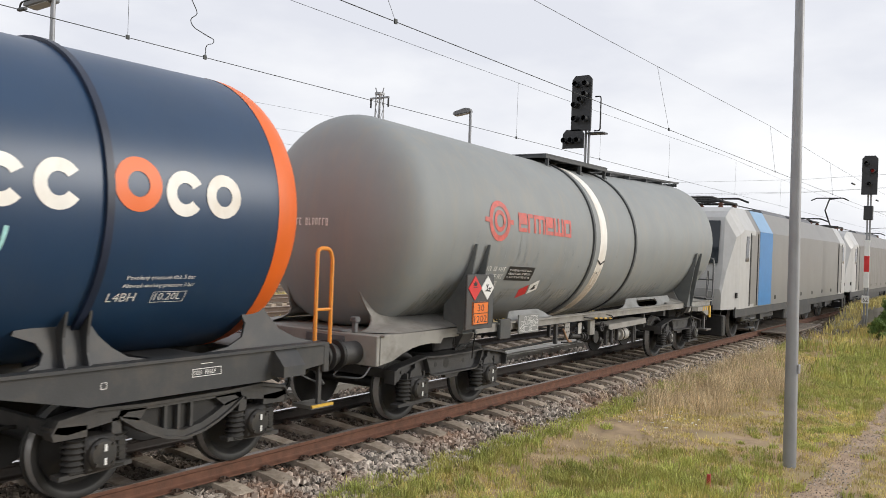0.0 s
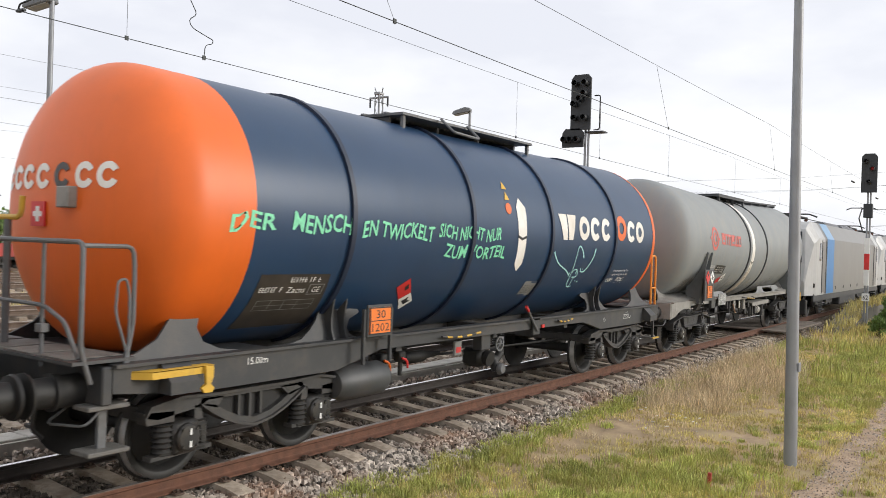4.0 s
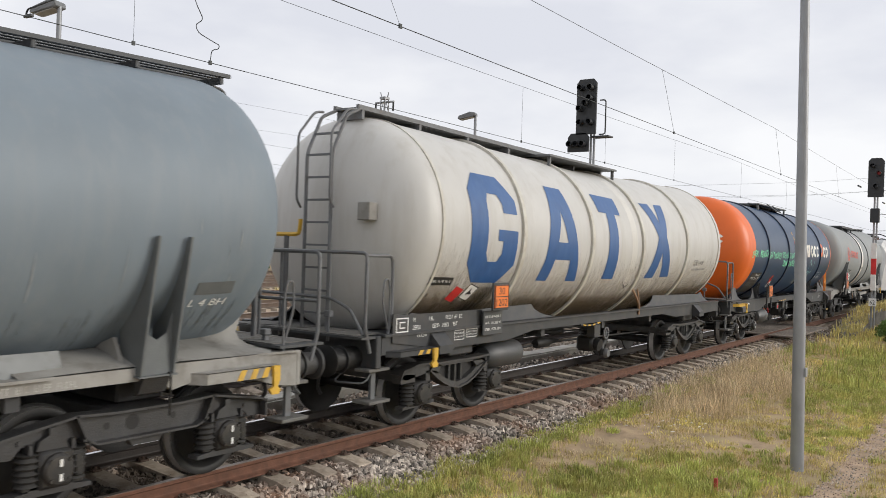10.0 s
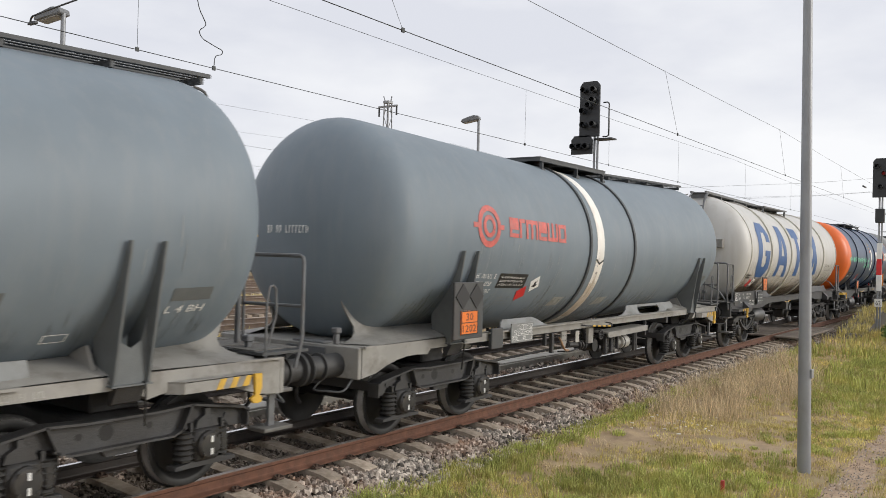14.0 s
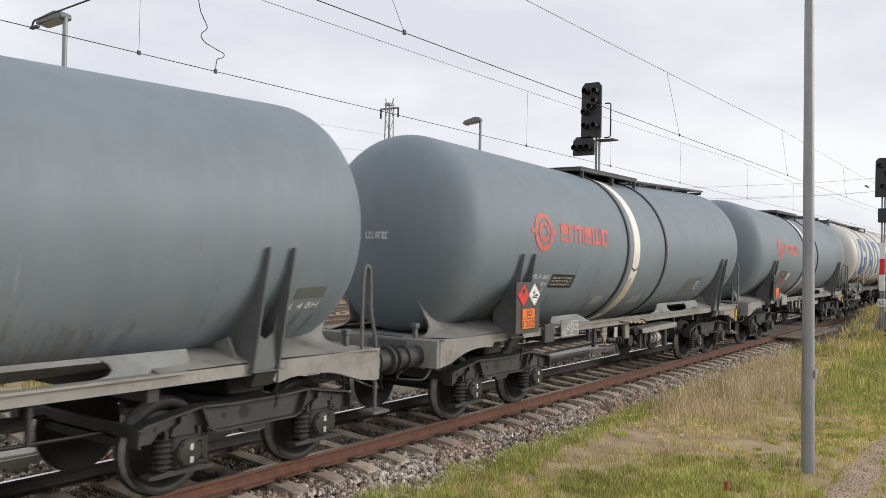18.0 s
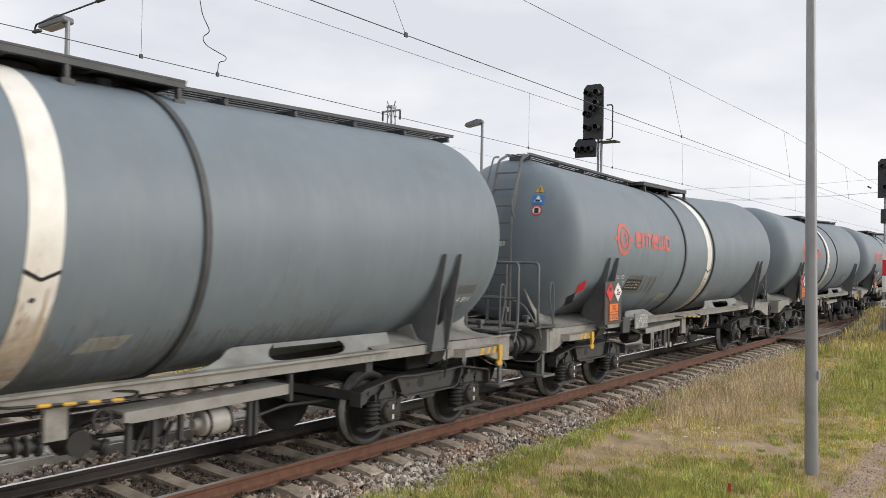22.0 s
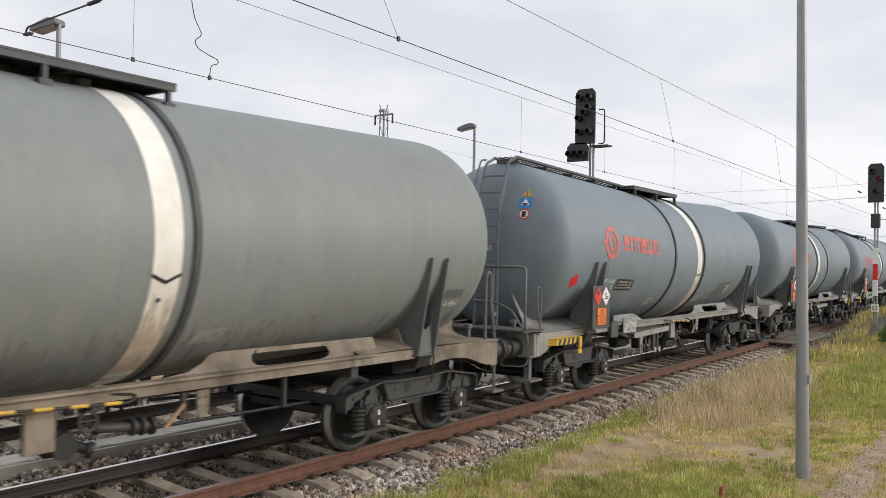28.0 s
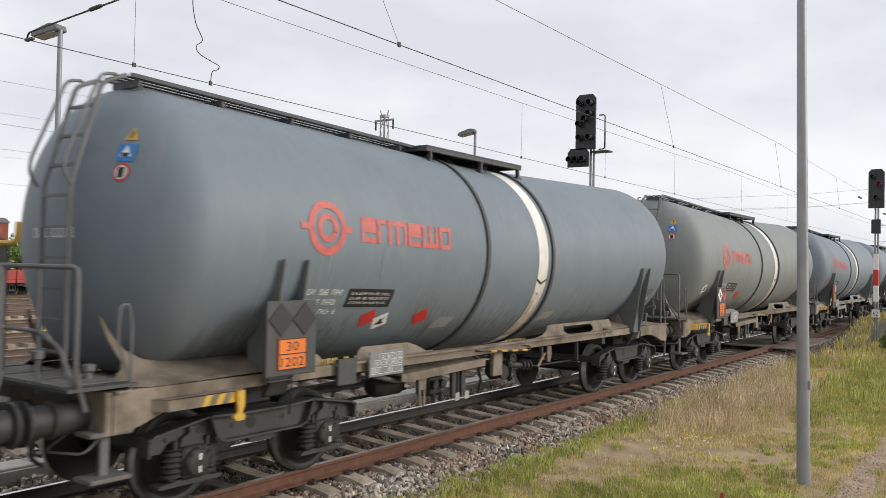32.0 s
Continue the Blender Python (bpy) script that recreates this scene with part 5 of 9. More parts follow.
        for q in (-1, 1):
            # the sheet's inner edge on the tank, its middle, and its outer edge: down the horn's front, then along the sill
            d = 0.0 if q < 0 else -0.04
            rows = [(6.435, 0.628, 1.865, 6.438, 0.63, 1.86, 6.44, 0.632, 1.855), (6.37, 0.67, 1.74, 6.39, 0.665, 1.74, 6.415, 0.66, 1.74), (6.31, 0.695, 1.64, 6.345, 0.69, 1.64, 6.38, 0.68, 1.645), (6.21, 0.71, 1.53, 6.26, 0.72, 1.525, 6.325, 0.71, 1.53),
                    (6.04, 0.72, 1.44, 6.15, 0.75, 1.425, 6.265, 0.735, 1.43), (5.84, 0.70, 1.40, 6.1, 0.80, 1.36, 6.28, 0.765, 1.36), (5.7, 0.69, 1.39, 6.1, 0.86, 1.325, 6.37, 0.81, 1.295), (5.57, 0.685, 1.385, 6.1, 0.93, 1.305, 6.57, 0.86, 1.245),
                    (5.45, 0.69, 1.385, 5.95, 1.0, 1.305, 6.5, 1.06, 1.25), (5.3, 0.70, 1.39, 5.7, 1.02, 1.31, 6.3, 1.234, 1.245), (5.1, 0.71, 1.395, 5.4, 1.02, 1.315, 5.7, 1.234, 1.25), (4.8, 0.72, 1.395, 4.95, 1.02, 1.33, 5.1, 1.234, 1.26), (4.4, 0.73, 1.385, 4.45, 1.02, 1.33, 4.5, 1.234, 1.255), (3.66, 0.73, 1.36, 3.66, 1.02, 1.315, 3.66, 1.234, 1.25)]
            if q < 0:
                rows.pop()
            rows = [(a[0] + d, *a[1:3], a[3] + d, *a[4:6], a[6] + d, *a[7:]) for a in rows]
            bm, last = bmesh.new(), None
            for r9 in rows:
                row = [bm.verts.new((q * r9[k], s * (r9[k + 1] - d), r9[k + 2])) for d in (0.0, 0.025) for k in (0, 3, 6)]
                if last:
                    for a, b in ((0, 1), (1, 2), (4, 3), (5, 4), (3, 0), (2, 5)):
                        bm.faces.new((last[a], last[b], row[b], row[a]))
                else:
                    bm.faces.new((row[0], row[1], row[4], row[3]))
                    bm.faces.new((row[1], row[2], row[5], row[4]))
                last = row
            bmesh.ops.recalc_face_normals(bm, faces=bm.faces)
            part("cradle", bm, M[paint], w, "pale flared cradle with raised horn", True)
            part("cradle_web", slab(bmesh.new(), ((s * 0.3, 1.24), (s * 1.15, 1.24), (s * 1.0, 1.5), (s * 0.6, 1.36), (s * 0.3, 1.3)), q * 4.6 - 0.02, q * 4.6 + 0.02, "yz"), M[paint], w)
            bm = bmesh.new()
            near = ((1.98, 1.245), (2.14, 1.27), (2.28, 1.35), (2.45, 1.41), (3.36, 1.41), (3.44, 1.36), (3.5, 1.29), (3.52, 1.245)), ((4.17, 1.245), (4.1, 1.3), (4.12, 1.36), (4.22, 1.4), (4.45, 1.41), (4.45, 1.245))
            far = ((0.62, 1.245), (0.9, 1.28), (1.08, 1.35), (1.2, 1.44), (1.3, 1.46), (1.82, 1.46), (1.72, 1.38), (1.7, 1.32), (1.75, 1.27), (1.9, 1.245)), ((1.8, 1.405), (1.82, 1.46), (2.78, 1.46), (2.8, 1.405)), ((2.7, 1.245), (2.83, 1.27), (2.88, 1.32), (2.86, 1.38), (2.76, 1.46), (3.7, 1.46), (3.7, 1.245))
            for shape in near if q < 0 else far:
                slab(bm, [(q * a + (0.22 if q > 0 else 0.0), b) for a, b in shape], s * 1.13 - 0.01, s * 1.13 + 0.01)
            for v in bm.verts:
                v.co.z = 1.245 + (v.co.z - 1.245) * 0.85
                v.co.y -= s * (v.co.z - 1.245) * 0.5
            part("saddle_skirt", bm, M[paint if paint == "frame_beige" else "cradle"], w, "pale saddle skirt with oval opening under the tank")
            # pairs of upright fins on the tank's flank
            for dx in (-0.17, 0.17):
                x = (4.72 if q > 0 else -4.9) + dx
                part("fin", slab(bmesh.new(), ((s * 0.98, 1.26), (s * 1.3, 1.17), (s * 1.51, 2.42), (s * 1.465, 2.42), (s * 1.38, 2.15), (s * 1.24, 1.88), (s * 1.08, 1.66), (s * 0.98, 1.56)), x - 0.012, x + 0.012, "yz"), M["fin"], w, "tall tapered support fin")
            xm = 4.72 if q > 0 else -4.9
            part("fin_web", slab(bmesh.new(), ((xm - 0.16, 1.17), (xm + 0.16, 1.17), (xm + 0.16, 1.75), (xm + 0.1, 1.54), (xm, 1.48), (xm - 0.1, 1.54), (xm - 0.16, 1.75)), s * 1.26 - 0.012, s * 1.26 + 0.012), M["fin"], w, "curved web between the fins")
            part("fin_foot", B(xm - 0.2, xm + 0.2, s * 1.24 - 0.08, s * 1.24 + 0.08, 1.155, 1.17), M["fin"], w)
            part("lashing_rod", Tb([(xm + 0.12, s * 1.29, 1.18), (xm + 0.12, s * 1.33, 1.16), (xm + 0.14, s * 1.3, 0.96), (xm + 0.17, s * 1.26, 0.78)], 0.011, 6), M["iron"], w, "thin dark lashing rod", True)
            part("jack_bracket", slab(bmesh.new(), ((s * 1.16, 0.98), (s * 1.22, 1.0), (s * 1.3, 1.155), (s * 1.16, 1.155)), xm - 0.14, xm + 0.14, "yz"), M["bogie"], w, "dark tapered bracket under the fins")
    for q in (-1, 1):
        part("headstock", B(*sorted((q * 6.663, q * 6.73)), -1.226, 1.226, 0.86, 1.237, bevel=0.01), M[paint], w, "pale end beam")
        part("end_deck", B(min(q * 5.9, q * 6.7), max(q * 5.9, q * 6.7), -1.14, 1.14, 1.2, 1.235), M[paint], w)
        part("bolster", B(q * 4.86 - 0.25, q * 4.86 + 0.25, -0.85, 0.85, 0.86, 1.2, bevel=0.02), M["iron"], w)
        part("corner_post", box(B(q * 6.62 - 0.03, q * 6.62 + 0.03, -0.80, -0.74, 1.24, 1.37, bevel=0.006), q * 6.62 - 0.05, q * 6.62 + 0.05, -0.82, -0.72, 1.37, 1.44, bevel=0.012), M["rail_grey"], w, "short grey post with square cap")
        part("hinge_plate", box(B(*sorted((q * 6.52, q * 6.7)), -0.62, -0.1, 1.236, 1.262, bevel=0.006), *sorted((q * 6.725, q * 6.75)), -0.7, -0.05, 1.1, 1.2), M["rail_grey"], w, "grey hinged plate over the coupling")
    for q in (-1, 1):
        part("centre_sill", B(min(q * 3.5, q * 6.6), max(q * 3.5, q * 6.6), -0.28, 0.28, 0.95, 1.18), M["frame_dark"], w)
        part("cross_member", B(q * 3.5 - 0.06, q * 3.5 + 0.06, -1.14, 1.14, 0.98, 1.1), M["frame_dark"], w)
    buffers(w, 7.3, M["bogie"])
    hazard_board(w, -5.32, -4.62, 1.24, 2.0, -1.52, True, diamonds)
    for side in (0, 180):
        rating = part("data_plate", B(-3.5, -2.85, -1.32, -1.30, 1.05, 1.35, bevel=0.005), M["plate"], w, "grey load-limit plate")
        rating.matrix_basis = pose(0, 0, 0, 0, 0, side)
        load_table(rating, -3.5, -1.3225, 1.05)
        tagged(part("sill_print", face_text(text_bars(0, 0, 0.75, 0.07, 1, seed + 6, 0.2), (3.25, -1.232, 1.13)), M["cylinder"], w, "row of small white bars"), kind="stuff").matrix_basis = pose(0, 0, 0, 0, 0, side)
        box2 = part("card_holder", B(-4.02, -3.7, -1.3, -1.24, 1.0, 1.3, bevel=0.01), M["panel"], w, "dark card holder")
        box2.matrix_basis = pose(0, 0, 0, 0, 0, side)
    stripes_bar(w, *((5.25, 6.3) if e > 0 else (-6.3, -5.3)), -1.25, 1.02, 1.13, True, None if bold else M[paint])
    # top gear: walkway, railing strip and dome cover
    for y in (-0.63, 0.63):
        part("walkway_beam", B(-1.57 + ring, 1.12 + ring, y - 0.035, y + 0.035, 4.025, 4.085), M["dark_ring"], w)
    for x in (-1.54 + ring, -0.6, 0.2, 1.09 + ring):
        part("walkway_beam", B(x - 0.025, x + 0.025, -0.595, 0.595, 4.03, 4.08), M["dark_ring"], w)
    part("walkway_deck", B(-1.57 + ring, 1.12 + ring, -0.67, 0.67, 4.085, 4.105), M["dark_ring"], w, "dark roof walkway deck")
    for x in (-1.45 + ring, -0.1, 1.05 + ring):
        for y in (-0.63, 0.63):
            part("walkway_leg", box(B(x - 0.02, x + 0.02, y - 0.03, y + 0.03, 3.84, 4.03), x - 0.06, x + 0.06, y - 0.045, y + 0.045, 3.84, 3.9), M["dark_ring"], w)
    part("manhole", lathe(bmesh.new(), [(3.95, 0.3), (4.06, 0.3), (4.08, 0.26), (4.08, 0)], "z", 20, (-0.3, 0.1, 0)), M["dark_ring"], w, smooth=True)
    part("roof_valve", C((-1.0, -0.25, 3.9), (-1.0, -0.25, 4.04), 0.13, 12), M["dark_ring"], w, "dark roof valve", True)
    part("roof_valve", C((0.45, -0.3, 3.9), (0.45, -0.3, 4.03), 0.09, 12), M["dark_ring"], w, "dark roof valve", True)
    for y in (-0.42, 0.02):
        part("roof_runner", B(*sorted((e * 1.25, e * 6.2)), y - 0.025, y + 0.025, 4.195, 4.235), M["dark_ring"], w, "narrow dark roof catwalk rail")
    for y in (-0.31, -0.2, -0.09):
        part("runner_slat", B(*sorted((e * 1.25, e * 6.2)), y - 0.035, y + 0.035, 4.215, 4.223), M["dark_ring"], w)
    for i in range(5):
        x = e * (1.9 + i * 1.05)
        part("runner_leg", B(x - 0.02, x + 0.02, -0.42, 0.02, 4.12, 4.195), M["dark_ring"], w)
    ladder(w, e, *((6.8, 6.5) if e < 0 else (6.62, 6.35)), 3.06, 0.0, 4.15, M["rail_grey"], e * 0.25)
    platform(w, e, 6.42, 7.08, M["rail_grey"], False)
    # looped grab irons and a step at the end without a platform
    for s in (-1, 1) if e < 0 else ():
        x = -e * 6.42
        part("grab_iron", Tb([(x, s * 1.2, 1.2), (x, s * 1.2, 2.12), (x - e * 0.05, s * 1.2, 2.25), (x - e * 0.13, s * 1.2, 2.2), (x - e * 0.15, s * 1.2, 1.7), (x - e * 0.26, s * 1.2, 1.3), (x - e * 0.26, s * 1.2, 0.5)], 0.022), M["rail_grey"], w, "tall looped grab iron", True)
        part("grab_iron", Tb([(x - e * 0.13, s * 1.2, 2.18), (x - e * 0.26, s * 1.05, 2.17), (x - e * 0.33, s * 1.0, 2.15), (x - e * 0.36, s * 0.98, 2.08), (x - e * 0.36, s * 0.98, 1.75)], 0.018), M["rail_grey"], w, smooth=True)
        part("step", B(min(x - e * 0.2, x - e * 0.5), max(x - e * 0.2, x - e * 0.5), s * 1.12 - 0.12, s * 1.12 + 0.12, 0.44, 0.48, bevel=0.008), M["step"], w, "grey grated step")
    if e < 0:
        tri = lambda r: flat(bmesh.new(), [(r * math.sin(a), r * math.cos(a)) for a in (0, 4 * math.pi / 3, 2 * math.pi / 3)])
        place = {"y0": -0.78, "e": e, "half": tail, "head": 0.72}
        for z0, items in ((3.55, ((tri(0.085), "yellow", "yellow warning triangle"), (rect(bmesh.new(), -0.008, -0.03, 0.008, 0.05), "black", ""))),
                          (3.38, ((rect(bmesh.new(), -0.1, -0.085, 0.1, 0.085), "sign_blue", "blue warning square"), (tri(0.075), "white", ""), (rect(bmesh.new(), -0.04, -0.035, 0.04, 0.0), "black", ""))),
                          (3.19, ((ringed(bmesh.new(), 0, 0, 0.0, 0.09, 20), "sign_red", "red rim of the round sign"), (ringed(bmesh.new(), 0, 0, 0.0, 0.068, 20), "white", "round white sign"), (rect(bmesh.new(), -0.035, -0.05, 0.035, 0.05), "black", "")))):
            for k, (bm, m, label) in enumerate(items):
                part("warning_sticker" if k == 0 else "symbol", on_end(bm, z0=z0, lift=0.008 + 0.004 * k, **place), M[m], w, label)
    digits = bmesh.new()
    rng = random.Random(seed)
    for k in range(13):
        if k in (2, 5):
            continue
        x = -0.38 + k * 0.06
        h = 0.1
        rect(digits, x, 0, x + 0.016, h)
        if rng.random() < 0.7:
            rect(digits, x + 0.016, h - 0.018, x + 0.04, h)
        if rng.random() < 0.6:
            rect(digits, x + 0.016, 0, x + 0.04, 0.018)
        if rng.random() < 0.5:
            rect(digits, x + 0.027, 0.018, x + 0.04, h - 0.018)
    tagged(part("number_print", on_end(digits, -1, tail, 0.72, 0.14, 2.58), M["white"], w, "row of small white bars"), kind="stuff")
    for ob in w.children:
        if ob.name.split(".")[0] in ("solebar", "cradle", "cradle_web", "headstock", "end_deck", "hinge_plate", "buffer", "coupling", "brake_hose", "grip", "corner_post", "centre_sill", "warning_bar", "platform_floor", "floor_grid",
                                     "portal_rail", "middle_rail", "rail_post", "post_clamp", "grab_iron", "brake_column", "brake_crank", "step", "step_hanger"):
            ob.location.x -= 0.13
    sag(w, 2.534, 0.026, 1.466)
    bogies(w, (-4.93, 4.79), "welded")
    underneath(w, M[paint], e)
    return w


def dark_underframe(w, half, pivot, deep=True):
    """The dark grey frame of the white and the navy wagon."""
    e0, zt = half - 0.62, 1.30 if deep else 1.235
    low = 1.04 if deep else 0.90
    for s in (-1, 1):
        y0, y1 = (-1.24, -1.15) if s < 0 else (1.15, 1.24)
        bm = slab(bmesh.new(), ((-e0, zt - 0.24), (-e0, zt), (e0, zt), (e0, zt - 0.24), (pivot + 0.9, low), (pivot - 1.1, low), (pivot - 1.9, zt - 0.16), (-pivot + 1.9, zt - 0.16), (-pivot + 1.1, low), (-pivot - 0.9, low)), y0, y1)
        slab(bm, ((-e0, zt - 0.015), (e0, zt - 0.015), (e0, zt + 0.015), (-e0, zt + 0.015)), y0 - 0.05 if s < 0 else y0, y1 if s < 0 else y1 + 0.05)
        part("solebar", bm, M["frame_dark"], w, "dark grey side sill")
        for e in (-1, 1):
            if deep:
                shapes = [[(2.7, 1.54), (2.62, 1.46), (2.45, 1.39), (2.2, 1.34), (1.85, zt), (6.4, zt), (6.1, 1.40), (5.95, 1.54), (5.7, 1.50)]]
            else:
                shapes = [[(3.2, zt), (3.33, 1.28), (3.37, 1.37), (3.31, 1.46), (3.12, 1.53), (3.14, 1.57), (3.45, 1.6), (3.8, 1.6), (3.88, 1.48), (4.0, 1.37), (4.15, 1.28), (4.38, zt)],
                          [(5.0, zt), (5.3, zt + 0.04), (5.5, 1.36), (5.56, 1.5), (5.5, 1.64), (5.78, 1.84), (5.86, 1.6), (6.02, 1.42), (6.25, 1.31), (6.57, zt)]]
            for shape in shapes:
                bm = slab(bmesh.new(), [(e * a, b) for a, b in shape], s * 1.1 - 0.014, s * 1.1 + 0.014)
                for v in bm.verts:
                    v.co.y -= s * max(0.0, v.co.z - zt) * 0.2
                part("cradle_plate", bm, M["frame_dark"], w, "dark flared cradle plate under the tank")
            for x in () if deep else (e * 3.5, e * 3.72):
                part("gusset", slab(bmesh.new(), ((s * 1.0, zt), (s * 1.22, zt), (s * 1.17, 1.36), (s * 1.16, 1.5), (s * 1.2, 1.72), (s * 1.1, 1.62), (s * 1.0, 1.5)), x - 0.012, x + 0.012, "yz"), M["frame_dark"], w)
            # outrigger wedge on the sill
            wx = (-5.6 if e < 0 else 4.98) if deep else e * 5.95
            part("jacking_wedge", slab(bmesh.new(), ((s * 1.24, zt), (s * 1.42, zt - 0.18), (s * 1.42, zt - 0.29), (s * 1.24, zt - 0.29)), wx - 0.16, wx + 0.16, "yz"), M["frame_dark"], w, "dark sloped jacking wedge")
    for e in (-1, 1):
        part("headstock", B(min(e * e0, e * (e0 + 0.1)), max(e * e0, e * (e0 + 0.1)), -1.24, 1.24, 0.9, zt, bevel=0.012), M["frame_dark"], w, "dark end beam")
        part("end_deck", B(min(e * (e0 - 0.9), e * e0), max(e * (e0 - 0.9), e * e0), -1.14, 1.14, zt - 0.06, zt - 0.015), M["frame_dark"], w)
        part("bolster", B(e * pivot - 0.3, e * pivot + 0.3, -1.14, 1.14, 0.90, zt - 0.02, bevel=0.02), M["frame_dark"], w)
    part("centre_sill", B(-e0, e0, -0.28, 0.28, 0.98, zt - 0.02), M["frame_dark"], w)
    for x in (-2.4, 0.0, 2.4):
        part("cross_member", B(x - 0.06, x + 0.06, -1.14, 1.14, 1.0, zt - 0.04), M["frame_dark"], w)


def sparse_gear(w, tag=True):
    """The few valves and rods below the dark frames: much daylight shows between them."""
    dark = M["frame_dark"]
    part("brake_pipe", Tb([(-6.2, -0.3, 0.98), (-3, -0.3, 0.94), (3, -0.3, 0.94), (6.2, -0.3, 0.98)], 0.025), M["iron"], w, smooth=True)
    for side in (0, 180):
        turn = pose(0, 0, 0, 0, 0, side)

        def hang(name, bm, m, label="", smooth=False):
            part(name, bm, m, w, label, smooth).matrix_basis = turn
        ring = lathe(bmesh.new(), [(-0.012, 0.09), (-0.012, 0.118), (0.012, 0.118), (0.012, 0.09), (-0.012, 0.09)], "y", 20, (0.1, -1.16, 0.9))
        for a in range(3):
            c, d = 0.1 * math.cos(a * 2.1), 0.1 * math.sin(a * 2.1)
            cyl(ring, (0.1 - c, -1.16, 0.9 - d), (0.1 + c, -1.16, 0.9 + d), 0.009, 6)
        hang("hand_wheel", ring, M["rail_grey"], "small grey hand-wheel", True)
        hang("wheel_spindle", C((0.1, -1.16, 0.9), (0.1, -0.85, 0.8), 0.018, 8), M["iron"], "", True)
        valve = B(-0.3, 0.05, -1.05, -0.72, 0.56, 0.84, bevel=0.05)
        cyl(valve, (-0.12, -1.05, 0.7), (-0.12, -1.14, 0.68), 0.12, 14)
        cyl(valve, (0.05, -0.9, 0.66), (0.32, -0.95, 0.6), 0.09, 12)
        cyl(valve, (0.32, -0.95, 0.6), (0.46, -0.97, 0.72), 0.07, 12)
        cyl(valve, (0.2, -1.0, 0.62), (0.2, -1.06, 0.46), 0.07, 12)
        hang("bottom_outlet", valve, M["iron"], "black outlet valve with round flanges", True)
        hang("flange", lathe(bmesh.new(), [(-1.17, 0), (-1.17, 0.07), (-1.13, 0.095), (-1.1, 0.095), (-1.1, 0)], "y", 16, (0.22, 0, 0.5)), M["rail_grey"], "grey blind flange", True)
        hang("bracket", B(-0.42, -0.16, -1.16, -1.0, 0.84, 1.08, bevel=0.01), dark)
        hang("brake_cylinder", lathe(bmesh.new(), [(-1.4, 0), (-1.4, 0.07), (-1.36, 0.09), (-0.95, 0.09), (-0.9, 0.06), (-0.5, 0.03), (-0.5, 0)], "x", 18, (0, -0.45, 0.74)), M["iron"], "dark brake cylinder", True)
        hang("brake_rod", Tb([(-3.6, -0.5, 0.66), (-1.5, -0.45, 0.72)], 0.02), M["iron"], "", True)
        hang("brake_rod", Tb([(-0.5, -0.45, 0.72), (3.6, -0.5, 0.66)], 0.02), M["iron"], "", True)
        if tag:
            hang("valve_tag", B(-1.1, -0.92, -1.14, -1.1, 0.82, 1.02, bevel=0.008), M["plate"], "pale tag with red print")
            hang("tag_print", B(-1.07, -0.95, -1.145, -1.141, 0.86, 0.94), M["sign_red"])
            for x, m in ((-2.25, "sign_red"), (-2.62, "orange")):
                cock = B(x - 0.07, x + 0.07, -1.1, -0.98, 0.84, 0.98, bevel=0.02)
                cyl(cock, (x, -1.05, 0.9), (x, -1.05, 0.66), 0.03, 10)
                hang("drain_cock", cock, M["iron"], "dark drain cock", True)
                hang("cock_handle", Tb([(x - 0.05, -1.12, 0.9), (x + 0.05, -1.13, 0.86), (x + 0.06, -1.13, 0.76)], 0.016), M[m], "coloured cock handle", True)
        else:
            hang("drain_hose", Tb([(1.0, -1.16, 1.86), (1.16, -1.24, 1.7), (1.42, -1.28, 1.4), (1.44, -1.26, 1.2)], 0.022), M["hose"], "tan hose below the tank", True)
            hang("drain_hose", Tb([(1.42, -1.18, 1.86), (1.46, -1.24, 1.6), (1.46, -1.26, 1.2)], 0.018), M["hose"], "tan hose below the tank", True)
        # grip bars wound with yellow and black
        for x0, x1, z in ((-1.65, -0.67, 1.14), (1.8, 2.35, 1.17)) if tag else ((-1.3, -0.5, 1.14),):
            n = 8
            for k in range(n):
                a, b = x0 + (x1 - x0) * k / n, x0 + (x1 - x0) * (k + 1) / n
                hang("grip_bar", C((a, -1.29, z - 0.03 * math.sin(math.pi * k / n)), (b, -1.29, z - 0.03 * math.sin(math.pi * (k + 1) / n)), 0.016, 8), M["yellow" if k % 2 else "black"], "", True)


def roof_walk(w, x0, x1, wide0, wide1, material):
    """Roof catwalk: a narrow run and a wide deck on legs."""
    for y in (-0.34, 0.06):
        part("catwalk_rail", B(x0, x1, y - 0.025, y + 0.025, 4.2, 4.26), material, w)
    part("catwalk_deck", B(x0, x1, -0.3, 0.02, 4.2, 4.225), material, w, "grey grated roof catwalk")
    part("wide_deck", B(wide0, wide1, -0.66, 0.66, 4.205, 4.24), material, w, "wide roof deck round the manhole")
    n = max(2, int((x1 - x0) / 1.15))
    for i in range(n + 1):
        x = x0 + 0.1 + (x1 - x0 - 0.2) * i / n
        part("catwalk_leg", B(x - 0.025, x + 0.025, -0.36, 0.08, 4.08, 4.22), material, w)
    for x in (wide0 + 0.08, wide1 - 0.08):
        for y in (-0.6, 0.6):
            part("catwalk_leg", B(x - 0.025, x + 0.025, y - 0.025, y + 0.025, 3.95, 4.22), material, w)


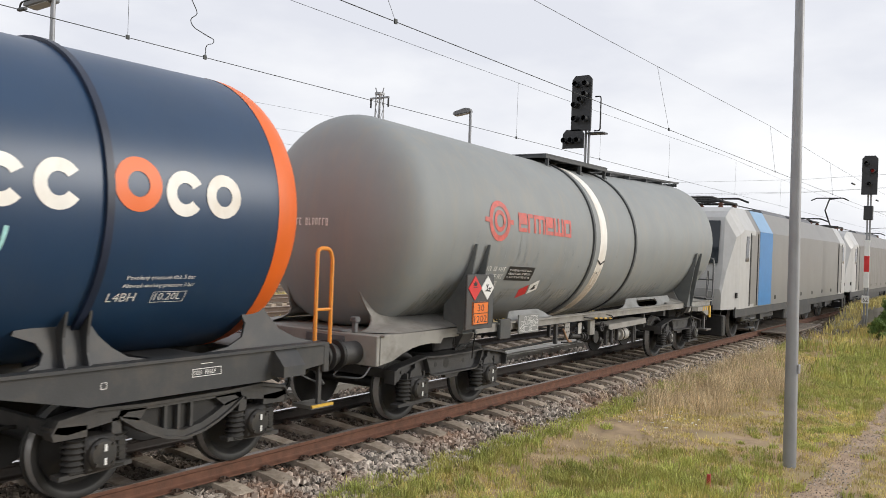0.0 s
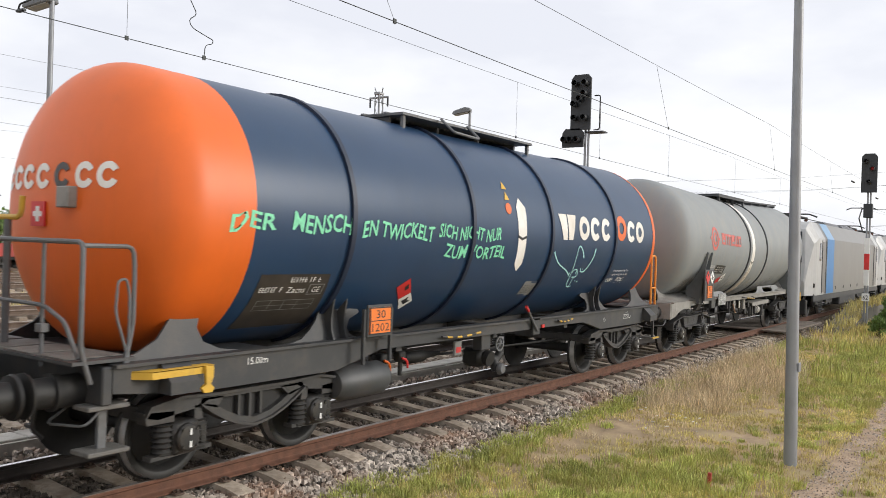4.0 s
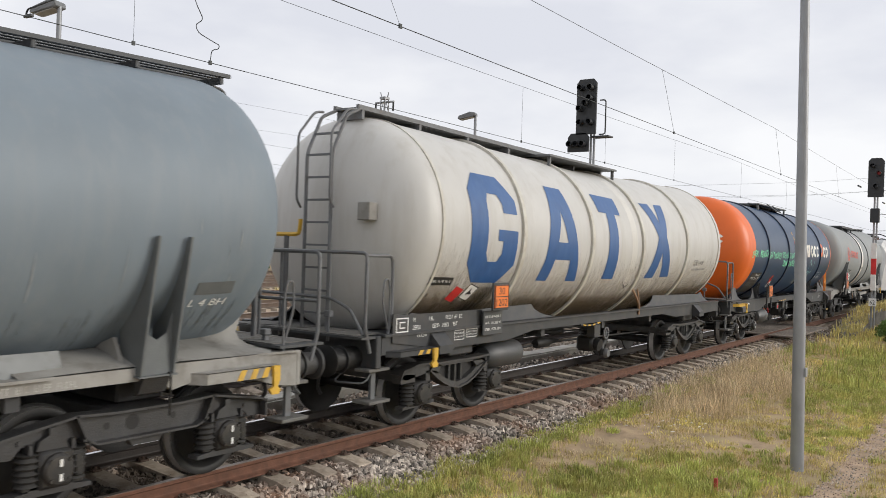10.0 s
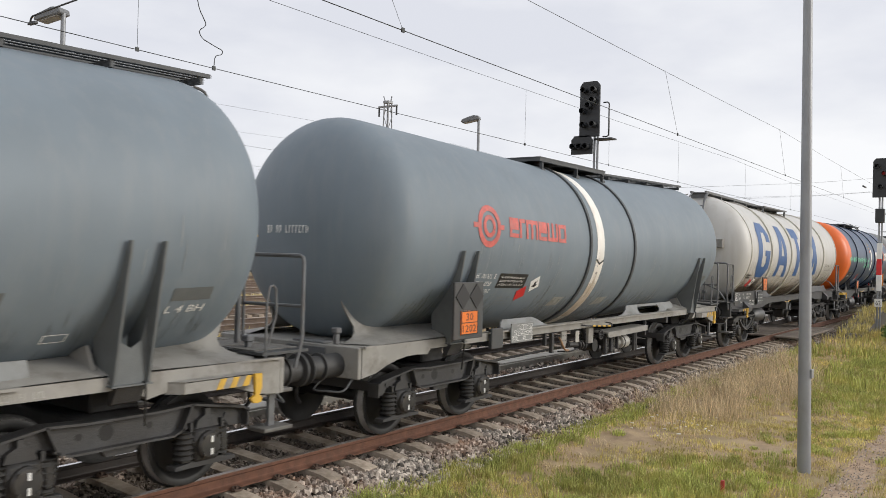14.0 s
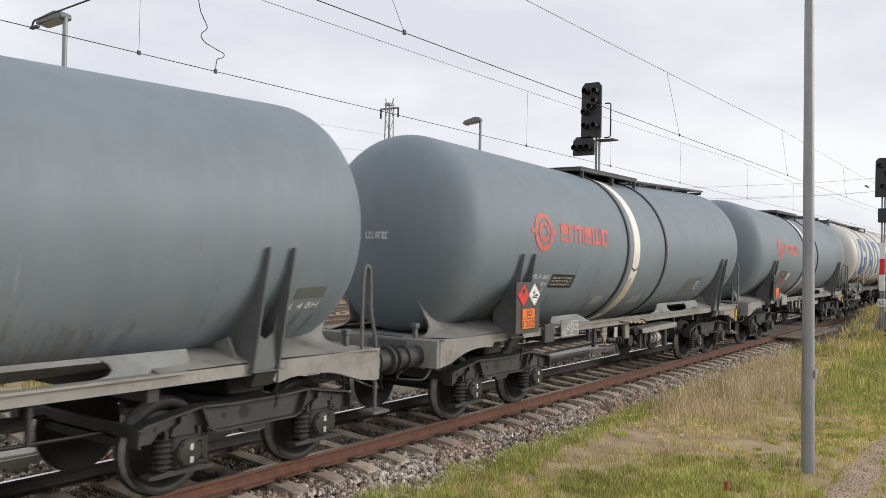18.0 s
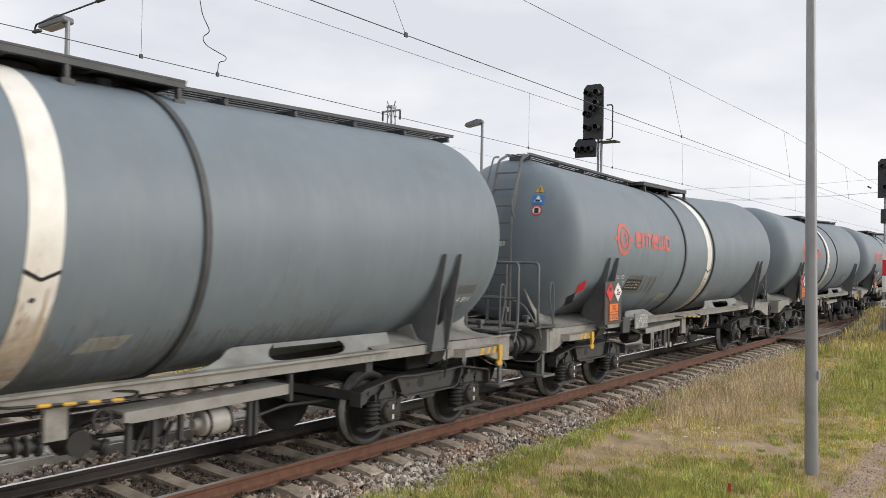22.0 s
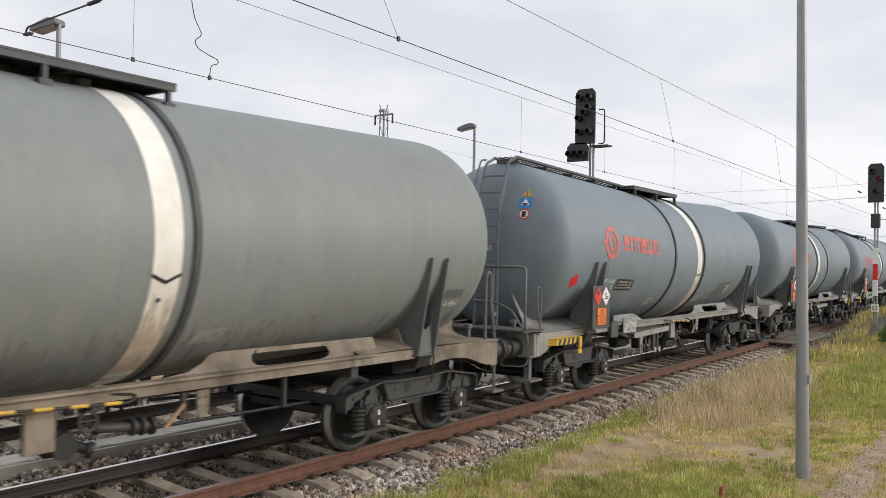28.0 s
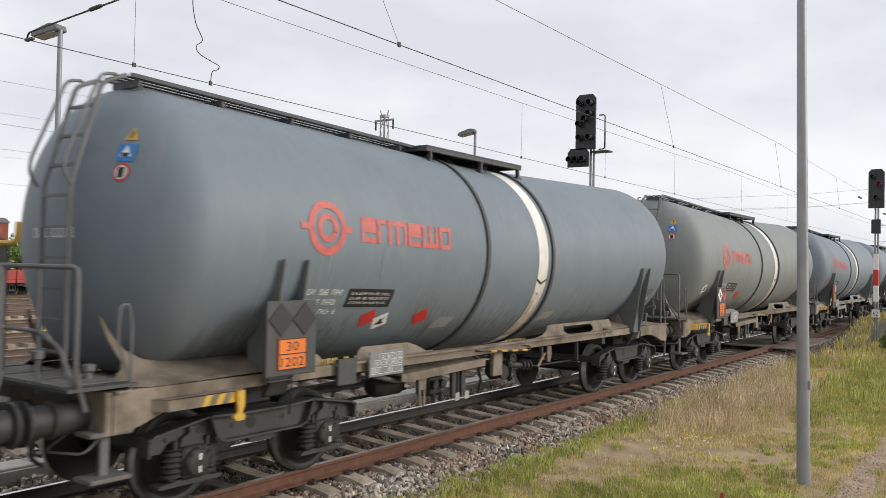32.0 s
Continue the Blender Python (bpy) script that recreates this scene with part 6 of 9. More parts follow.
def white_wagon():
    w = thing("tank_wagon", "white tank wagon with large blue shapes and hoops", "tank wagon", "wagons of the train")
    part("tank", tank_body(5.92, 0.74), M["white_tank"], w, "off-white tank with rain-streaked sides", True)
    for x in (-3.78, -1.37, 0.97, 3.56):
        part("hoop", hoop(x, 0.09, 0.04), M["cream_ring"], w, "cream hoop round the tank", True)
    for x in (-5.88, 5.85):
        part("weld_seam", hoop(x, 0.05, 0.016), M["cream_ring"], w, "raised weld seam", True)
    twin("level_band", wrap(flat(bmesh.new(), ((0.44, 1.5), (0.7, 1.5), (0.7, -0.74), (0.57, -0.82), (0.44, -0.74))), 0.0009), M["level_paint"], w, "cream level strip down the side")
    twin("chevron", wrap(flat(bmesh.new(), ((0.44, -0.73), (0.57, -0.81), (0.7, -0.73), (0.7, -0.76), (0.57, -0.84), (0.44, -0.76))), 0.008), M["black"], w)
    # four big blue shapes
    bm = bmesh.new()
    lift = lambda bm, d: (bmesh.ops.translate(bm, vec=(0, d, 0), verts=bm.verts), bm)[1]
    o = ((-4.96, 0.80), (-4.32, 0.80), (-3.97, 0.45), (-3.95, -0.5), (-4.27, -0.78), (-4.92, -0.78), (-5.2, -0.5), (-5.22, 0.53))
    i = ((-4.72, 0.50), (-4.46, 0.50), (-4.36, 0.36), (-4.36, -0.34), (-4.46, -0.46), (-4.70, -0.46), (-4.78, -0.34), (-4.78, 0.38))
    for k in range(8):
        if k == 2:
            flat(bm, ((-3.97, 0.45), (-3.965, 0.24), (-4.36, 0.24), (-4.36, 0.36)))
            flat(bm, ((-3.955, 0.0), (-3.95, -0.5), (-4.36, -0.34), (-4.36, 0.0)))
            flat(bm, ((-4.5, 0.0), (-4.36, 0.0), (-4.36, -0.16), (-4.5, -0.16)))
        else:
            flat(bm, (o[k], o[(k + 1) % 8], i[(k + 1) % 8], i[k]))
    twin("blue_shape", wrap(lift(bm, 0.05)), M["blue"], w, "large blue chamfered ring shape")
    bm = bmesh.new()
    flat(bm, ((-2.78, 0.79), (-2.22, 0.79), (-2.5, 0.36)))
    flat(bm, ((-2.78, 0.79), (-2.5, 0.36), (-2.64, -0.14), (-2.97, -0.14)))
    flat(bm, ((-2.22, 0.79), (-1.95, -0.14), (-2.3, -0.14), (-2.5, 0.36)))
    flat(bm, ((-2.97, -0.14), (-1.95, -0.14), (-1.84, -0.42), (-3.0, -0.42)))
    flat(bm, ((-3.0, -0.42), (-2.68, -0.42), (-2.75, -0.78), (-3.1, -0.78)))
    flat(bm, ((-2.14, -0.42), (-1.84, -0.42), (-1.7, -0.78), (-2.08, -0.78)))
    twin("blue_shape", wrap(lift(bm, 0.1)), M["blue"], w, "large blue tapering shape")
    bm = bmesh.new()
    flat(bm, ((-0.98, 0.78), (0.06, 0.78), (0.03, 0.42), (-0.24, 0.42), (-0.2, -0.78), (-0.68, -0.78), (-0.62, 0.42), (-0.94, 0.42)))
    twin("blue_shape", wrap(lift(bm, 0.16)), M["blue"], w, "large blue bracket shape")
    bm = bmesh.new()
    flat(bm, ((1.32, 0.78), (1.8, 0.78), (2.0, 0.36), (2.12, 0.78), (2.56, 0.78), (2.3, 0.06), (1.84, 0.06)))
    flat(bm, ((1.84, 0.06), (2.3, 0.06), (2.74, -0.78), (2.26, -0.78), (2.04, -0.26), (1.84, -0.78), (1.36, -0.78)))
    twin("blue_shape", wrap(lift(bm, 0.13)), M["blue"], w, "large blue hourglass shape")
    for i, top in enumerate((-0.35, -0.55, -0.72, -0.88, -1.02, -1.18)):
        dirt_film(w, "tan_film", -5.85, 5.85, top, 60 + i, 0.09, 0.02)
    dirt_runs(w, "rust_run", 40, 5.9, 41, (-3.9, -1.3, 1.5, 3.4))
    twin("owner_panel", wrap(rect(bmesh.new(), -5.92, -0.78, -5.38, -0.66)), M["black"], w, "black owner panel")
    twin("data_print", wrap(text_bars(-5.88, -0.75, -5.42, -0.69, 1, 5), 0.009), M["white"], w)
    for cx, cy, m in ((-5.15, -0.93, "sign_red"), (-4.82, -0.9, "white")):
        twin("hazard_sticker", wrap(flat(bmesh.new(), ((cx - 0.16, cy - 0.08), (cx + 0.06, cy - 0.14), (cx + 0.16, cy + 0.08), (cx - 0.06, cy + 0.14)))), M[m], w, {"sign_red": "red hazard sticker", "white": "white hazard sticker"}[m])
    twin("sticker_edge", wrap(flat(bmesh.new(), ((-5.0, -0.99), (-4.755, -1.055), (-4.64, -0.81), (-4.885, -0.745))), 0.003), M["black"], w)
    twin("symbol", wrap(flat(bmesh.new(), ((-4.9, -0.93), (-4.74, -0.92), (-4.8, -0.88), (-4.8, -0.82), (-4.85, -0.88))), 0.009), M["black"], w)
    # writing near the other end
    bm = wrap(lettering("L 4 BH", 0.09, 4.5, -0.42))
    twin("load_marks", bm, M["black"], w, "black letters L 4 BH")
    bm = bmesh.new()
    for a in ((4.18, -0.44, 4.42, -0.43), (4.18, -0.32, 4.42, -0.31), (4.18, -0.43, 4.19, -0.32), (4.41, -0.43, 4.42, -0.32)):
        rect(bm, *a)
    twin("date_frame", wrap(bm), M["black"], w)
    twin("date", wrap(lettering("02 20", 0.07, 4.21, -0.41, width=0.18)), M["black"], w, "framed black date 02 20")
    twin("pressure_note", wrap(lettering("Höchstzulässiger Betriebsdruck 3 bar", 0.06, 4.15, -0.56, width=0.95)), M["black"], w, "small black pressure note")
    dark_underframe(w, 7.36, 4.83)
    buffers(w, 7.36, M["iron"])
    hazard_board(w, -4.5, -4.12, 1.56, 1.9, -1.46, False)
    for side in (0, 180):
        turn = pose(0, 0, 0, 0, 0, side)
        holder = part("data_plate", B(-4.58, -4.06, -1.34, -1.31, 1.17, 1.52, bevel=0.005), M["panel"], w, "dark load-limit plate")
        holder.matrix_basis = turn
        tagged(part("plate_print", face_text(text_bars(0.04, 0.03, 0.48, 0.3, 3, 21, 0.6), (-4.58, -1.344, 1.18)), M["white"], holder), kind="stuff")
        sill = part("sill_plate", slab(bmesh.new(), ((-6.56, 1.2), (-6.56, 1.56), (-6.3, 1.54), (-4.5, 1.54), (-4.5, 1.06), (-5.4, 1.04)), -1.262, -1.246), M["frame_dark"], w, "deep dark sill plate with white wagon data")
        sill.matrix_basis = turn
        bm = bmesh.new()
        for a in ((-6.5, 1.32, -6.25, 1.335), (-6.5, 1.49, -6.25, 1.505), (-6.5, 1.335, -6.485, 1.49), (-6.265, 1.335, -6.25, 1.49), (-6.43, 1.37, -6.32, 1.385), (-6.43, 1.44, -6.32, 1.455), (-6.43, 1.385, -6.415, 1.44)):
            rect(bm, *a)
        marks = text_bars(-6.15, 1.44, -6.08, 1.5, 1, 3, 0.1)
        for a in ((-5.8, 1.44, -5.68, 1.5), (-5.42, 1.44, -5.02, 1.5), (-6.15, 1.34, -5.98, 1.4), (-5.72, 1.34, -5.3, 1.4), (-5.24, 1.34, -5.12, 1.4)):
            tmp = bpy.data.meshes.new("x")
            text_bars(*a, 1, int(-a[0] * 50), 0.1).to_mesh(tmp)
            marks.from_mesh(tmp)
        for a in ((-5.2, 1.14, -4.96, 1.28), (-4.9, 1.16, -4.62, 1.28)):
            for b in ((a[0], a[1], a[2], a[1] + 0.01), (a[0], a[3] - 0.01, a[2], a[3]), (a[0], a[1], a[0] + 0.01, a[3]), (a[2] - 0.01, a[1], a[2], a[3])):
                rect(bm, *b)
            tmp = bpy.data.meshes.new("x")
            text_bars(a[0] + 0.03, a[1] + 0.02, a[2] - 0.03, a[3] - 0.02, 2, 9, 0.5).to_mesh(tmp)
            marks.from_mesh(tmp)
        tagged(part("data_frame", face_text(bm, (0, -1.264, 0)), M["white"], sill, "thin white frames"), kind="stuff")
        tagged(part("sill_print", face_text(marks, (0, -1.2645, 0)), M["white"], sill, "rows of small white bars"), kind="stuff")
        note = part("length_mark", face_text(lettering("15.13m", 0.05), (-6.05, -1.264, 1.24)), M["white"], sill, "white length mark 15.13m")
    stripes_bar(w, -6.66, -5.76, -1.28, 1.03, 1.1, True, M["frame_dark"])
    part("air_tank", lathe(bmesh.new(), [(-4.1, 0), (-4.06, 0.14), (-3.95, 0.2), (-3.15, 0.2), (-3.04, 0.14), (-3.0, 0)], "x", 18, (0, -1.0, 0.80)), M["panel"], w, "dark air reservoir", True)
    roof_walk(w, -6.35, 1.5, -1.5, 1.5, M["rail_grey"])
    ladder(w, -1, 6.85, 6.6, 3.57, 0.7, 4.17, M["rail_grey"], -0.2)
    platform(w, -1, 6.5, 7.1, M["rail_grey"])
    part("lamp_bracket", B(-6.72, -6.55, -0.95, -0.75, 2.72, 2.95, bevel=0.01), M["frame_pale"], w, "small grey bracket on the tank end")
    bogies(w, (-4.83, 4.83), "cast", False)
    sag(w, 2.55, 0.021, 1.5)
    sparse_gear(w, False)
    return w


def navy_wagon():
    w = thing("tank_wagon", "navy blue tank wagon with orange end and green graffiti", "tank wagon", "wagons of the train")
    body = tank_body(5.645, 0.76)
    bmesh.ops.translate(body, vec=(-0.075, 0, 0), verts=body.verts)
    part("tank", body, M["navy_tank"], w, "glossy navy blue tank", True)
    # the orange caps over both ends
    prof = [(5.22, RT + 0.003), (5.72, RT + 0.004)] + [(5.72 + 0.764 * math.sin(math.pi / 2 * i / 16) ** (2 / BULGE), (RT + 0.005) * max(0.0, math.cos(math.pi / 2 * i / 16)) ** (2 / BULGE)) for i in range(1, 17)]
    prof[-1] = (prof[-1][0], 0.0)
    part("orange_end", lathe(bmesh.new(), [(-a, r) for a, r in prof], "x", 64, (0, 0, ZC)), M["orange"], w, "bright orange tank end", True)
    part("orange_end", lathe(bmesh.new(), [(a - 0.15, r) for a, r in prof[1:]], "x", 64, (0, 0, ZC)), M["orange"], w, "bright orange tank end", True)
    for x in (-3.77, -1.26, 1.1, 3.66):
        part("hoop", hoop(x, 0.07, 0.035), M["navy_ring"], w, "dark blue hoop round the tank", True)
    # graffiti
    for text, x0, x1, y, h in (("DER", -5.55, -4.95, -0.22, 0.17), ("MENSCH", -4.72, -3.8, -0.24, 0.2), ("EN TWICKELT", -3.6, -2.2, -0.26, 0.19), ("SICH NICHT NUR", -2.08, -0.5, -0.23, 0.18), ("ZUM VORTEIL", -1.9, -0.33, -0.48, 0.18)):
        bm = lettering(text, h, x0, y, width=x1 - x0, slant=0.12, bold=0.018)
        rng = random.Random(len(text))
        for v in bm.verts:
            v.co.y += 0.02 * math.sin(v.co.x * 9 + rng.random() * 0.3)
        part("graffiti", wrap(bm, 0.007), M["spray"], w, "hand-sprayed green words " + text)
    bm = bmesh.new()
    strokes = (((1.25, -0.36), (1.33, -0.44), (1.49, -0.55), (1.68, -0.62), (1.89, -0.69), (2.08, -0.78)), ((2.07, -0.71), (2.075, -0.76), (2.07, -0.81)),
               ((2.41, -0.46), (2.34, -0.37), (2.26, -0.30), (2.18, -0.26), (2.13, -0.28), (2.11, -0.40), (2.12, -0.59), (2.15, -0.80), (2.20, -0.97), (2.32, -1.03), (2.43, -1.01)),
               ((2.15, -0.73), (2.21, -0.68), (2.30, -0.68), (2.37, -0.73), (2.40, -0.79), (2.35, -0.82), (2.24, -0.82)), ((2.31, -0.82), (2.32, -0.93), (2.34, -1.02)), ((2.31, -0.7), (2.315, -0.76)),
               ((2.83, -0.29), (2.80, -0.45), (2.74, -0.55), (2.66, -0.67), (2.57, -0.72), (2.47, -0.71), (2.42, -0.65)), ((2.43, -0.9), (2.46, -0.91)), ((2.54, -0.9), (2.56, -0.93)), ((2.52, -0.66), (2.54, -0.67)))
    for pts in strokes:
        fine, n = [], len(pts)
        for i in range(n - 1):
            a, b, c, d = (Vector(pts[max(0, min(n - 1, i + k))]) for k in (-1, 0, 1, 2))
            fine += [b + 0.5 * u * (c - a + u * (2 * a - 5 * b + 4 * c - d + u * (3 * (b - c) + d - a))) for u in (0, 0.25, 0.5, 0.75)]
        fine.append(Vector(pts[-1]))
        wide = 0.02 if pts[0][0] in (1.25, 2.83, 2.41) else 0.011
        last = None
        for i, a in enumerate(fine):
            d = (fine[min(i + 1, len(fine) - 1)] - fine[max(i - 1, 0)]).normalized() * (0.011 + (wide - 0.011) * max(0.0, 1 - i / 7))
            edge = ((a.x + d.y, a.y - d.x), (a.x - d.y, a.y + d.x))
            if last:
                flat(bm, (last[0], edge[0], edge[1], last[1]))
            last = edge
    part("graffiti", wrap(bm, 0.007), M["spray_pale"], w, "pale sprayed doodle of curved lines")
    # owner's name as plain cream blocks round an orange ring
    bm = bmesh.new()
    flat(bm, ((1.34, 0.26), (1.62, 0.26), (1.66, -0.16), (1.5, -0.16)))
    flat(bm, ((1.66, 0.26), (1.98, 0.26), (1.86, -0.16), (1.7, -0.16)))
    twin("name_shape", wrap(bm), M["cream"], w, "cream wedge shape")
    for cx, a0, a1 in ((2.3, 0, 6.29), (2.76, 0.5, 5.6), (3.22, 0.6, 5.7), (4.42, 0.5, 5.6), (4.86, 0, 6.29)):
        twin("name_shape", wrap(ringed(bmesh.new(), cx, 0.05, 0.095, 0.205, 20, a0=a0, a1=a1)), M["cream"], w, "cream rounded shape")
    twin("name_ring", wrap(ringed(bmesh.new(), 3.94, 0.1, 0.11, 0.235)), M["orange"], w, "orange ring")
    twin("level_strip", wrap(flat(bmesh.new(), ((-0.04, 0.3), (0.08, 0.44), (0.24, 0.3), (0.26, -0.56), (0.16, -0.68), (0.04, -0.56)))), M["cream"], w, "cream arrow-ended level strip")
    twin("chevron", wrap(flat(bmesh.new(), ((-0.01, -0.16), (0.12, -0.2), (0.25, -0.16), (0.25, -0.12), (0.12, -0.16), (-0.01, -0.12))), 0.009), M["black"], w)
    for cy, m in ((0.6, "yellow"), (0.43, "yellow"), (0.26, "orange")):
        twin("warning_sticker", wrap(ringed(bmesh.new(), -0.27, cy, 0.0, 0.085, 3 if m == "yellow" else 14, a0=math.pi / 2, a1=math.pi * 2.5)), M[m], w, "small warning sign")
    twin("data_panel", wrap(flat(bmesh.new(), ((-5.0, -1.48), (-3.86, -1.46), (-3.97, -0.7), (-5.0, -0.7))), 0.004), M["grimy_panel"], w, "brown grimy data panel")
    twin("data_print", wrap(text_bars(-4.55, -0.8, -4.08, -0.73, 1, 33, 0.1), 0.007), M["white"], w)
    twin("data_print", wrap(text_bars(-4.95, -0.92, -4.6, -0.85, 1, 34, 0.1), 0.007), M["white"], w)
    twin("type_mark", wrap(lettering("Zacns", 0.075, -4.55, -0.93, width=0.27), 0.007), M["white"], w, "white type mark Zacns")
    twin("type_mark", wrap(lettering("GE", 0.075, -4.17, -0.93, width=0.12), 0.007), M["white"], w, "white framed mark GE")
    bm = bmesh.new()
    for a in ((-4.23, -0.96, -4.0, -0.95), (-4.23, -0.83, -4.0, -0.82), (-4.23, -0.95, -4.22, -0.83), (-4.01, -0.95, -4.0, -0.83), *((-4.9, v, -4.05, v + 0.007) for v in (-1.03, -1.1, -1.17)), *((u, -1.17, u + 0.007, -1.03) for u in (-4.9, -4.7, -4.5, -4.3, -4.05))):
        rect(bm, *a)
    twin("mark_frame", wrap(bm, 0.0075), M["plate"], w, "thin pale table frames")
    twin("inspection_sheet", wrap(rect(bmesh.new(), 0.65, -1.17, 1.05, -0.87)), M["plate"], w, "pale inspection sheet with blue strips")
    twin("sheet_strip", wrap(rect(rect(bmesh.new(), 0.845, -0.905, 1.045, -0.875), 0.655, -1.165, 0.89, -1.13), 0.008), M["navy_tank"], w)
    twin("sheet_print", wrap(text_bars(0.68, -1.11, 1.02, -0.93, 5, 44, 0.4), 0.008), M["panel"], w)
    bm = wrap(flat(bmesh.new(), ((-2.64, -0.905), (-2.44, -1.105), (-2.27, -0.995), (-2.44, -0.77))))
    twin("hazard_sticker", bm, M["sign_red"], w, "red hazard sticker")
    twin("hazard_sticker", wrap(flat(bmesh.new(), ((-2.44, -1.105), (-2.26, -1.3), (-2.115, -1.14), (-2.27, -0.995)))), M["white"], w, "white hazard sticker")
    twin("symbol", wrap(flat(bmesh.new(), ((-2.36, -1.13), (-2.26, -1.2), (-2.18, -1.13), (-2.25, -1.12), (-2.27, -1.05), (-2.31, -1.1))), 0.009), M["black"], w)
    twin("symbol", wrap(flat(bmesh.new(), ((-2.47, -0.9), (-2.43, -0.96), (-2.38, -0.92), (-2.42, -0.85))), 0.009), M["black"], w)
    twin("load_marks", wrap(lettering("L4BH", 0.09, 3.82, -0.96)), M["white"], w, "white letters L4BH")
    twin("date", wrap(lettering("10.20L", 0.08, 4.3, -0.96)), M["white"], w, "white date 10.20L")
    bm = bmesh.new()
    for a in ((4.27, -0.985, 4.63, -0.979), (4.27, -0.871, 4.63, -0.865), (4.27, -0.979, 4.276, -0.871), (4.624, -0.979, 4.63, -0.871)):
        rect(bm, *a)
    twin("mark_frame", wrap(bm, 0.0075), M["white"], w, "thin white frame round the date")
    twin("pressure_note", wrap(lettering("Povolený pracovní tlak 3 bar", 0.055, 3.95, -0.75, width=0.72)), M["white"], w, "small white pressure note")
    twin("pressure_note", wrap(lettering("Allowed working pressure 3 bar", 0.055, 3.93, -0.83, width=0.76)), M["white"], w, "small white pressure note")
    # on the orange end that is turned to the viewer
    for i, y in enumerate((0.95, 0.68, 0.42, 0.14, -0.18, -0.5, -0.78)):
        bm = ringed(bmesh.new(), 0, 0, 0.06, 0.125, 14, a0=0.5, a1=5.8)
        part("name_shape", on_end(bm, -1, 5.72, 0.764, y, ZC + 0.27), M["panel" if i == 4 else "cream"], w, "cream rounded shape on the orange end" if i != 4 else "dark ring on the orange end")
    part("square_sticker", B(-6.505, -6.49, 0.06, 0.30, 2.44, 2.68), M["sign_red"], w, "red square sticker with white cross")
    bm = box(B(-6.51, -6.506, 0.15, 0.21, 2.485, 2.635), -6.5095, -6.5065, 0.105, 0.255, 2.535, 2.585)
    part("white_cross", bm, M["white"], w)
    part("end_box", B(-6.56, -6.44, -0.42, -0.22, 2.62, 2.82, bevel=0.01), M["frame_pale"], w, "small grey box on the tank end")
    dark_underframe(w, 7.2, 4.8, False)
    buffers(w, 7.2, M["iron"])
    hazard_board(w, -3.35, -2.95, 1.3, 1.62, -1.42, False)
    for side in (0, 180):
        leg = part("plate_bracket", box(B(-3.42, -3.38, -1.4, -1.36, 0.95, 1.6), -2.92, -2.88, -1.4, -1.36, 0.95, 1.6), M["frame_dark"], w)
        leg.matrix_basis = pose(0, 0, 0, 0, 0, side)
        note = part("length_mark", face_text(lettering("15.00m", 0.07), (-5.05, -1.245, 1.1)), M["white"], w, "white length mark 15.00m")
        tagged(part("sill_print", face_text(text_bars(0.02, 0.015, 0.33, 0.065, 1, 71, 0.2), (4.76, -1.2445, 1.04)), M["white"], w, "row of small white bars"), kind="stuff").matrix_basis = pose(0, 0, 0, 0, 0, side)
        bm = bmesh.new()
        for a in ((0.0, 0.0, 0.35, 0.007), (0.0, 0.073, 0.35, 0.08), (0.0, 0.007, 0.007, 0.073), (0.343, 0.007, 0.35, 0.073), (-0.96, 0.0, -0.9, 0.006), (-0.96, 0.054, -0.9, 0.06), (-0.96, 0.006, -0.954, 0.054), (-0.906, 0.006, -0.9, 0.054), (0.1, 0.12, 0.24, 0.127)):
            rect(bm, *a)
        tagged(part("sill_frame", face_text(bm, (4.76, -1.2448, 1.04)), M["white"], w, "thin white frames on the sill"), kind="stuff").matrix_basis = pose(0, 0, 0, 0, 0, side)
        note.matrix_basis = pose(0, 0, 0, 0, 0, side)
        lev = part("red_lever", Tb([(0.62, -1.32, 1.46), (0.7, -1.32, 1.38)], 0.024), M["sign_red"], w, "red lever grip", True)
        lev.matrix_basis = pose(0, 0, 0, 0, 0, side)
        gr = part("lever_arm", Tb([(0.7, -1.32, 1.38), (1.05, -1.3, 1.05)], 0.022), M["rail_grey"], w, "grey lever arm", True)
        gr.matrix_basis = pose(0, 0, 0, 0, 0, side)
        gr = part("lever_bracket", B(0.94, 1.16, -1.29, -1.245, 0.98, 1.26, bevel=0.012), M["frame_dark"], w)
        gr.matrix_basis = pose(0, 0, 0, 0, 0, side)
        gr = part("red_tab", B(1.28, 1.36, -1.27, -1.245, 1.08, 1.13), M["sign_red"], w, "small red tab")
        gr.matrix_basis = pose(0, 0, 0, 0, 0, side)
    part("air_tank", lathe(bmesh.new(), [(-3.62, 0), (-3.57, 0.16), (-3.45, 0.21), (-2.75, 0.21), (-2.63, 0.16), (-2.58, 0)], "x", 20, (0, -1.06, 0.70)), M["panel"], w, "dark air reservoir", True)
    roof_walk(w, -1.87, 1.83, -1.87, 1.83, M["rail_grey"])
    part("manhole_rail", Tb([(-1.0, -0.7, 4.22), (-1.1, -1.0, 4.0), (-0.4, -1.0, 3.98), (-0.3, -0.7, 4.2)], 0.02), M["rail_grey"], w, smooth=True)
    platform(w, -1, 6.35, 6.95, M["rail_grey"])
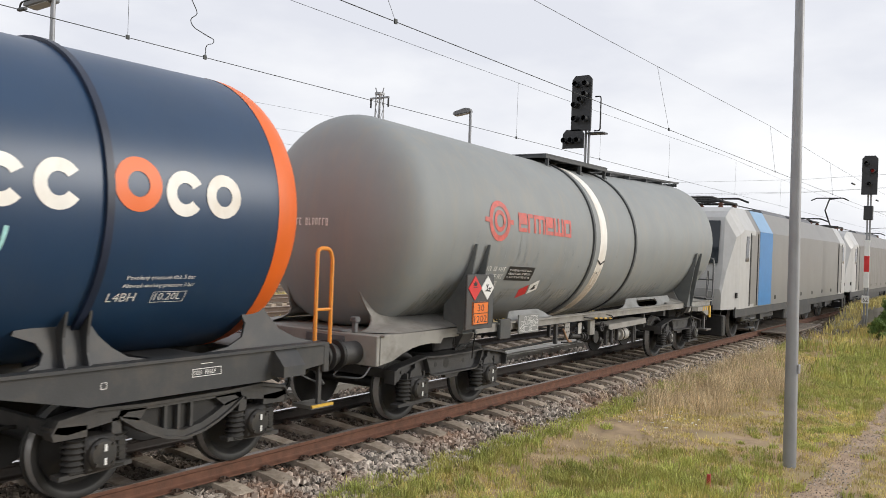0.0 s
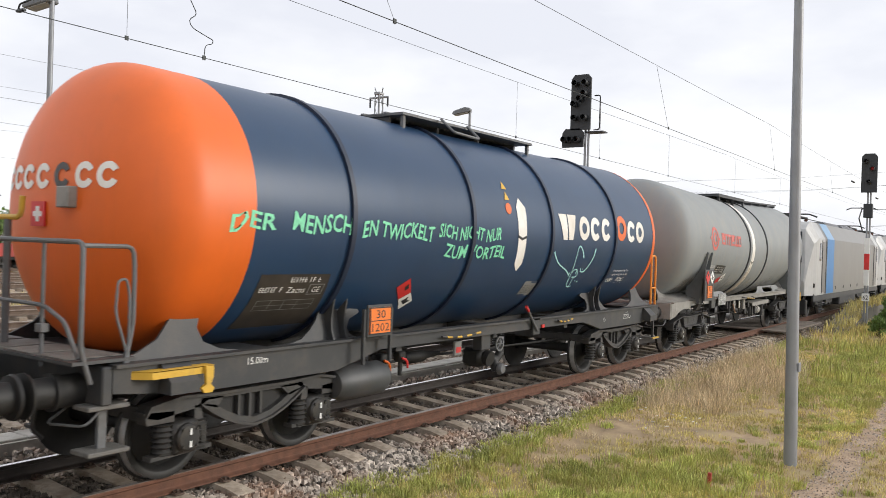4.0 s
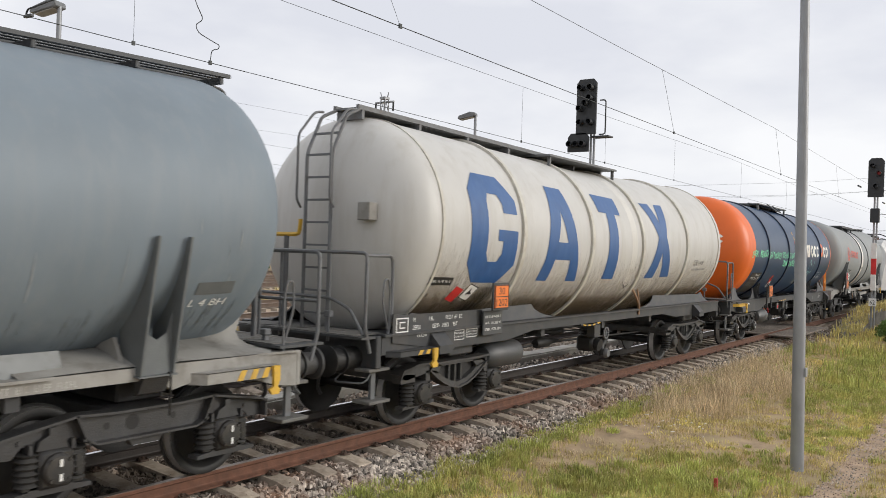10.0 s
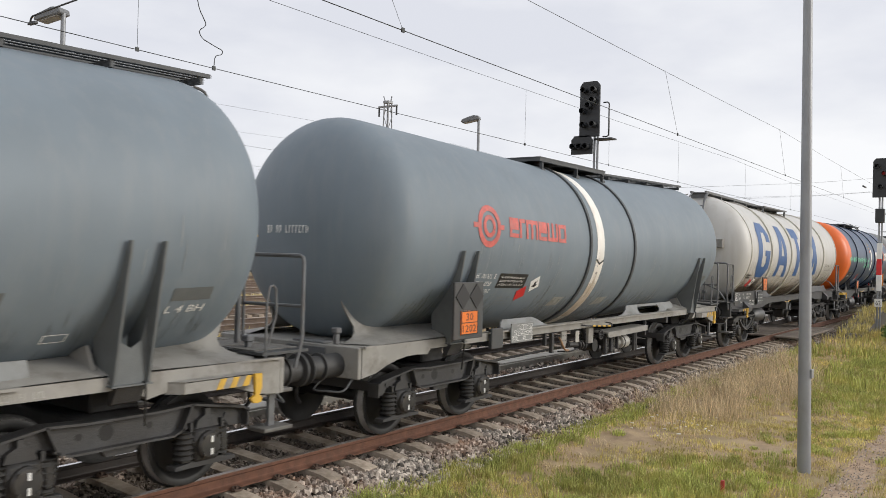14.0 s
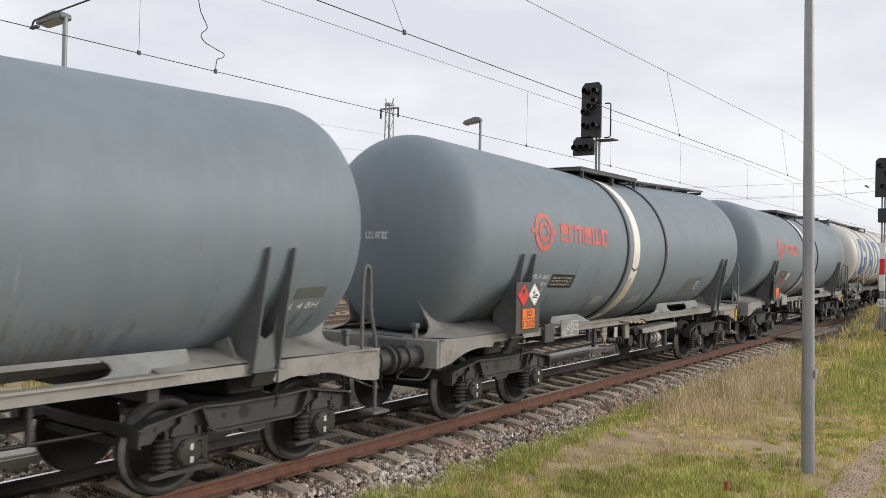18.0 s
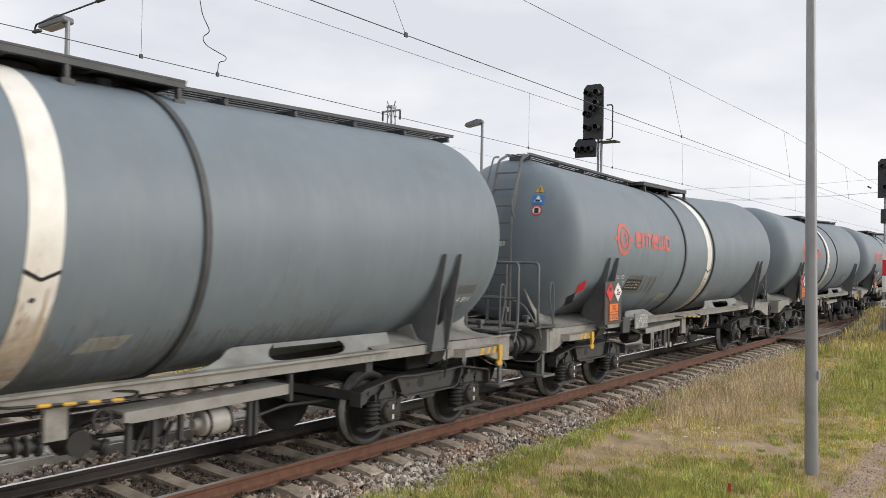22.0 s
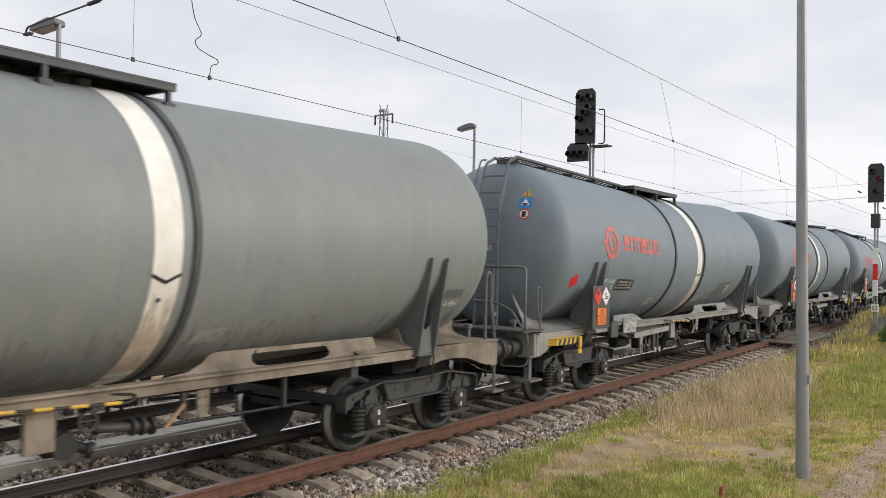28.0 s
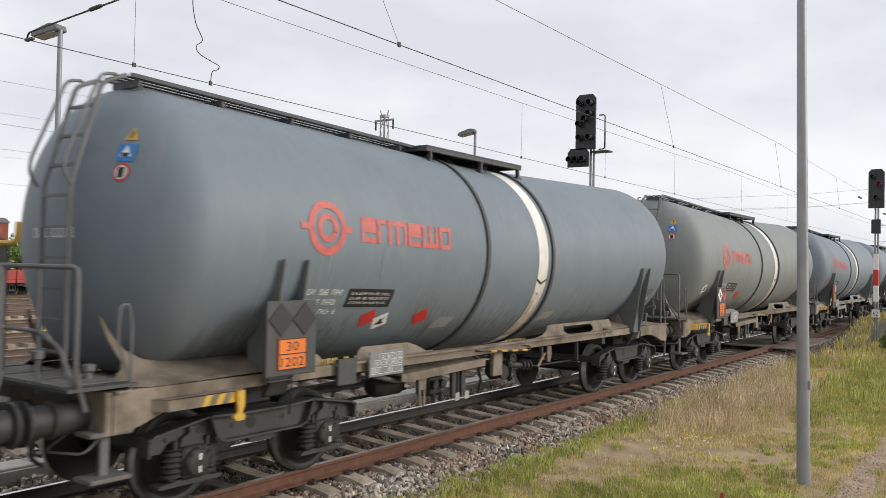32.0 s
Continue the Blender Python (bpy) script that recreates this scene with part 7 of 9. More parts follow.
    for s in (-1, 1):
        part("end_handrail", Tb([(6.55, s * 1.12, 1.2), (6.55, s * 1.12, 2.3), (6.75, s * 1.12, 2.3), (6.8, s * 1.12, 2.2), (6.8, s * 1.12, 1.2)], 0.024), M["amber"], w, "amber end handrail", True)
        part("end_handrail", Tb([(6.55, s * 1.12, 1.6), (6.8, s * 1.12, 1.6)], 0.018), M["amber"], w, smooth=True)
    part("end_step", B(6.4, 6.75, -1.25, -0.95, 0.5, 0.54), M["step"], w, "grey grated step")
    part("step_edge", B(6.4, 6.75, -1.26, -1.235, 0.515, 0.545), M["yellow"], w, "yellow step edge")
    part("step_hanger", B(6.55, 6.6, -1.2, -1.16, 0.5, 1.1), M["frame_dark"], w)
    stripes_bar(w, -6.4, -5.6, -1.28, 1.1, 1.17, False)
    bogies(w, (-4.8, 4.8), "cast")
    sag(w, 2.63, 0.004, 1.49, 0.065)
    sparse_gear(w)
    return w


# ---------- locomotives ----------
def locomotive(striped, raised):
    w = thing("electric_locomotive", "grey electric locomotive with blue stripe and white cab" if striped else "white and silver electric locomotive with raised pantograph", "locomotive", "locomotives at the head of the train")
    body = M["loco"]

    def shell(rings):
        bm, last = bmesh.new(), None
        for x, a, za, b, zb in rings:
            row = [bm.verts.new((x, y, z)) for y, z in ((-a, 0.95), (-a, za), (-b, zb), (b, zb), (a, za), (a, 0.95))]
            if last:
                for k in range(6):
                    bm.faces.new((last[k], last[(k + 1) % 6], row[(k + 1) % 6], row[k]))
            else:
                bm.faces.new(row)
            last = row
        bm.faces.new(last[::-1])
        bmesh.ops.recalc_face_normals(bm, faces=bm.faces)
        return bm
    part("body", shell(((-6.9, 1.47, 3.12, 1.12, 3.74), (6.9, 1.47, 3.12, 1.12, 3.74))), body if striped else M["loco_side"], w, "silver grey locomotive body with sloped roof edge")
    for e in (-1, 1):
        nose = ((6.9, 1.476, 3.12, 1.126, 3.746), (8.1, 1.476, 3.12, 1.126, 3.746), (8.4, 1.46, 3.0, 1.1, 3.62), (8.62, 1.4, 2.9, 1.08, 3.44), (9.14, 1.3, 1.95, 1.2, 2.1), (9.35, 1.25, 1.35, 1.2, 1.5), (9.36, 1.25, 1.0, 1.2, 1.02))
        part("cab", shell([(e * x, *r) for x, *r in nose]), M["loco_white"], w, "white painted cab")
        for s in (-1, 1):
            part("cab_window", slab(bmesh.new(), ((e * 7.95, 2.25), (e * 7.62, 2.25), (e * 7.62, 2.95), (e * 7.86, 2.95)), s * 1.479, s * 1.486), M["glass"], w, "dark cab side window")
            part("cab_door", slab(bmesh.new(), ((e * 7.35, 1.05), (e * 6.72, 1.05), (e * 6.72, 3.0), (e * 7.35, 3.0)), s * 1.478, s * 1.488), M["loco"], w, "grey cab door")
            for x in (7.42, 6.62):
                part("door_gap", slab(bmesh.new(), ((e * x - 0.035, 1.0), (e * x + 0.035, 1.0), (e * x + 0.035, 3.05), (e * x - 0.035, 3.05)), s * 1.478, s * 1.49), M["iron"], w, "dark recess with handrail")
            part("side_vent", slab(bmesh.new(), ((e * 8.6, 1.25), (e * 8.5, 1.25), (e * 8.5, 1.4), (e * 8.6, 1.4)), s * 1.41, s * 1.45), M["iron"], w)
        bm = bmesh.new()
        vs = [bm.verts.new(p) for p in ((e * 8.68, -0.98, 3.34), (e * 8.68, 0.98, 3.34), (e * 9.14, 1.08, 2.18), (e * 9.14, -1.08, 2.18))]
        bm.faces.new(vs)
        bmesh.ops.translate(bm, vec=(e * 0.02, 0, 0.01), verts=bm.verts)
        bmesh.ops.solidify(bm, geom=bm.faces[:], thickness=0.008)
        part("windscreen", bm, M["glass"], w, "dark windscreen")
        for y in (-0.95, 0.95):
            part("headlight", lathe(bmesh.new(), [(e * 9.33, 0.11), (e * 9.39, 0.1), (e * 9.39, 0)], "x", 14, (0, y, 1.35)), M["lamp_glow"], w)
        part("snow_plough", B(min(e * 9.0, e * 9.3), max(e * 9.0, e * 9.3), -1.3, 1.3, 0.25, 0.8, bevel=0.03), M["iron"], w)
        for z in (0.35, 0.62):
            for s in (-1, 1):
                part("cab_step", B(e * 7.03 - 0.25, e * 7.03 + 0.25, s * 1.42 - 0.08, s * 1.42 + 0.08, z, z + 0.03), M["rail_grey"], w, "grey cab step")
    if striped:
        for s in (-1, 1):
            part("blue_stripe", slab(bmesh.new(), ((-6.4, 0.97), (-6.4, 3.12), (-4.9, 3.12), (-4.9, 0.97)), s * 1.472, s * 1.4775), M["loco_blue"], w, "broad blue stripe")
            # on the sloped roof edge the stripe is a paler blue than below
            bm = bmesh.new()
            bm.faces.new([bm.verts.new(p) for p in ((-6.4, s * 1.476, 3.125), (-4.9, s * 1.476, 3.125), (-4.9, s * 1.126, 3.745), (-6.4, s * 1.126, 3.745))])
            part("blue_stripe", bm, M["loco_blue_roof"], w, "blue stripe over the roof edge")
    for s in (-1, 1):
        for i in range(6):
            part("side_hatch", B(-4.4 + i * 1.9, -4.25 + i * 1.9, s * 1.475 - 0.004, s * 1.475 + 0.004, 1.1, 1.22), M["iron"], w)
    for s in (-1, 1):
        part("sill", B(-8.6, 8.6, s * 1.40 - 0.03, s * 1.40 + 0.03, 0.72, 1.0), M["frame_dark"], w)
    part("under_box", B(-2.2, 2.2, -1.3, 1.3, 0.35, 0.95, bevel=0.04), M["frame_dark"], w, "dark transformer tank")
    for x in (-2.6, 1.6):
        part("roof_hood", slab(bmesh.new(), ((-1.0, 3.745), (1.0, 3.745), (0.85, 3.9), (-0.85, 3.9)), x - 1.5, x + 1.8, "yz"), M["roof"], w, "grey roof hood")
    for i, (x, up) in enumerate(((-6.4, raised), (6.4, False))):
        base = Tb([(x - 0.8, -0.55, 3.98), (x + 0.8, -0.55, 3.98), (x + 0.8, 0.55, 3.98), (x - 0.8, 0.55, 3.98), (x - 0.8, -0.55, 3.98)], 0.035)
        pan = part("pantograph", base, M["iron"], w, "dark roof pantograph", True)
        if up:
            part("pantograph_arm", Tb([(x + 0.7, 0, 4.0), (x - 0.9, 0, 4.75), (x + 0.2, 0, 5.4)], 0.035), M["iron"], pan, smooth=True)
            part("pantograph_arm", Tb([(x + 0.2, 0, 5.36), (x + 0.2, -0.4, 5.42)], 0.03), M["iron"], pan, smooth=True)
            part("pantograph_head", Tb([(x + 0.2, -0.85, 5.3), (x + 0.2, -0.6, 5.42), (x + 0.2, 0.6, 5.42), (x + 0.2, 0.85, 5.3)], 0.03), M["iron"], pan, smooth=True)
        else:
            part("pantograph_arm", Tb([(x + 0.8, 0.35, 4.0), (x - 1.0, 0.35, 4.08), (x - 1.0, -0.35, 4.08), (x + 0.8, -0.35, 4.0)], 0.03), M["iron"], pan, smooth=True)
            part("pantograph_head", Tb([(x + 0.6, -0.95, 4.02), (x + 0.6, -0.65, 4.14), (x + 0.6, 0.65, 4.14), (x + 0.6, 0.95, 4.02)], 0.03), M["iron"], pan, smooth=True)
        for k in range(5):
            part("pantograph_brace", Tb([(x - 0.8 + k * 0.4, -0.55, 3.98), (x - 0.6 + k * 0.3, 0.0, 4.06), (x - 0.8 + k * 0.4, 0.55, 3.98)], 0.02, 5), M["iron"], pan)
        for y in (-0.5, 0.5):
            for dx in (-0.7, 0.7):
                part("insulator", lathe(bmesh.new(), [(3.74, 0.05), (3.8, 0.09), (3.85, 0.05), (3.9, 0.09), (3.93, 0.05), (3.97, 0.05)], "z", 10, (x + dx, y, 0)), M["rust"], pan, "brown insulator", True)
    part("roof_cable", Tb([(-5.8, 0.4, 4.05), (-2, 0.4, 4.15), (5.4, 0.4, 4.15)], 0.02), M["iron"], w, smooth=True)
    buffers(w, 9.45, M["iron"])
    for x in (-5.2, 5.2):
        bogie = part("bogie", box(box(box(B(-1.9, 1.9, -1.2, -1.05, 0.5, 0.8, bevel=0.03), -1.9, 1.9, 1.05, 1.2, 0.5, 0.8, bevel=0.03), -0.5, 0.5, -1.1, 1.1, 0.4, 0.8, bevel=0.03), -0.2, 0.2, -1.3, -1.2, 0.5, 1.0), M["frame_dark"], w, "dark locomotive bogie", True)
        bogie.location = (x, 0, 0)
        for dx in (-1.3, 1.3):
            for s in (0, 180):
                part("axle_box", G["axle_box"], None, bogie).matrix_basis = pose(dx, 0, 0.1, 0, 0, s)
                part("coil_spring", G["spring"], None, bogie).matrix_basis = pose(dx + 0.3, -1.12 if s == 0 else 1.12, 0.1)
            wheelset = part("wheelset", G["wheelset"], None, w, "large dark wheels on one axle")
            wheelset.location = (x + dx, 0, 0.46)
            wheels_on(wheelset)
    return w


# ---------- the train ----------
TRAIN = []  # thing, place along the train


def hitch(ob, c):
    ob.matrix_basis = pose(c + gone(0), 0, 0)
    TRAIN.append((ob, c))
    return ob


hitch(locomotive(False, True), 76.0)
hitch(locomotive(True, False), 57.1)
faded = tagged(hitch(grey_wagon("pale_grey_tank", "red", 12, ((-3.1, -1.0, "sign_red"), (-2.84, -0.9, "white"))), 40.3), "faded pale grey tank wagon with rusty stains and red emblem")
hitch(navy_wagon(), 25.9)
hitch(white_wagon(), 11.3)
hitch(grey_wagon("grey_tank", "plain", 3, ((-3.08, -0.88, "sign_red"), (-2.79, -0.7, "white")), level=-0.24), -3.405)
hitch(grey_wagon("grey_tank", "red", 6, panel=True), -18.04)
hitch(grey_wagon("grey_tank", "red", 5, ((-5.69, -0.82, "sign_red"),), -1, smeared=True), -32.675)
plain_c = hitch(grey_wagon("grey_tank", "red", 7, ((-5.2, -0.95, "white"),), ring=0.03), -47.31)
hitch(tagged(grey_wagon("grey_tank", "red", 8, ((-5.7, -0.62, "sign_red"),), -1, panel=True, ring=0.08, bold=True), "dark grey tank wagon with ladder and striped warning bar"), -62.07)
hitch(tagged(grey_wagon("green_grey_tank", "white", 9, ((-5.6, -0.75, "white"), (-2.7, -0.88, "sign_red")), -1, "frame_beige", ring=0.13, bold=True), "greenish grey tank wagon with dusty beige frame"), -76.66)
hitch(tagged(grey_wagon("grey_tank", "plain", 14, ((-2.32, -0.94, "sign_red"), (-3.1, -1.0, "white"), (-3.37, -0.95, "sign_red")), -1, "frame_beige"), "grey tank wagon with blank dark diamonds and ladder"), -91.215)
hitch(copy_thing(plain_c, pose(0, 0, 0)), -105.85)

# ---------- ground ----------
rng = random.Random(7)


def height(x, y):
    """The lie of the land: level yard, a low bank of grass on the viewer's side."""
    near = min(1.0, max(0.0, (-1.7 - y) / 1.2))
    bump = 0.05 * noise.noise(Vector((x * 0.35, y * 0.35, 1.0))) + 0.025 * noise.noise(Vector((x * 1.3, y * 1.3, 4.0)))
    return -0.40 + near * bump - 0.02 * near


def sheet(name, xs, ys, f, material, parent=None):
    verts = [(x, y, f(x, y)) for y in ys for x in xs]
    n = len(xs)
    faces = [(j * n + i, j * n + i + 1, (j + 1) * n + i + 1, (j + 1) * n + i) for j in range(len(ys) - 1) for i in range(n - 1)]
    me = bpy.data.meshes.new(name)
    me.from_pydata(verts, [], faces)
    me.materials.append(material)
    me.polygons.foreach_set("use_smooth", [True] * len(me.polygons))
    ob = new(name, me)
    ob.parent = parent
    return ob


xs = [-2500, -800, -250, -80, -30, -12] + [-8 + 0.35 * i for i in range(160)] + [52, 60, 75, 110, 200, 500, 1200, 2600]
ys = [-2500, -700, -200, -60, -25, -14] + [-11 + 0.3 * i for i in range(32)] + [-1.3, 3, 8, 14, 22, 32, 45, 65, 110, 300, 900, 2600]
tagged(sheet("ground", xs, ys, height, M["soil"]), "dry mossy soil beside the railway", "ground", kind="structure")

# sandy path along the viewer's side, worn to uneven edges
def path_edges(x):
    n1, n2 = noise.noise(Vector((x * 0.8, 0, 2))), noise.noise(Vector((x * 0.8, 5, 2)))
    f1, f2 = noise.noise(Vector((x * 4, 0, 7))), noise.noise(Vector((x * 4, 5, 7)))
    return -5.62 + 0.1 * n1 + 0.06 * f1, -6.0 + 0.1 * n2 + 0.07 * f2


pv, pf = [], []
for i in range(300):
    x = 6 + i * 0.1
    w0, w1 = path_edges(x)
    for y in (w0, w0 * 0.6 + w1 * 0.4, w1):
        pv.append((x, y, height(x, y) + 0.006))
for i in range(299):
    for k in range(2):
        a = i * 3 + k
        pf.append((a, a + 1, a + 4, a + 3))
me = bpy.data.meshes.new("path")
me.from_pydata(pv, [], pf)
me.materials.append(M["path"])
tagged(new("path", me), "trodden sandy path through the grass", "path", kind="structure")


# ---------- tracks ----------
RAIL = [(-0.075, -0.17), (0.075, -0.17), (0.075, -0.155), (0.02, -0.135), (0.012, -0.12), (0.012, -0.05), (0.034, -0.036), (0.036, -0.01), (0.028, 0.0), (-0.028, 0.0), (-0.036, -0.01), (-0.034, -0.036),
        (-0.012, -0.05), (-0.012, -0.12), (-0.02, -0.135), (-0.075, -0.155)]


def sleeper_mesh():
    """Concrete sleeper, lower in its middle, with sloping ends."""
    bm = bmesh.new()
    rows = []
    for y, z, w in ((-1.22, -0.29, 0.13), (-1.2, -0.235, 0.115), (-1.05, -0.205, 0.11), (-0.75, -0.178, 0.105), (-0.5, -0.19, 0.1), (0, -0.225, 0.095), (0.5, -0.19, 0.1), (0.75, -0.178, 0.105), (1.05, -0.205, 0.11), (1.2, -0.235, 0.115), (1.22, -0.29, 0.13)):
        rows.append([bm.verts.new(p) for p in ((-w - 0.03, y, -0.36), (-w, y, z), (w, y, z), (w + 0.03, y, -0.36))])
    for a, b in zip(rows, rows[1:]):
        for k in range(3):
            bm.faces.new((a[k], a[k + 1], b[k + 1], b[k]))
    bm.faces.new(rows[0])
    bm.faces.new(rows[-1][::-1])
    bmesh.ops.recalc_face_normals(bm, faces=bm.faces)
    return mesh_of(bm, "sleeper", M["sleeper"])


def clip_mesh():
    bm = B(-0.055, 0.055, -0.16, -0.07, -0.178, -0.16, bevel=0.006)
    cyl(bm, (0.0, -0.115, -0.17), (0.0, -0.115, -0.125), 0.014, 6)
    tube(bm, [(-0.045, -0.15, -0.158), (-0.045, -0.085, -0.14), (0.045, -0.085, -0.14), (0.045, -0.15, -0.158)], 0.009, 5)
    return mesh_of(bm, "rail_clip", M["clip"], True)


SLEEPER, CLIP = sleeper_mesh(), clip_mesh()


def track(name, y, x0, x1, label, pieces=None, clips=None, steel="rust"):
    t = thing(name, label, "railway track", kind="structure", at=pose(0, y, 0))
    for s in (-0.7535, 0.7535):
        bm = slab(bmesh.new(), [(s + a, b) for a, b in RAIL], x0, x1, "yz")
        # far and second-track rails: greasy steel with the train's shade painted in
        part("rail", bm, M["oily_rail" if (s > 0 or y > 4) and steel == "rust" else steel], t, "rusty brown steel rail")
        # sky glint put in as brighter steel: far heads and the near inner edge only
        part("rail_head", B(x0, x1, s - 0.03, s + 0.03, -0.004, 0.0015), M["polished" if s > 0 and steel == "rust" else "railtop"], t, "worn rail top")
        if s < 0 and steel == "rust":
            part("gauge_face", B(x0, x1, s + 0.0305, s + 0.0365, -0.012, 0.0), M["polished"], t, "inner edge of the rail head with a painted glint")
    a, b = pieces or (x0, x1)
    x = x0 + 0.3
    rest = bmesh.new()
    while x < x1:
        if a <= x <= b:
            part("sleeper", SLEEPER, None, t).location = (x, 0, 0)
        else:
            box(rest, x - 0.12, x + 0.12, -1.22, 1.22, -0.36, -0.19)
        if clips and clips[0] <= x <= clips[1]:
            for s in (-0.7535, 0.7535):
                part("rail_clip", CLIP, None, t).matrix_basis = pose(x, s, 0)
                part("rail_clip", CLIP, None, t).matrix_basis = pose(x, s, 0, 0, 0, 180)
        x += 0.6
    if len(rest.verts):
        tagged(part("sleepers", rest, M["sleeper" if steel == "rust" else "yard_bed"], t), kind="stuff")
    else:
        rest.free()
    return t


track("track_main", 0, -160, 330, "rusty railway track on concrete sleepers in ballast", (-1, 62), (1, 30))
track("track_second", 4.5, -160, 330, "second railway track behind the cable trough", (2, 40))
for y in (13.2, 18.0, 23.5, 30.0, 35.0, 40.0, 46.5):
    track("track_yard", y, -20, 160, "rusty yard track among dry grass", (0, 0.1), None, "yard_rail")

# ballast beds
beds = thing("ballast_bed", "grey and rust-stained ballast bed", "ballast", kind="structure")
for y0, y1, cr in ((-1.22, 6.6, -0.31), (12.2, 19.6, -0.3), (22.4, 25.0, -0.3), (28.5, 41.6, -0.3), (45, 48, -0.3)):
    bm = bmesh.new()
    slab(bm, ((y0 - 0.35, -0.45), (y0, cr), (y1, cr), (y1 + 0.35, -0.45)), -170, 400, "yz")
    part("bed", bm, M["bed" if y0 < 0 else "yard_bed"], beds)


def stones(name, n, region, size, z_of, seed, label, oily=False):
    """Loose broken stones, one body of rubble."""
    r = np.random.default_rng(seed)
    base = np.array([(-1, -1, -0.7), (1, -0.8, -0.7), (0.9, 1, -0.7), (-0.9, 0.9, -0.7), (-0.7, -0.6, 0.7), (0.6, -0.7, 0.6), (0.7, 0.6, 0.75), (-0.6, 0.7, 0.55)], float)
    quads = np.array([(0, 3, 2, 1), (4, 5, 6, 7), (0, 1, 5, 4), (1, 2, 6, 5), (2, 3, 7, 6), (3, 0, 4, 7)])
    x0, x1, y0, y1 = region
    u = r.random(n) ** 1.7
    cx, cy = x0 + (x1 - x0) * u, r.uniform(y0, y1, n)
    sc = size * r.uniform(0.6, 1.35, n)
    ang = r.uniform(0, 6.28, n)
    tilt = r.uniform(-0.6, 0.6, (n, 2))
    p = base[None] * (1 + r.uniform(-0.28, 0.28, (n, 8, 3))) * sc[:, None, None] * r.uniform(0.7, 1.2, (n, 1, 3))
    c, s = np.cos(ang)[:, None], np.sin(ang)[:, None]
    q = np.stack([c * p[..., 0] - s * p[..., 1], s * p[..., 0] + c * p[..., 1], p[..., 2]], -1)
    q[..., 2] += tilt[:, :1] * q[..., 0] + tilt[:, 1:] * q[..., 1]
    q += np.stack([cx, cy, np.array([z_of(a, b) for a, b in zip(cx, cy)]) + r.uniform(-0.3, 0.5, n) * size], -1)[:, None]
    me = bpy.data.meshes.new(name)
    me.from_pydata(q.reshape(-1, 3).tolist(), [], (quads[None] + 8 * np.arange(n)[:, None, None]).reshape(-1, 4).tolist())
    me.materials.append(M["stone"])
    # between the rails the stones carry oil and the train's shade in their colour
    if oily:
        me.materials.append(M["oily_shaded_stone"])
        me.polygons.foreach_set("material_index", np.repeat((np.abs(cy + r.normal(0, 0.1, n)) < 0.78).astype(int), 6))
    return tagged(new(name, me), label, "ballast", kind="stuff")


def shoulder(x, y):
    return -0.275 if y > -1.27 else max(-0.395, -0.275 - (-1.27 - y) * 0.4)


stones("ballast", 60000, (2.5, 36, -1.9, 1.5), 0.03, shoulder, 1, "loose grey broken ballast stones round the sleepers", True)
stones("gravel", 5000, (7, 26, -6.05, -5.55), 0.009, lambda x, y: height(x, y) + 0.004, 3, "small gravel trodden into the path")
stones("ballast", 14000, (4, 44, 1.4, 6.4), 0.032, lambda x, y: -0.28, 2, "loose grey broken ballast stones behind the track")

# cable trough of concrete lids between the tracks
trough = thing("cable_trough", "pale concrete cable trough with lids beside the track", "cable trough", kind="structure")
LID = mesh_of(B(-0.49, 0.49, -0.2, 0.2, -0.2, -0.13, bevel=0.012), "lid", M["trough"])
part("trough_wall", B(-20, 120, 2.2, 2.28, -0.45, -0.16), M["trough"], trough)
part("trough_wall", B(-20, 120, 2.6, 2.68, -0.45, -0.16), M["trough"], trough)
for i in range(64):
    part("lid", LID, None, trough).matrix_basis = pose(-4 + i * 1.0, 2.44 + rng.uniform(-0.015, 0.015), rng.uniform(0, 0.012), 0, 0, rng.uniform(-0.8, 0.8))

# boarded crossing farther down the line
crossing = thing("track_crossing", "worn plank crossing over the rails", "crossing", kind="structure")
for i in range(22):
    part("plank", B(28.2 + i * 0.24, 28.42 + i * 0.24, -0.66, 0.66, -0.06, -0.012, bevel=0.008), M["planks"], crossing)
    part("plank", B(28.2 + i * 0.24, 28.42 + i * 0.24, -1.72, -0.86, -0.075, -0.03, bevel=0.008), M["planks"], crossing)

# old loading platform edge on the viewer's side, far down the line
plat = thing("stone_platform", "low weathered stone platform edge overgrown with weeds", "platform", kind="structure")
part("platform_top", slab(bmesh.new(), ((33.2, -0.42), (33.4, -0.2), (37.5, 0.36), (39.0, 0.42), (130, 0.42), (130, -0.42)), -2.7, -1.9), M["rubble"], plat)
for row in range(5):
    for i in range(44):
        x = 33.1 + i * 0.72 + (row % 2) * 0.36
        if x < 32.6 + row * 1.25:
            continue
        part("block", B(x, x + 0.69 + rng.uniform(-0.06, 0.02), -2.0, -1.74 + rng.uniform(-0.05, 0.05), -0.44 + row * 0.18, -0.275 + row * 0.18 + rng.uniform(-0.02, 0.005), bevel=0.03), M["rubble"], plat)


# ---------- grass ----------
def bell(x, y, cx, cy, rx, ry):
    return math.exp(-((x - cx) / rx) ** 2 - ((y - cy) / ry) ** 2)


def ease(v, a, b):
    return min(1.0, max(0.0, (v - a) / (b - a)))


def patch(x, y, f=0.6, seed=9.0):
    return 0.5 + 0.7 * (noise.noise(Vector((x * f, y * f, seed))) + 0.5 * noise.noise(Vector((x * f * 3, y * f * 3, seed + 2))))


def worn(x, y):
    return bell(x, y, 13.2, -3.05, 3.0, 0.95)


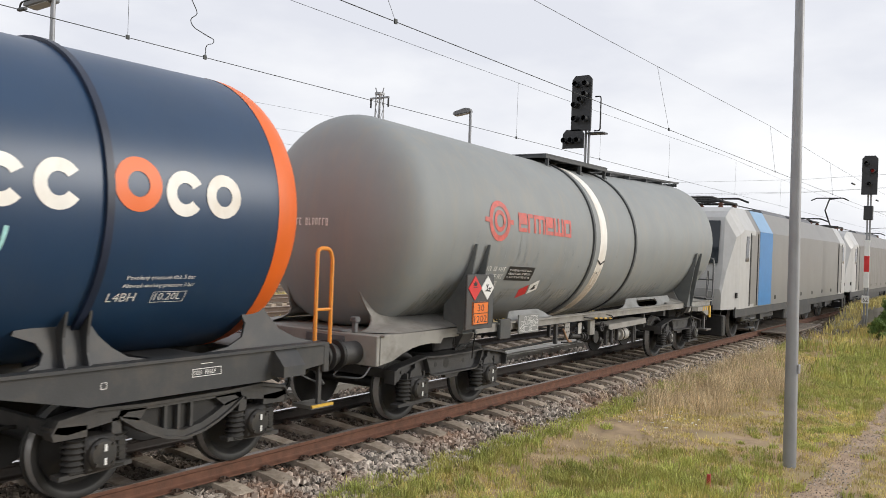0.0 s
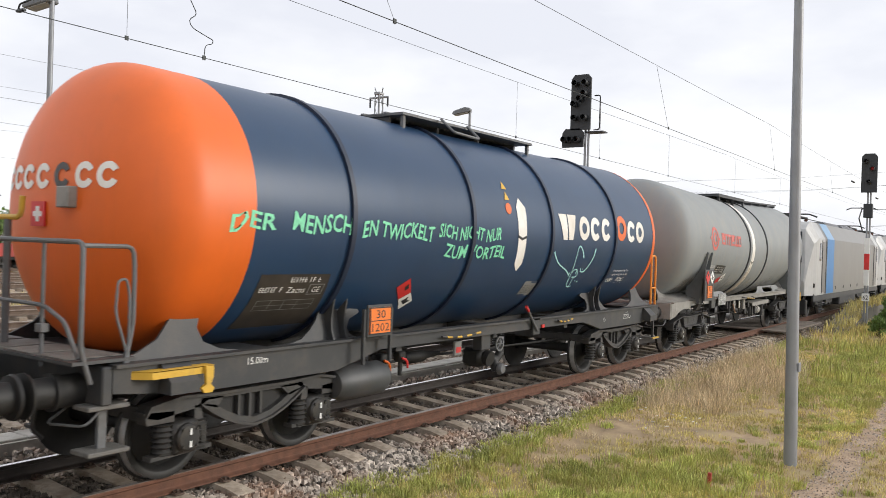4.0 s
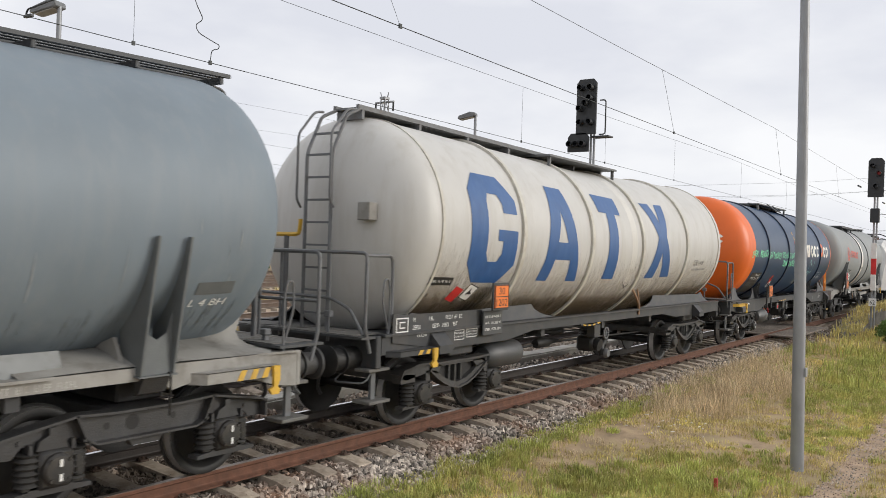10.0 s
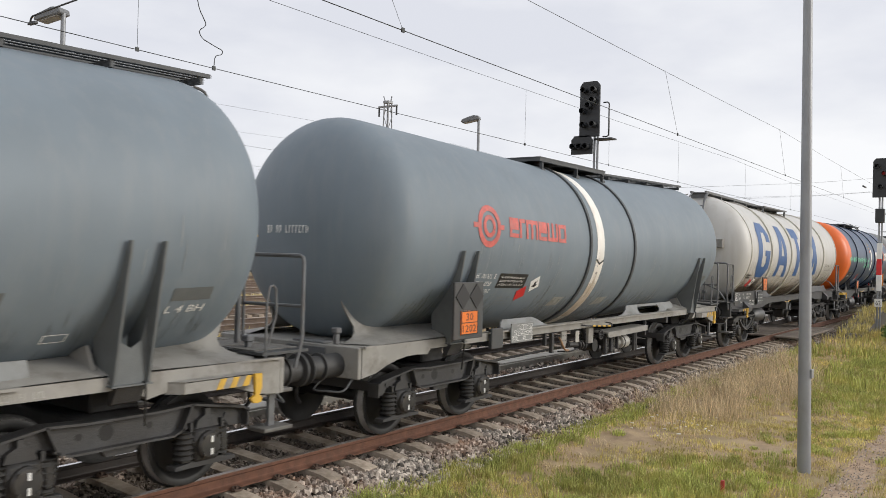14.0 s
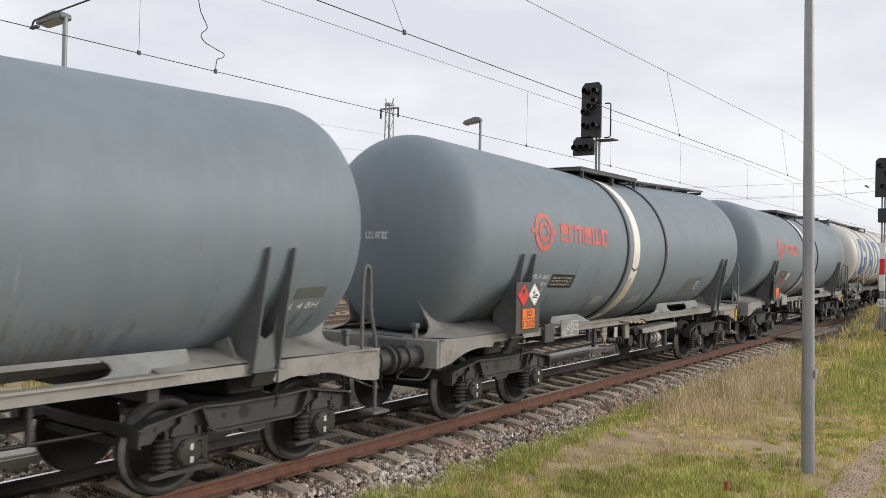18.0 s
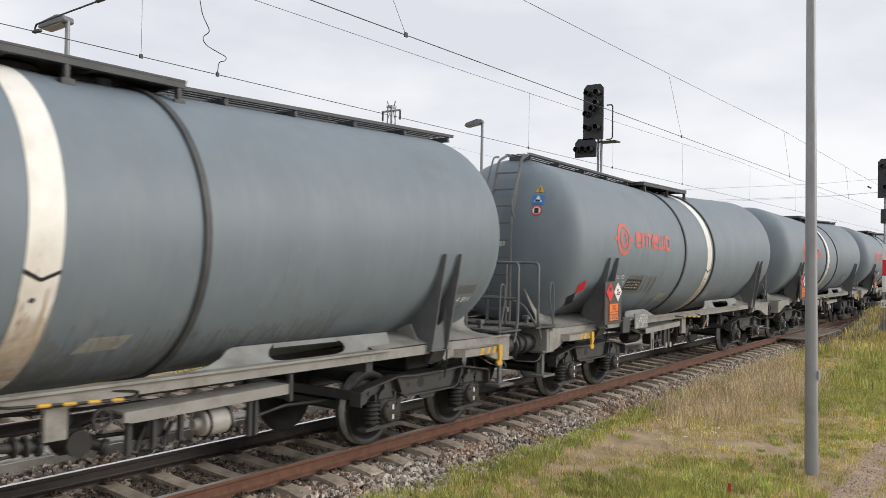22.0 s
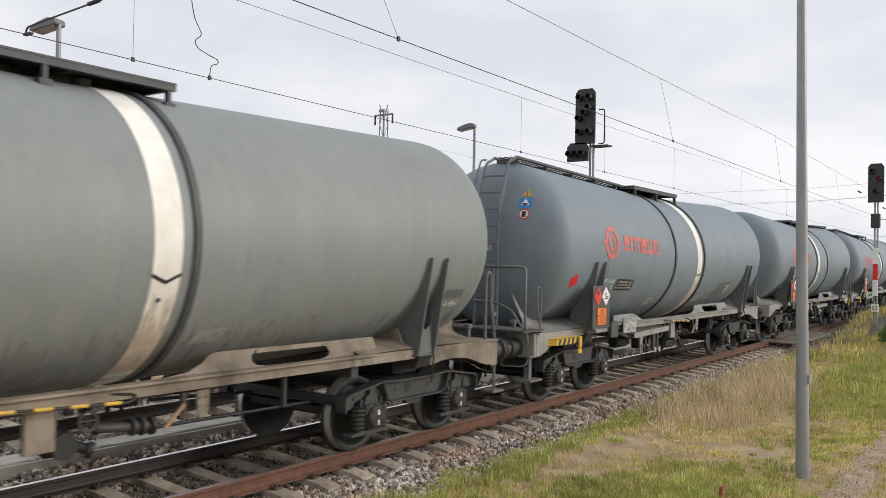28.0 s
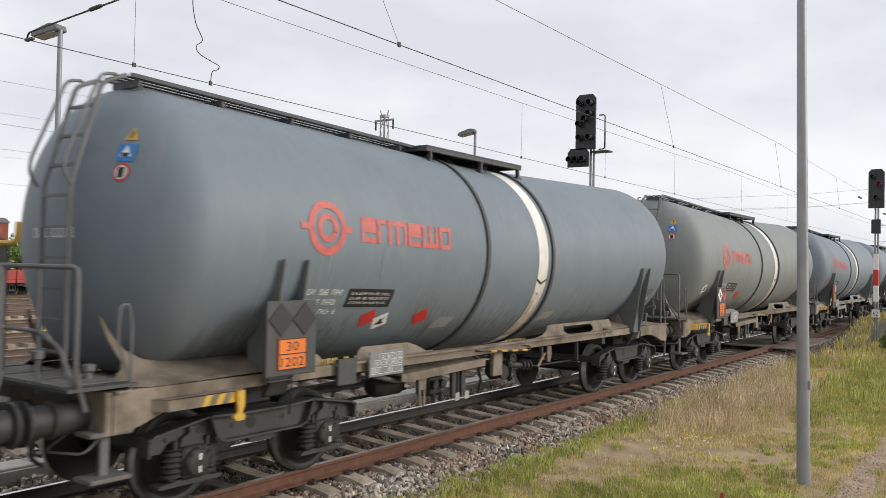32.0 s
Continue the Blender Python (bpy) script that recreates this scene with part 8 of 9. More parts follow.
def dead(x, y):
    return bell(x, y, 17.6, -2.75, 3.0, 0.75) + 0.8 * bell(x, y, 21.0, -2.0, 3.0, 0.4)


def bare(x, y):
    """On the path or on the ballast's foot nothing grows."""
    a, b = path_edges(x)
    return (b < y < a and patch(x, y, 3.0, 70.0) > 0.25) or y > -1.62 + 0.12 * patch(x, y, 1.5)


def lush(x, y):
    strip = 1.0 * bell(y, 0, -1.95, 0, 0.32, 1) + 1.1 * bell(x, y, 9.4, -3.9, 2.2, 1.1) + 0.6 * ease(x, 15, 19) * ease(-y, 3.2, 4.0)
    return max(0.0, strip * (0.35 + 0.8 * patch(x, y, 0.9)) - 0.8 * worn(x, y) - 0.5 * dead(x, y))


def blades(name, n, tufts, weight, region, tall, wide, spread, lean, material, seed, label, on=height, power=1.4):
    """Grass in tufts: each blade is bent outwards from its tuft's heart."""
    r = np.random.default_rng(seed)
    x0, x1, y0, y1 = region
    cx = x0 + (x1 - x0) * r.random(tufts) ** power
    cy = r.uniform(y0, y1, tufts)
    ok = np.array([r.random() < weight(a, b) for a, b in zip(cx, cy)])
    cx, cy = cx[ok], cy[ok]
    k = len(cx)
    size = r.uniform(0.55, 1.35, k)
    own = r.integers(0, k, n)
    dx, dy = r.normal(0, spread, n), r.normal(0, spread, n)
    x, y = cx[own] + dx * size[own], cy[own] + dy * size[own]
    z = np.array([on(a, b) for a, b in zip(x, y)])
    out = np.arctan2(dy, dx) + r.normal(0, 0.5, n)
    hgt = tall * size[own] * r.uniform(0.5, 1.2, n)
    le = hgt * lean * r.uniform(0.15, 1.0, n)
    w = wide * r.uniform(0.6, 1.3, n)
    a = r.uniform(0, 6.28, n)
    ux, uy, lx, ly = np.cos(a) * w, np.sin(a) * w, np.cos(out) * le, np.sin(out) * le
    v = np.stack([np.stack([x - ux, y - uy, z - 0.03], -1), np.stack([x + ux, y + uy, z - 0.03], -1), np.stack([x + ux * 0.7 + lx * 0.35, y + uy * 0.7 + ly * 0.35, z + hgt * 0.6], -1),
                  np.stack([x - ux * 0.7 + lx * 0.35, y - uy * 0.7 + ly * 0.35, z + hgt * 0.6], -1), np.stack([x + lx, y + ly, z + hgt * (1 - 0.25 * lean * r.random(n))], -1)], 1)
    b = 5 * np.arange(n)[:, None]
    me = bpy.data.meshes.new(name)
    me.from_pydata(v.reshape(-1, 3).tolist(), [], (b + np.array([[0, 1, 2, 3]])).tolist() + (b + np.array([[3, 2, 4]])).tolist())
    me.materials.append(material)
    return tagged(new(name, me), label, "grass", kind="stuff")


NEAR = (5.5, 30, -8.0, -1.5)
free = lambda f: (lambda x, y: 0.0 if bare(x, y) else f(x, y))
blades("grass", 190000, 22000, free(lambda x, y: 1.35 * patch(x, y) - 0.25 * worn(x, y)), NEAR, 0.06, 0.0045, 0.05, 1.0, M["yellow_grass"], 11, "short yellowing grass with bare spots")
blades("grass", 105000, 16000, free(lambda x, y: lush(x, y)), NEAR, 0.13, 0.0045, 0.035, 0.7, M["grass"], 12, "bright green tufts of spring grass")
blades("grass", 50000, 9000, free(lambda x, y: 0.8 * patch(x, y, 0.7, 30.0) - 0.35 - 0.3 * worn(x, y)), NEAR, 0.08, 0.0045, 0.04, 0.9, M["grass"], 17, "low green grass between dry patches")
blades("dry_grass", 24000, 4500, free(lambda x, y: 0.75 * patch(x, y, 0.8, 50.0) - 0.25 + 0.2 * worn(x, y) + 0.4 * dead(x, y)), NEAR, 0.08, 0.0035, 0.05, 1.6, M["dry"], 13, "flattened straw-coloured grass")
blades("dry_grass", 9500, 1300, free(lambda x, y: dead(x, y) * (0.2 + 0.9 * patch(x, y, 1.1))), (13, 27, -4.2, -1.6), 0.40, 0.0032, 0.1, 0.8, M["dry"], 14, "tall dead grass thicket beside the ballast", power=1.0)
blades("dry_grass", 700, 80, free(lambda x, y: 0.6), (15, 30, -2.6, -1.5), 0.45, 0.003, 0.03, 0.5, M["dry"], 18, "single dry stalks along the ballast")
blades("grass", 26000, 4000, free(lambda x, y: patch(x, y)), (28, 75, -9, -1.8), 0.34, 0.012, 0.12, 0.6, M["yellow_grass"], 15, "rough grass along the line", power=1.0)
blades("grass", 14000, 2200, free(lambda x, y: patch(x, y, 0.3) * ease(-y, 2.4, 3.4)), (20, 75, -9, -1.8), 0.34, 0.011, 0.12, 0.6, M["grass"], 19, "rough green grass along the line", power=1.0)
blades("grass", 9000, 1500, lambda x, y: patch(x, y, 0.8), (33, 60, -3.2, -1.95), 0.26, 0.011, 0.1, 0.7, M["yellow_grass"], 21, "weeds on the old platform", lambda a, b: min(0.4, -0.25 + 0.14 * (a - 33.2)) if b > -2.75 else -0.35, 1.0)
blades("grass", 40000, 7000, lambda x, y: 1.2 * patch(x, y) if y < -1.7 else 0.0, (-14, 5.6, -13, -1.7), 0.08, 0.005, 0.06, 0.9, M["yellow_grass"], 22, "short yellowing grass", power=1.0)
blades("grass", 16000, 3000, lambda x, y: patch(x, y, 0.5, 33.0) - 0.2 if y < -1.7 else 0.0, (-14, 5.6, -13, -1.7), 0.12, 0.005, 0.04, 0.8, M["grass"], 23, "tufts of green grass", power=1.0)
YARD = [(7.4, 12.3), (20.0, 22.3), (25.6, 28.0), (42.2, 44.4)]
blades("grass", 60000, 14000, lambda x, y: patch(x, y, 0.25) if any(a < y < b for a, b in YARD) else 0.0, (4, 75, 7, 45), 0.28, 0.014, 0.12, 0.7, M["yellow_grass"], 16, "yellowish grass between the yard tracks", lambda a, b: -0.4, 1.0)
blades("grass", 12000, 3000, lambda x, y: patch(x, y, 0.3) - 0.3 if any(a < y < b for a, b in YARD) else 0.0, (4, 75, 7, 45), 0.2, 0.014, 0.1, 0.7, M["grass"], 20, "green grass between the yard tracks", lambda a, b: -0.4, 1.0)
# bits of pale litter and dry stems on the worn patch
r = random.Random(5)
litter = bmesh.new()
for i in range(26):
    x, y, a, ln = r.gauss(13.5, 0.6), r.gauss(-2.9, 0.25), r.uniform(0, 3.1), r.uniform(0.012, 0.035)
    c, s, z = math.cos(a) * ln, math.sin(a) * ln, height(x, y) + 0.03
    slab(litter, ((x - c - s * 0.4, y - s + c * 0.4), (x + c - s * 0.4, y + s + c * 0.4), (x + c + s * 0.4, y + s - c * 0.4), (x - c + s * 0.4, y - s - c * 0.4)), z, z + 0.012, "xy")
tagged(new("litter", mesh_of(litter, "litter", M["cream"])), "scraps of pale litter in the worn grass", "litter", kind="stuff")

# stake
stake = thing("marker_stake", "small red wooden marker stake in the grass", "stake", at=pose(9.95, -4.72, -0.42))
part("peg", B(-0.02, 0.02, -0.02, 0.02, 0, 0.2, bevel=0.004), M["red_wagon"], stake)


# ---------- poles, lamps and signals ----------
post = thing("steel_pole", "tall grey galvanised steel pole in the grass", "pole", at=pose(11.88, -5.22, -0.46))
part("shaft", C((0, 0, 0), (-0.082, 0.115, 9.5), 0.087, 24, 0.045), M["pole"], post, smooth=True)
part("cover", B(-0.05, 0.05, -0.085, -0.06, 1.3, 1.42, bevel=0.006), M["pole"], post)


def street_lamp(x, y, top):
    w = thing("yard_lamp", "grey yard lamp post with a flat lantern", "street lamp", "yard lamps", at=pose(x, y, -0.4))
    part("shaft", C((0, 0, 0), (0, 0, top + 0.4), 0.075, 14, 0.05), M["pole"], w, smooth=True)
    head = slab(bmesh.new(), ((-0.05, 0.0), (0.58, 0.0), (0.66, 0.06), (0.58, 0.15), (0.15, 0.2), (-0.05, 0.13)), -0.16, 0.16)
    bmesh.ops.bevel(head, geom=head.edges[:], offset=0.025, segments=1, affect="EDGES")
    lantern = part("lantern", head, M["lantern"], w, "grey lantern housing", True)
    lantern.matrix_basis = pose(0, 0, top + 0.36, 0, 12, 108)
    part("cover", B(0.06, 0.54, -0.13, 0.13, -0.012, 0.004), M["lamp_glow"], lantern, "milky lamp cover")
    return w


street_lamp(9.47, 9.0, 7.2)
street_lamp(25.5, 9.0, 7.35)


def signal(name, x, y, heads, post_y, foot, red_at=None):
    w = thing(name, "black railway colour-light signal on a steel mast", "railway signal", "railway signals", at=pose(x, y, 0))
    top = max(h[3] for h in heads)
    for s in (-0.05, 0.05):
        part("mast", C((0.14, post_y + s, foot), (0.14, post_y + s, top - 0.1), 0.035, 10), M["pole"], w, smooth=True)
    for y0, y1, z0, z1, lamps in heads:
        bm = slab(bmesh.new(), ((y0, z0), (y1, z0), (y1, z1 - 0.12), (y1 - 0.1, z1), (y0 + 0.1, z1), (y0, z1 - 0.12)), -0.06, 0.0, "yz")
        head = part("signal_head", bm, M["signal"], w, "black signal board")
        for ly, lz, lit in lamps:
            part("hood", lathe(bmesh.new(), [(-0.07, 0.085), (-0.26, 0.085), (-0.26, 0.075), (-0.07, 0.075)], "x", 16, (0, ly, lz)), M["signal"], head, smooth=True)
            part("lens", lathe(bmesh.new(), [(-0.066, 0.07), (-0.09, 0.05), (-0.1, 0.0)], "x", 14, (0, ly, lz)), M["red_lamp"] if lit else M["lens"], head, "lit red lamp" if lit else "dark lens", True)
    return w


sg = signal("main_signal", 22.0, 0, [(2.55, 3.17, 5.86, 7.46, [(2.7, 7.2, 0), (3.0, 7.2, 0), (2.85, 6.75, 0), (3.02, 6.6, 0), (2.72, 6.9, 0), (2.7, 6.2, 0), (3.0, 6.2, 0)]), (2.75, 3.42, 5.36, 5.9, [(3.3, 5.58, 0), (3.1, 5.58, 0), (2.9, 5.58, 0)])], 2.72, -0.3)
part("service_rail", Tb([(0.1, 2.5, 5.86), (0.1, 2.32, 5.86), (0.1, 2.32, 6.85), (0.1, 2.5, 6.85)], 0.02), M["signal"], sg, smooth=True)
part("service_step", B(0.05, 0.4, 2.2, 2.75, 5.78, 5.82), M["signal"], sg)
sg2 = signal("repeater_signal", 36.0, 0, [(-3.12, -2.56, 4.98, 6.5, [(-2.72, 6.2, 0), (-2.95, 5.9, 1), (-2.84, 5.4, 0)])], -2.84, -0.4)
part("relay_box", B(0.0, 0.25, -2.98, -2.66, 4.0, 4.55, bevel=0.02), M["signal"], sg2)
for i, m in enumerate(("white", "sign_red", "white")):
    part("mast_board", B(-0.02, 0.06, -2.93, -2.75, 1.35 + i * 0.62, 1.97 + i * 0.62), M[m], sg2, "white board section" if m == "white" else "red board section")
part("number_board", B(-0.03, 0.05, -2.97, -2.71, 0.74, 1.04), M["white"], sg2, "white number board reading 62")
bm = lettering("62", 0.17, width=0.18)
for v in bm.verts:
    v.co = (-0.034, -2.75 - v.co.x, v.co.y + 0.8)
part("number", bm, M["black"], sg2, "black digits 62")


def lattice_mast(x, y, z1, w0=0.5, arms=True):
    t = thing("lattice_mast", "grey steel lattice mast carrying wires", "mast", "lattice masts", at=pose(x, y, -0.4))
    w1 = w0 * 0.55
    for sx in (-1, 1):
        for sy in (-1, 1):
            part("leg", Tb([(sx * w0, sy * w0, 0), (sx * w1, sy * w1, z1)], 0.045, 5), M["pole"], t)
    n = int(z1 / 0.9)
    for i in range(n):
        a, b = i / n, (i + 1) / n
        ra, rb = w0 + (w1 - w0) * a, w0 + (w1 - w0) * b
        s = 1 if i % 2 else -1
        part("brace", tube(Tb([(-s * ra, -ra, z1 * a), (s * rb, -rb, z1 * b)], 0.025, 4), [(-ra, -s * ra, z1 * a), (-rb, s * rb, z1 * b)], 0.025, 4), M["pole"], t)
    if arms:
        part("cross_arm", Tb([(0, -0.75, z1 - 0.3), (0, 0.75, z1 - 0.3)], 0.07, 5), M["pole"], t)
        for q in (-0.7, 0.7):
            part("insulator", C((0, q, z1 - 0.9), (0, q, z1 - 0.3), 0.06, 6), M["signal"], t)
        part("top_plate", B(-w1 - 0.06, w1 + 0.06, -w1 - 0.06, w1 + 0.06, z1 - 0.12, z1 + 0.02), M["pole"], t)
        part("horn", Tb([(0, -0.22, z1), (0, -0.3, z1 + 0.3)], 0.04, 5), M["pole"], t)
        part("horn", Tb([(0, 0.22, z1), (0, 0.36, z1 + 0.35)], 0.04, 5), M["pole"], t)
    return t


lattice_mast(40.2, 25.42, 12.2, 0.3)
lattice_mast(35.85, 48.7, 9.95, 0.3, False)
lattice_mast(47.0, 62.0, 9.0, 0.4, False)

# ---------- overhead line ----------
def cantilever_mast(x, y, reach):
    t = thing("catenary_mast", "grey steel overhead line mast with bracket arms", "mast", "overhead line masts", at=pose(x, y, -0.42))
    part("column", C((0, 0, 0), (0, 0, 8.4), 0.14, 12, 0.1), M["pole"], t, smooth=True)
    for q in reach:
        dy = q - y
        part("bracket_arm", Tb([(0, 0, 7.75), (0, dy, 7.75)], 0.035, 6), M["pole"], t)
        part("register_arm", Tb([(0, 0, 6.5), (0, dy, 6.08)], 0.03, 6), M["pole"], t)
        part("hanger", Tb([(0, dy, 7.75), (0, dy, 6.08), (0.0, dy, 6.0)], 0.015, 5), M["pole"], t)
    return t


def wire_run(y, zc, zm, x0, span, n, label, sag=0.35, thick=0.0068):
    t = thing("overhead_line", label, "overhead wire", "overhead lines", at=pose(0, y, 0))
    part("contact_wire", Tb([(x0, 0, zc), (x0 + span * n, 0, zc)], thick, 6), M["wire"], t, "thin contact wire")
    pts = []
    for k in range(n):
        for i in range(8):
            u = i / 8
            pts.append((x0 + span * (k + u), 0, zm - sag * 4 * u * (1 - u)))
    part("messenger_wire", Tb(pts, thick * 0.8, 5), M["wire"], t, "sagging messenger wire")
    return t, lambda x: zm - sag * 4 * (((x - x0) / span) % 1) * (1 - ((x - x0) / span) % 1)


line, f1 = wire_run(0.0, 5.66, 7.25, -28, 60, 5, "overhead contact line above the main track", 0.2)
for x in (9.6, 21.3, 33.0, 45, 57):
    part("dropper", Tb([(x - 1.0, 0, f1(x - 1.0)), (x, 0, 5.66)], 0.004, 4), M["wire"], line)
    part("dropper_clamp", B(x - 0.03, x + 0.03, -0.012, 0.012, 5.63, 5.7), M["wire"], line)
line2, f2 = wire_run(4.5, 5.62, 7.4, -20, 62, 5, "overhead contact line above the second track", 0.2)
for x in (8.2, 21.1, 27.0, 34.0, 44, 54):
    part("dropper", Tb([(x, 0, f2(x)), (x, 0, 5.62)], 0.004, 4), M["wire"], line2)
    part("dropper_clamp", B(x - 0.03, x + 0.03, -0.012, 0.012, 5.59, 5.66), M["wire"], line2)
for x in (-28, 92):
    cantilever_mast(x, -3.4, (0.0, 4.5))
for x in (-28, 212):
    cantilever_mast(x, 15.6, (13.2, 18.0))
    cantilever_mast(x, 32.4, (30.0,))
curl = [(9.3, 0, 8.3), (9.35, 0, 6.9), (9.42, 0, 6.62), (9.6, 0, 6.36), (9.42, 0, 6.22), (9.5, 0, 6.1), (9.8, 0, 6.02), (9.98, 0, 5.98), (9.95, 0, 5.9), (9.8, 0, 5.86), (9.78, 0, 5.64)]
part("jumper_cable", Tb(curl, 0.008, 6), M["wire"], line2, "curled jumper cable", True)
part("jumper_clamp", B(9.75, 9.81, -0.015, 0.015, 5.585, 5.66), M["wire"], line2)
part("steady_arm", Tb([(6.48, 0.16, 5.66), (6.48, 0.12, 5.76), (6.48, -0.4, 5.79), (6.48, -3.4, 5.93)], 0.014, 6), M["signal"], line2, "dark steady arm", True)
part("steady_arm_clamp", B(6.45, 6.51, -0.02, 0.18, 5.635, 5.675, bevel=0.006), M["signal"], line2)
part("rod_insulator", C((6.48, -1.5, 5.845), (6.48, -1.75, 5.857), 0.03, 10), M["signal"], line2)
part("drop_tube", Tb([(6.48, -3.4, 5.9), (6.48, -3.4, 9.0)], 0.03, 6), M["pole"], line2)
part("head_span", Tb([(6.48, -13.0, 9.0), (6.48, 14.0, 9.0)], 0.02, 6), M["wire"], line2, "head span wire over the tracks")
for y, z, zm in ((13.2, 5.7, 7.2), (18.0, 5.7, 7.2), (30.0, 5.7, 7.2)):
    wire_run(y, z, zm, -30, 60, 4, "overhead contact line above the yard", 0.5, 0.0045)
span = thing("cross_span", "thin span wires crossing the tracks", "overhead wire", "overhead lines")
for a, b in (((58, -8, 8.2), (46, 14, 6.4)), ((58, -8, 7.4), (52, 14, 6.2)), ((70, -9, 8.5), (66, 20, 7.0))):
    part("span_wire", Tb([a, ((a[0] + b[0]) / 2, (a[1] + b[1]) / 2, (a[2] + b[2]) / 2 - 0.25), b], 0.006, 5), M["wire"], span)
for x, y, z in ((52, 0.2, 6.8), (62, 0.2, 6.5), (56, 4.2, 6.7), (74, 0.2, 6.4)):
    part("insulator", C((x, y, z), (x + 0.9, y, z), 0.05, 8), M["signal"], span, "dark rod insulator")


# ---------- far things: red wagons, trees, houses ----------
def red_wagon(x):
    w = thing("low_side_wagon", "red low-sided freight wagon parked in the yard", "freight wagon", "parked red wagons", at=pose(x, 46.5, 0))
    part("floor_frame", B(-6.2, 6.2, -1.3, 1.3, 0.78, 1.0), M["red_wagon"], w)
    for s in (-1, 1):
        for i in range(5):
            part("side_board", B(-6.15 + i * 2.47, -3.75 + i * 2.47, s * 1.28 - 0.04, s * 1.28 + 0.04, 1.0, 1.58, bevel=0.02), M["red_wagon"], w)
        for i in range(13):
            part("side_post", B(-6.15 + i * 1.02, -6.05 + i * 1.02, s * 1.36 - 0.04, s * 1.36 + 0.04, 0.8, 1.56), M["red_wagon"], w)
    for e in (-1, 1):
        part("end_board", B(e * 6.2 - 0.05, e * 6.2 + 0.05, -1.3, 1.3, 1.0, 1.6), M["red_wagon"], w)
    for xx in (-4.6, -3.0, 3.0, 4.6):
        axle = part("wheelset", G["wheelset"], None, w)
        axle.location = (xx, 0, 0.46)
        wheels_on(axle)
    for xx in (-3.8, 3.8):
        part("bogie", G["welded"], None, w).location = (xx, 0, 0)
    return w


first_red = red_wagon(24.6)
for x in (11.4, 37.8, 51.0, 64.2):
    copy_thing(first_red, pose(x, 46.5, 0))


def tree(x, y, h, seed, bushy=0.0):
    r = random.Random(seed)
    t = thing("tree", "leafy green broad-leaved tree beyond the yard" if h > 3 else "low leafy green bush by the line", "tree" if h > 3 else "bush", "trees beyond the yard" if h > 3 else "bushes", at=pose(x, y, -0.45))
    bm = bmesh.new()
    cyl(bm, (0, 0, 0), (0.1, 0, h * 0.45), 0.03 * h, 8, 0.018 * h)
    ends = []
    for i in range(9):
        a = i * 2.4 + r.random()
        z0 = h * r.uniform(0.2, 0.45)
        p = Vector((0.05, 0, z0))
        q = Vector((math.cos(a) * h * r.uniform(0.15, 0.36), math.sin(a) * h * r.uniform(0.15, 0.36), h * r.uniform(0.45, 0.85)))
        cyl(bm, p, q, 0.011 * h, 6, 0.004 * h)
        ends.append(q)
    part("trunk", bm, M["bark"], t, "brown trunk with limbs", True)
    g = np.random.default_rng(seed)
    v, f = [], []
    for q in ends + [Vector((0, 0, h * 0.8)), Vector((0, 0, h * 0.55))] + [Vector((r.uniform(-0.3, 0.3) * h, r.uniform(-0.3, 0.3) * h, h * r.uniform(0.15, 0.4))) for _ in range(int(6 * bushy))]:
        for _ in range(170):
            d = Vector(g.normal(0, 1, 3)).normalized() * h * 0.17 * g.uniform(0.3, 1.0)
            c = q + Vector((d.x, d.y, d.z * 0.75))
            u = Vector(g.normal(0, 1, 3)).normalized() * 0.03 * h ** 0.8
            w2 = Vector(g.normal(0, 1, 3)).normalized() * 0.03 * h ** 0.8
            k = len(v)
            v += [c - u, c + w2, c + u, c - w2]
            f.append((k, k + 1, k + 2, k + 3))
    me = bpy.data.meshes.new("crown")
    me.from_pydata([tuple(a) for a in v], [], f)
    me.materials.append(M["leaf"])
    part("crown", me, None, t, "uneven crown of small leaves")
    return t


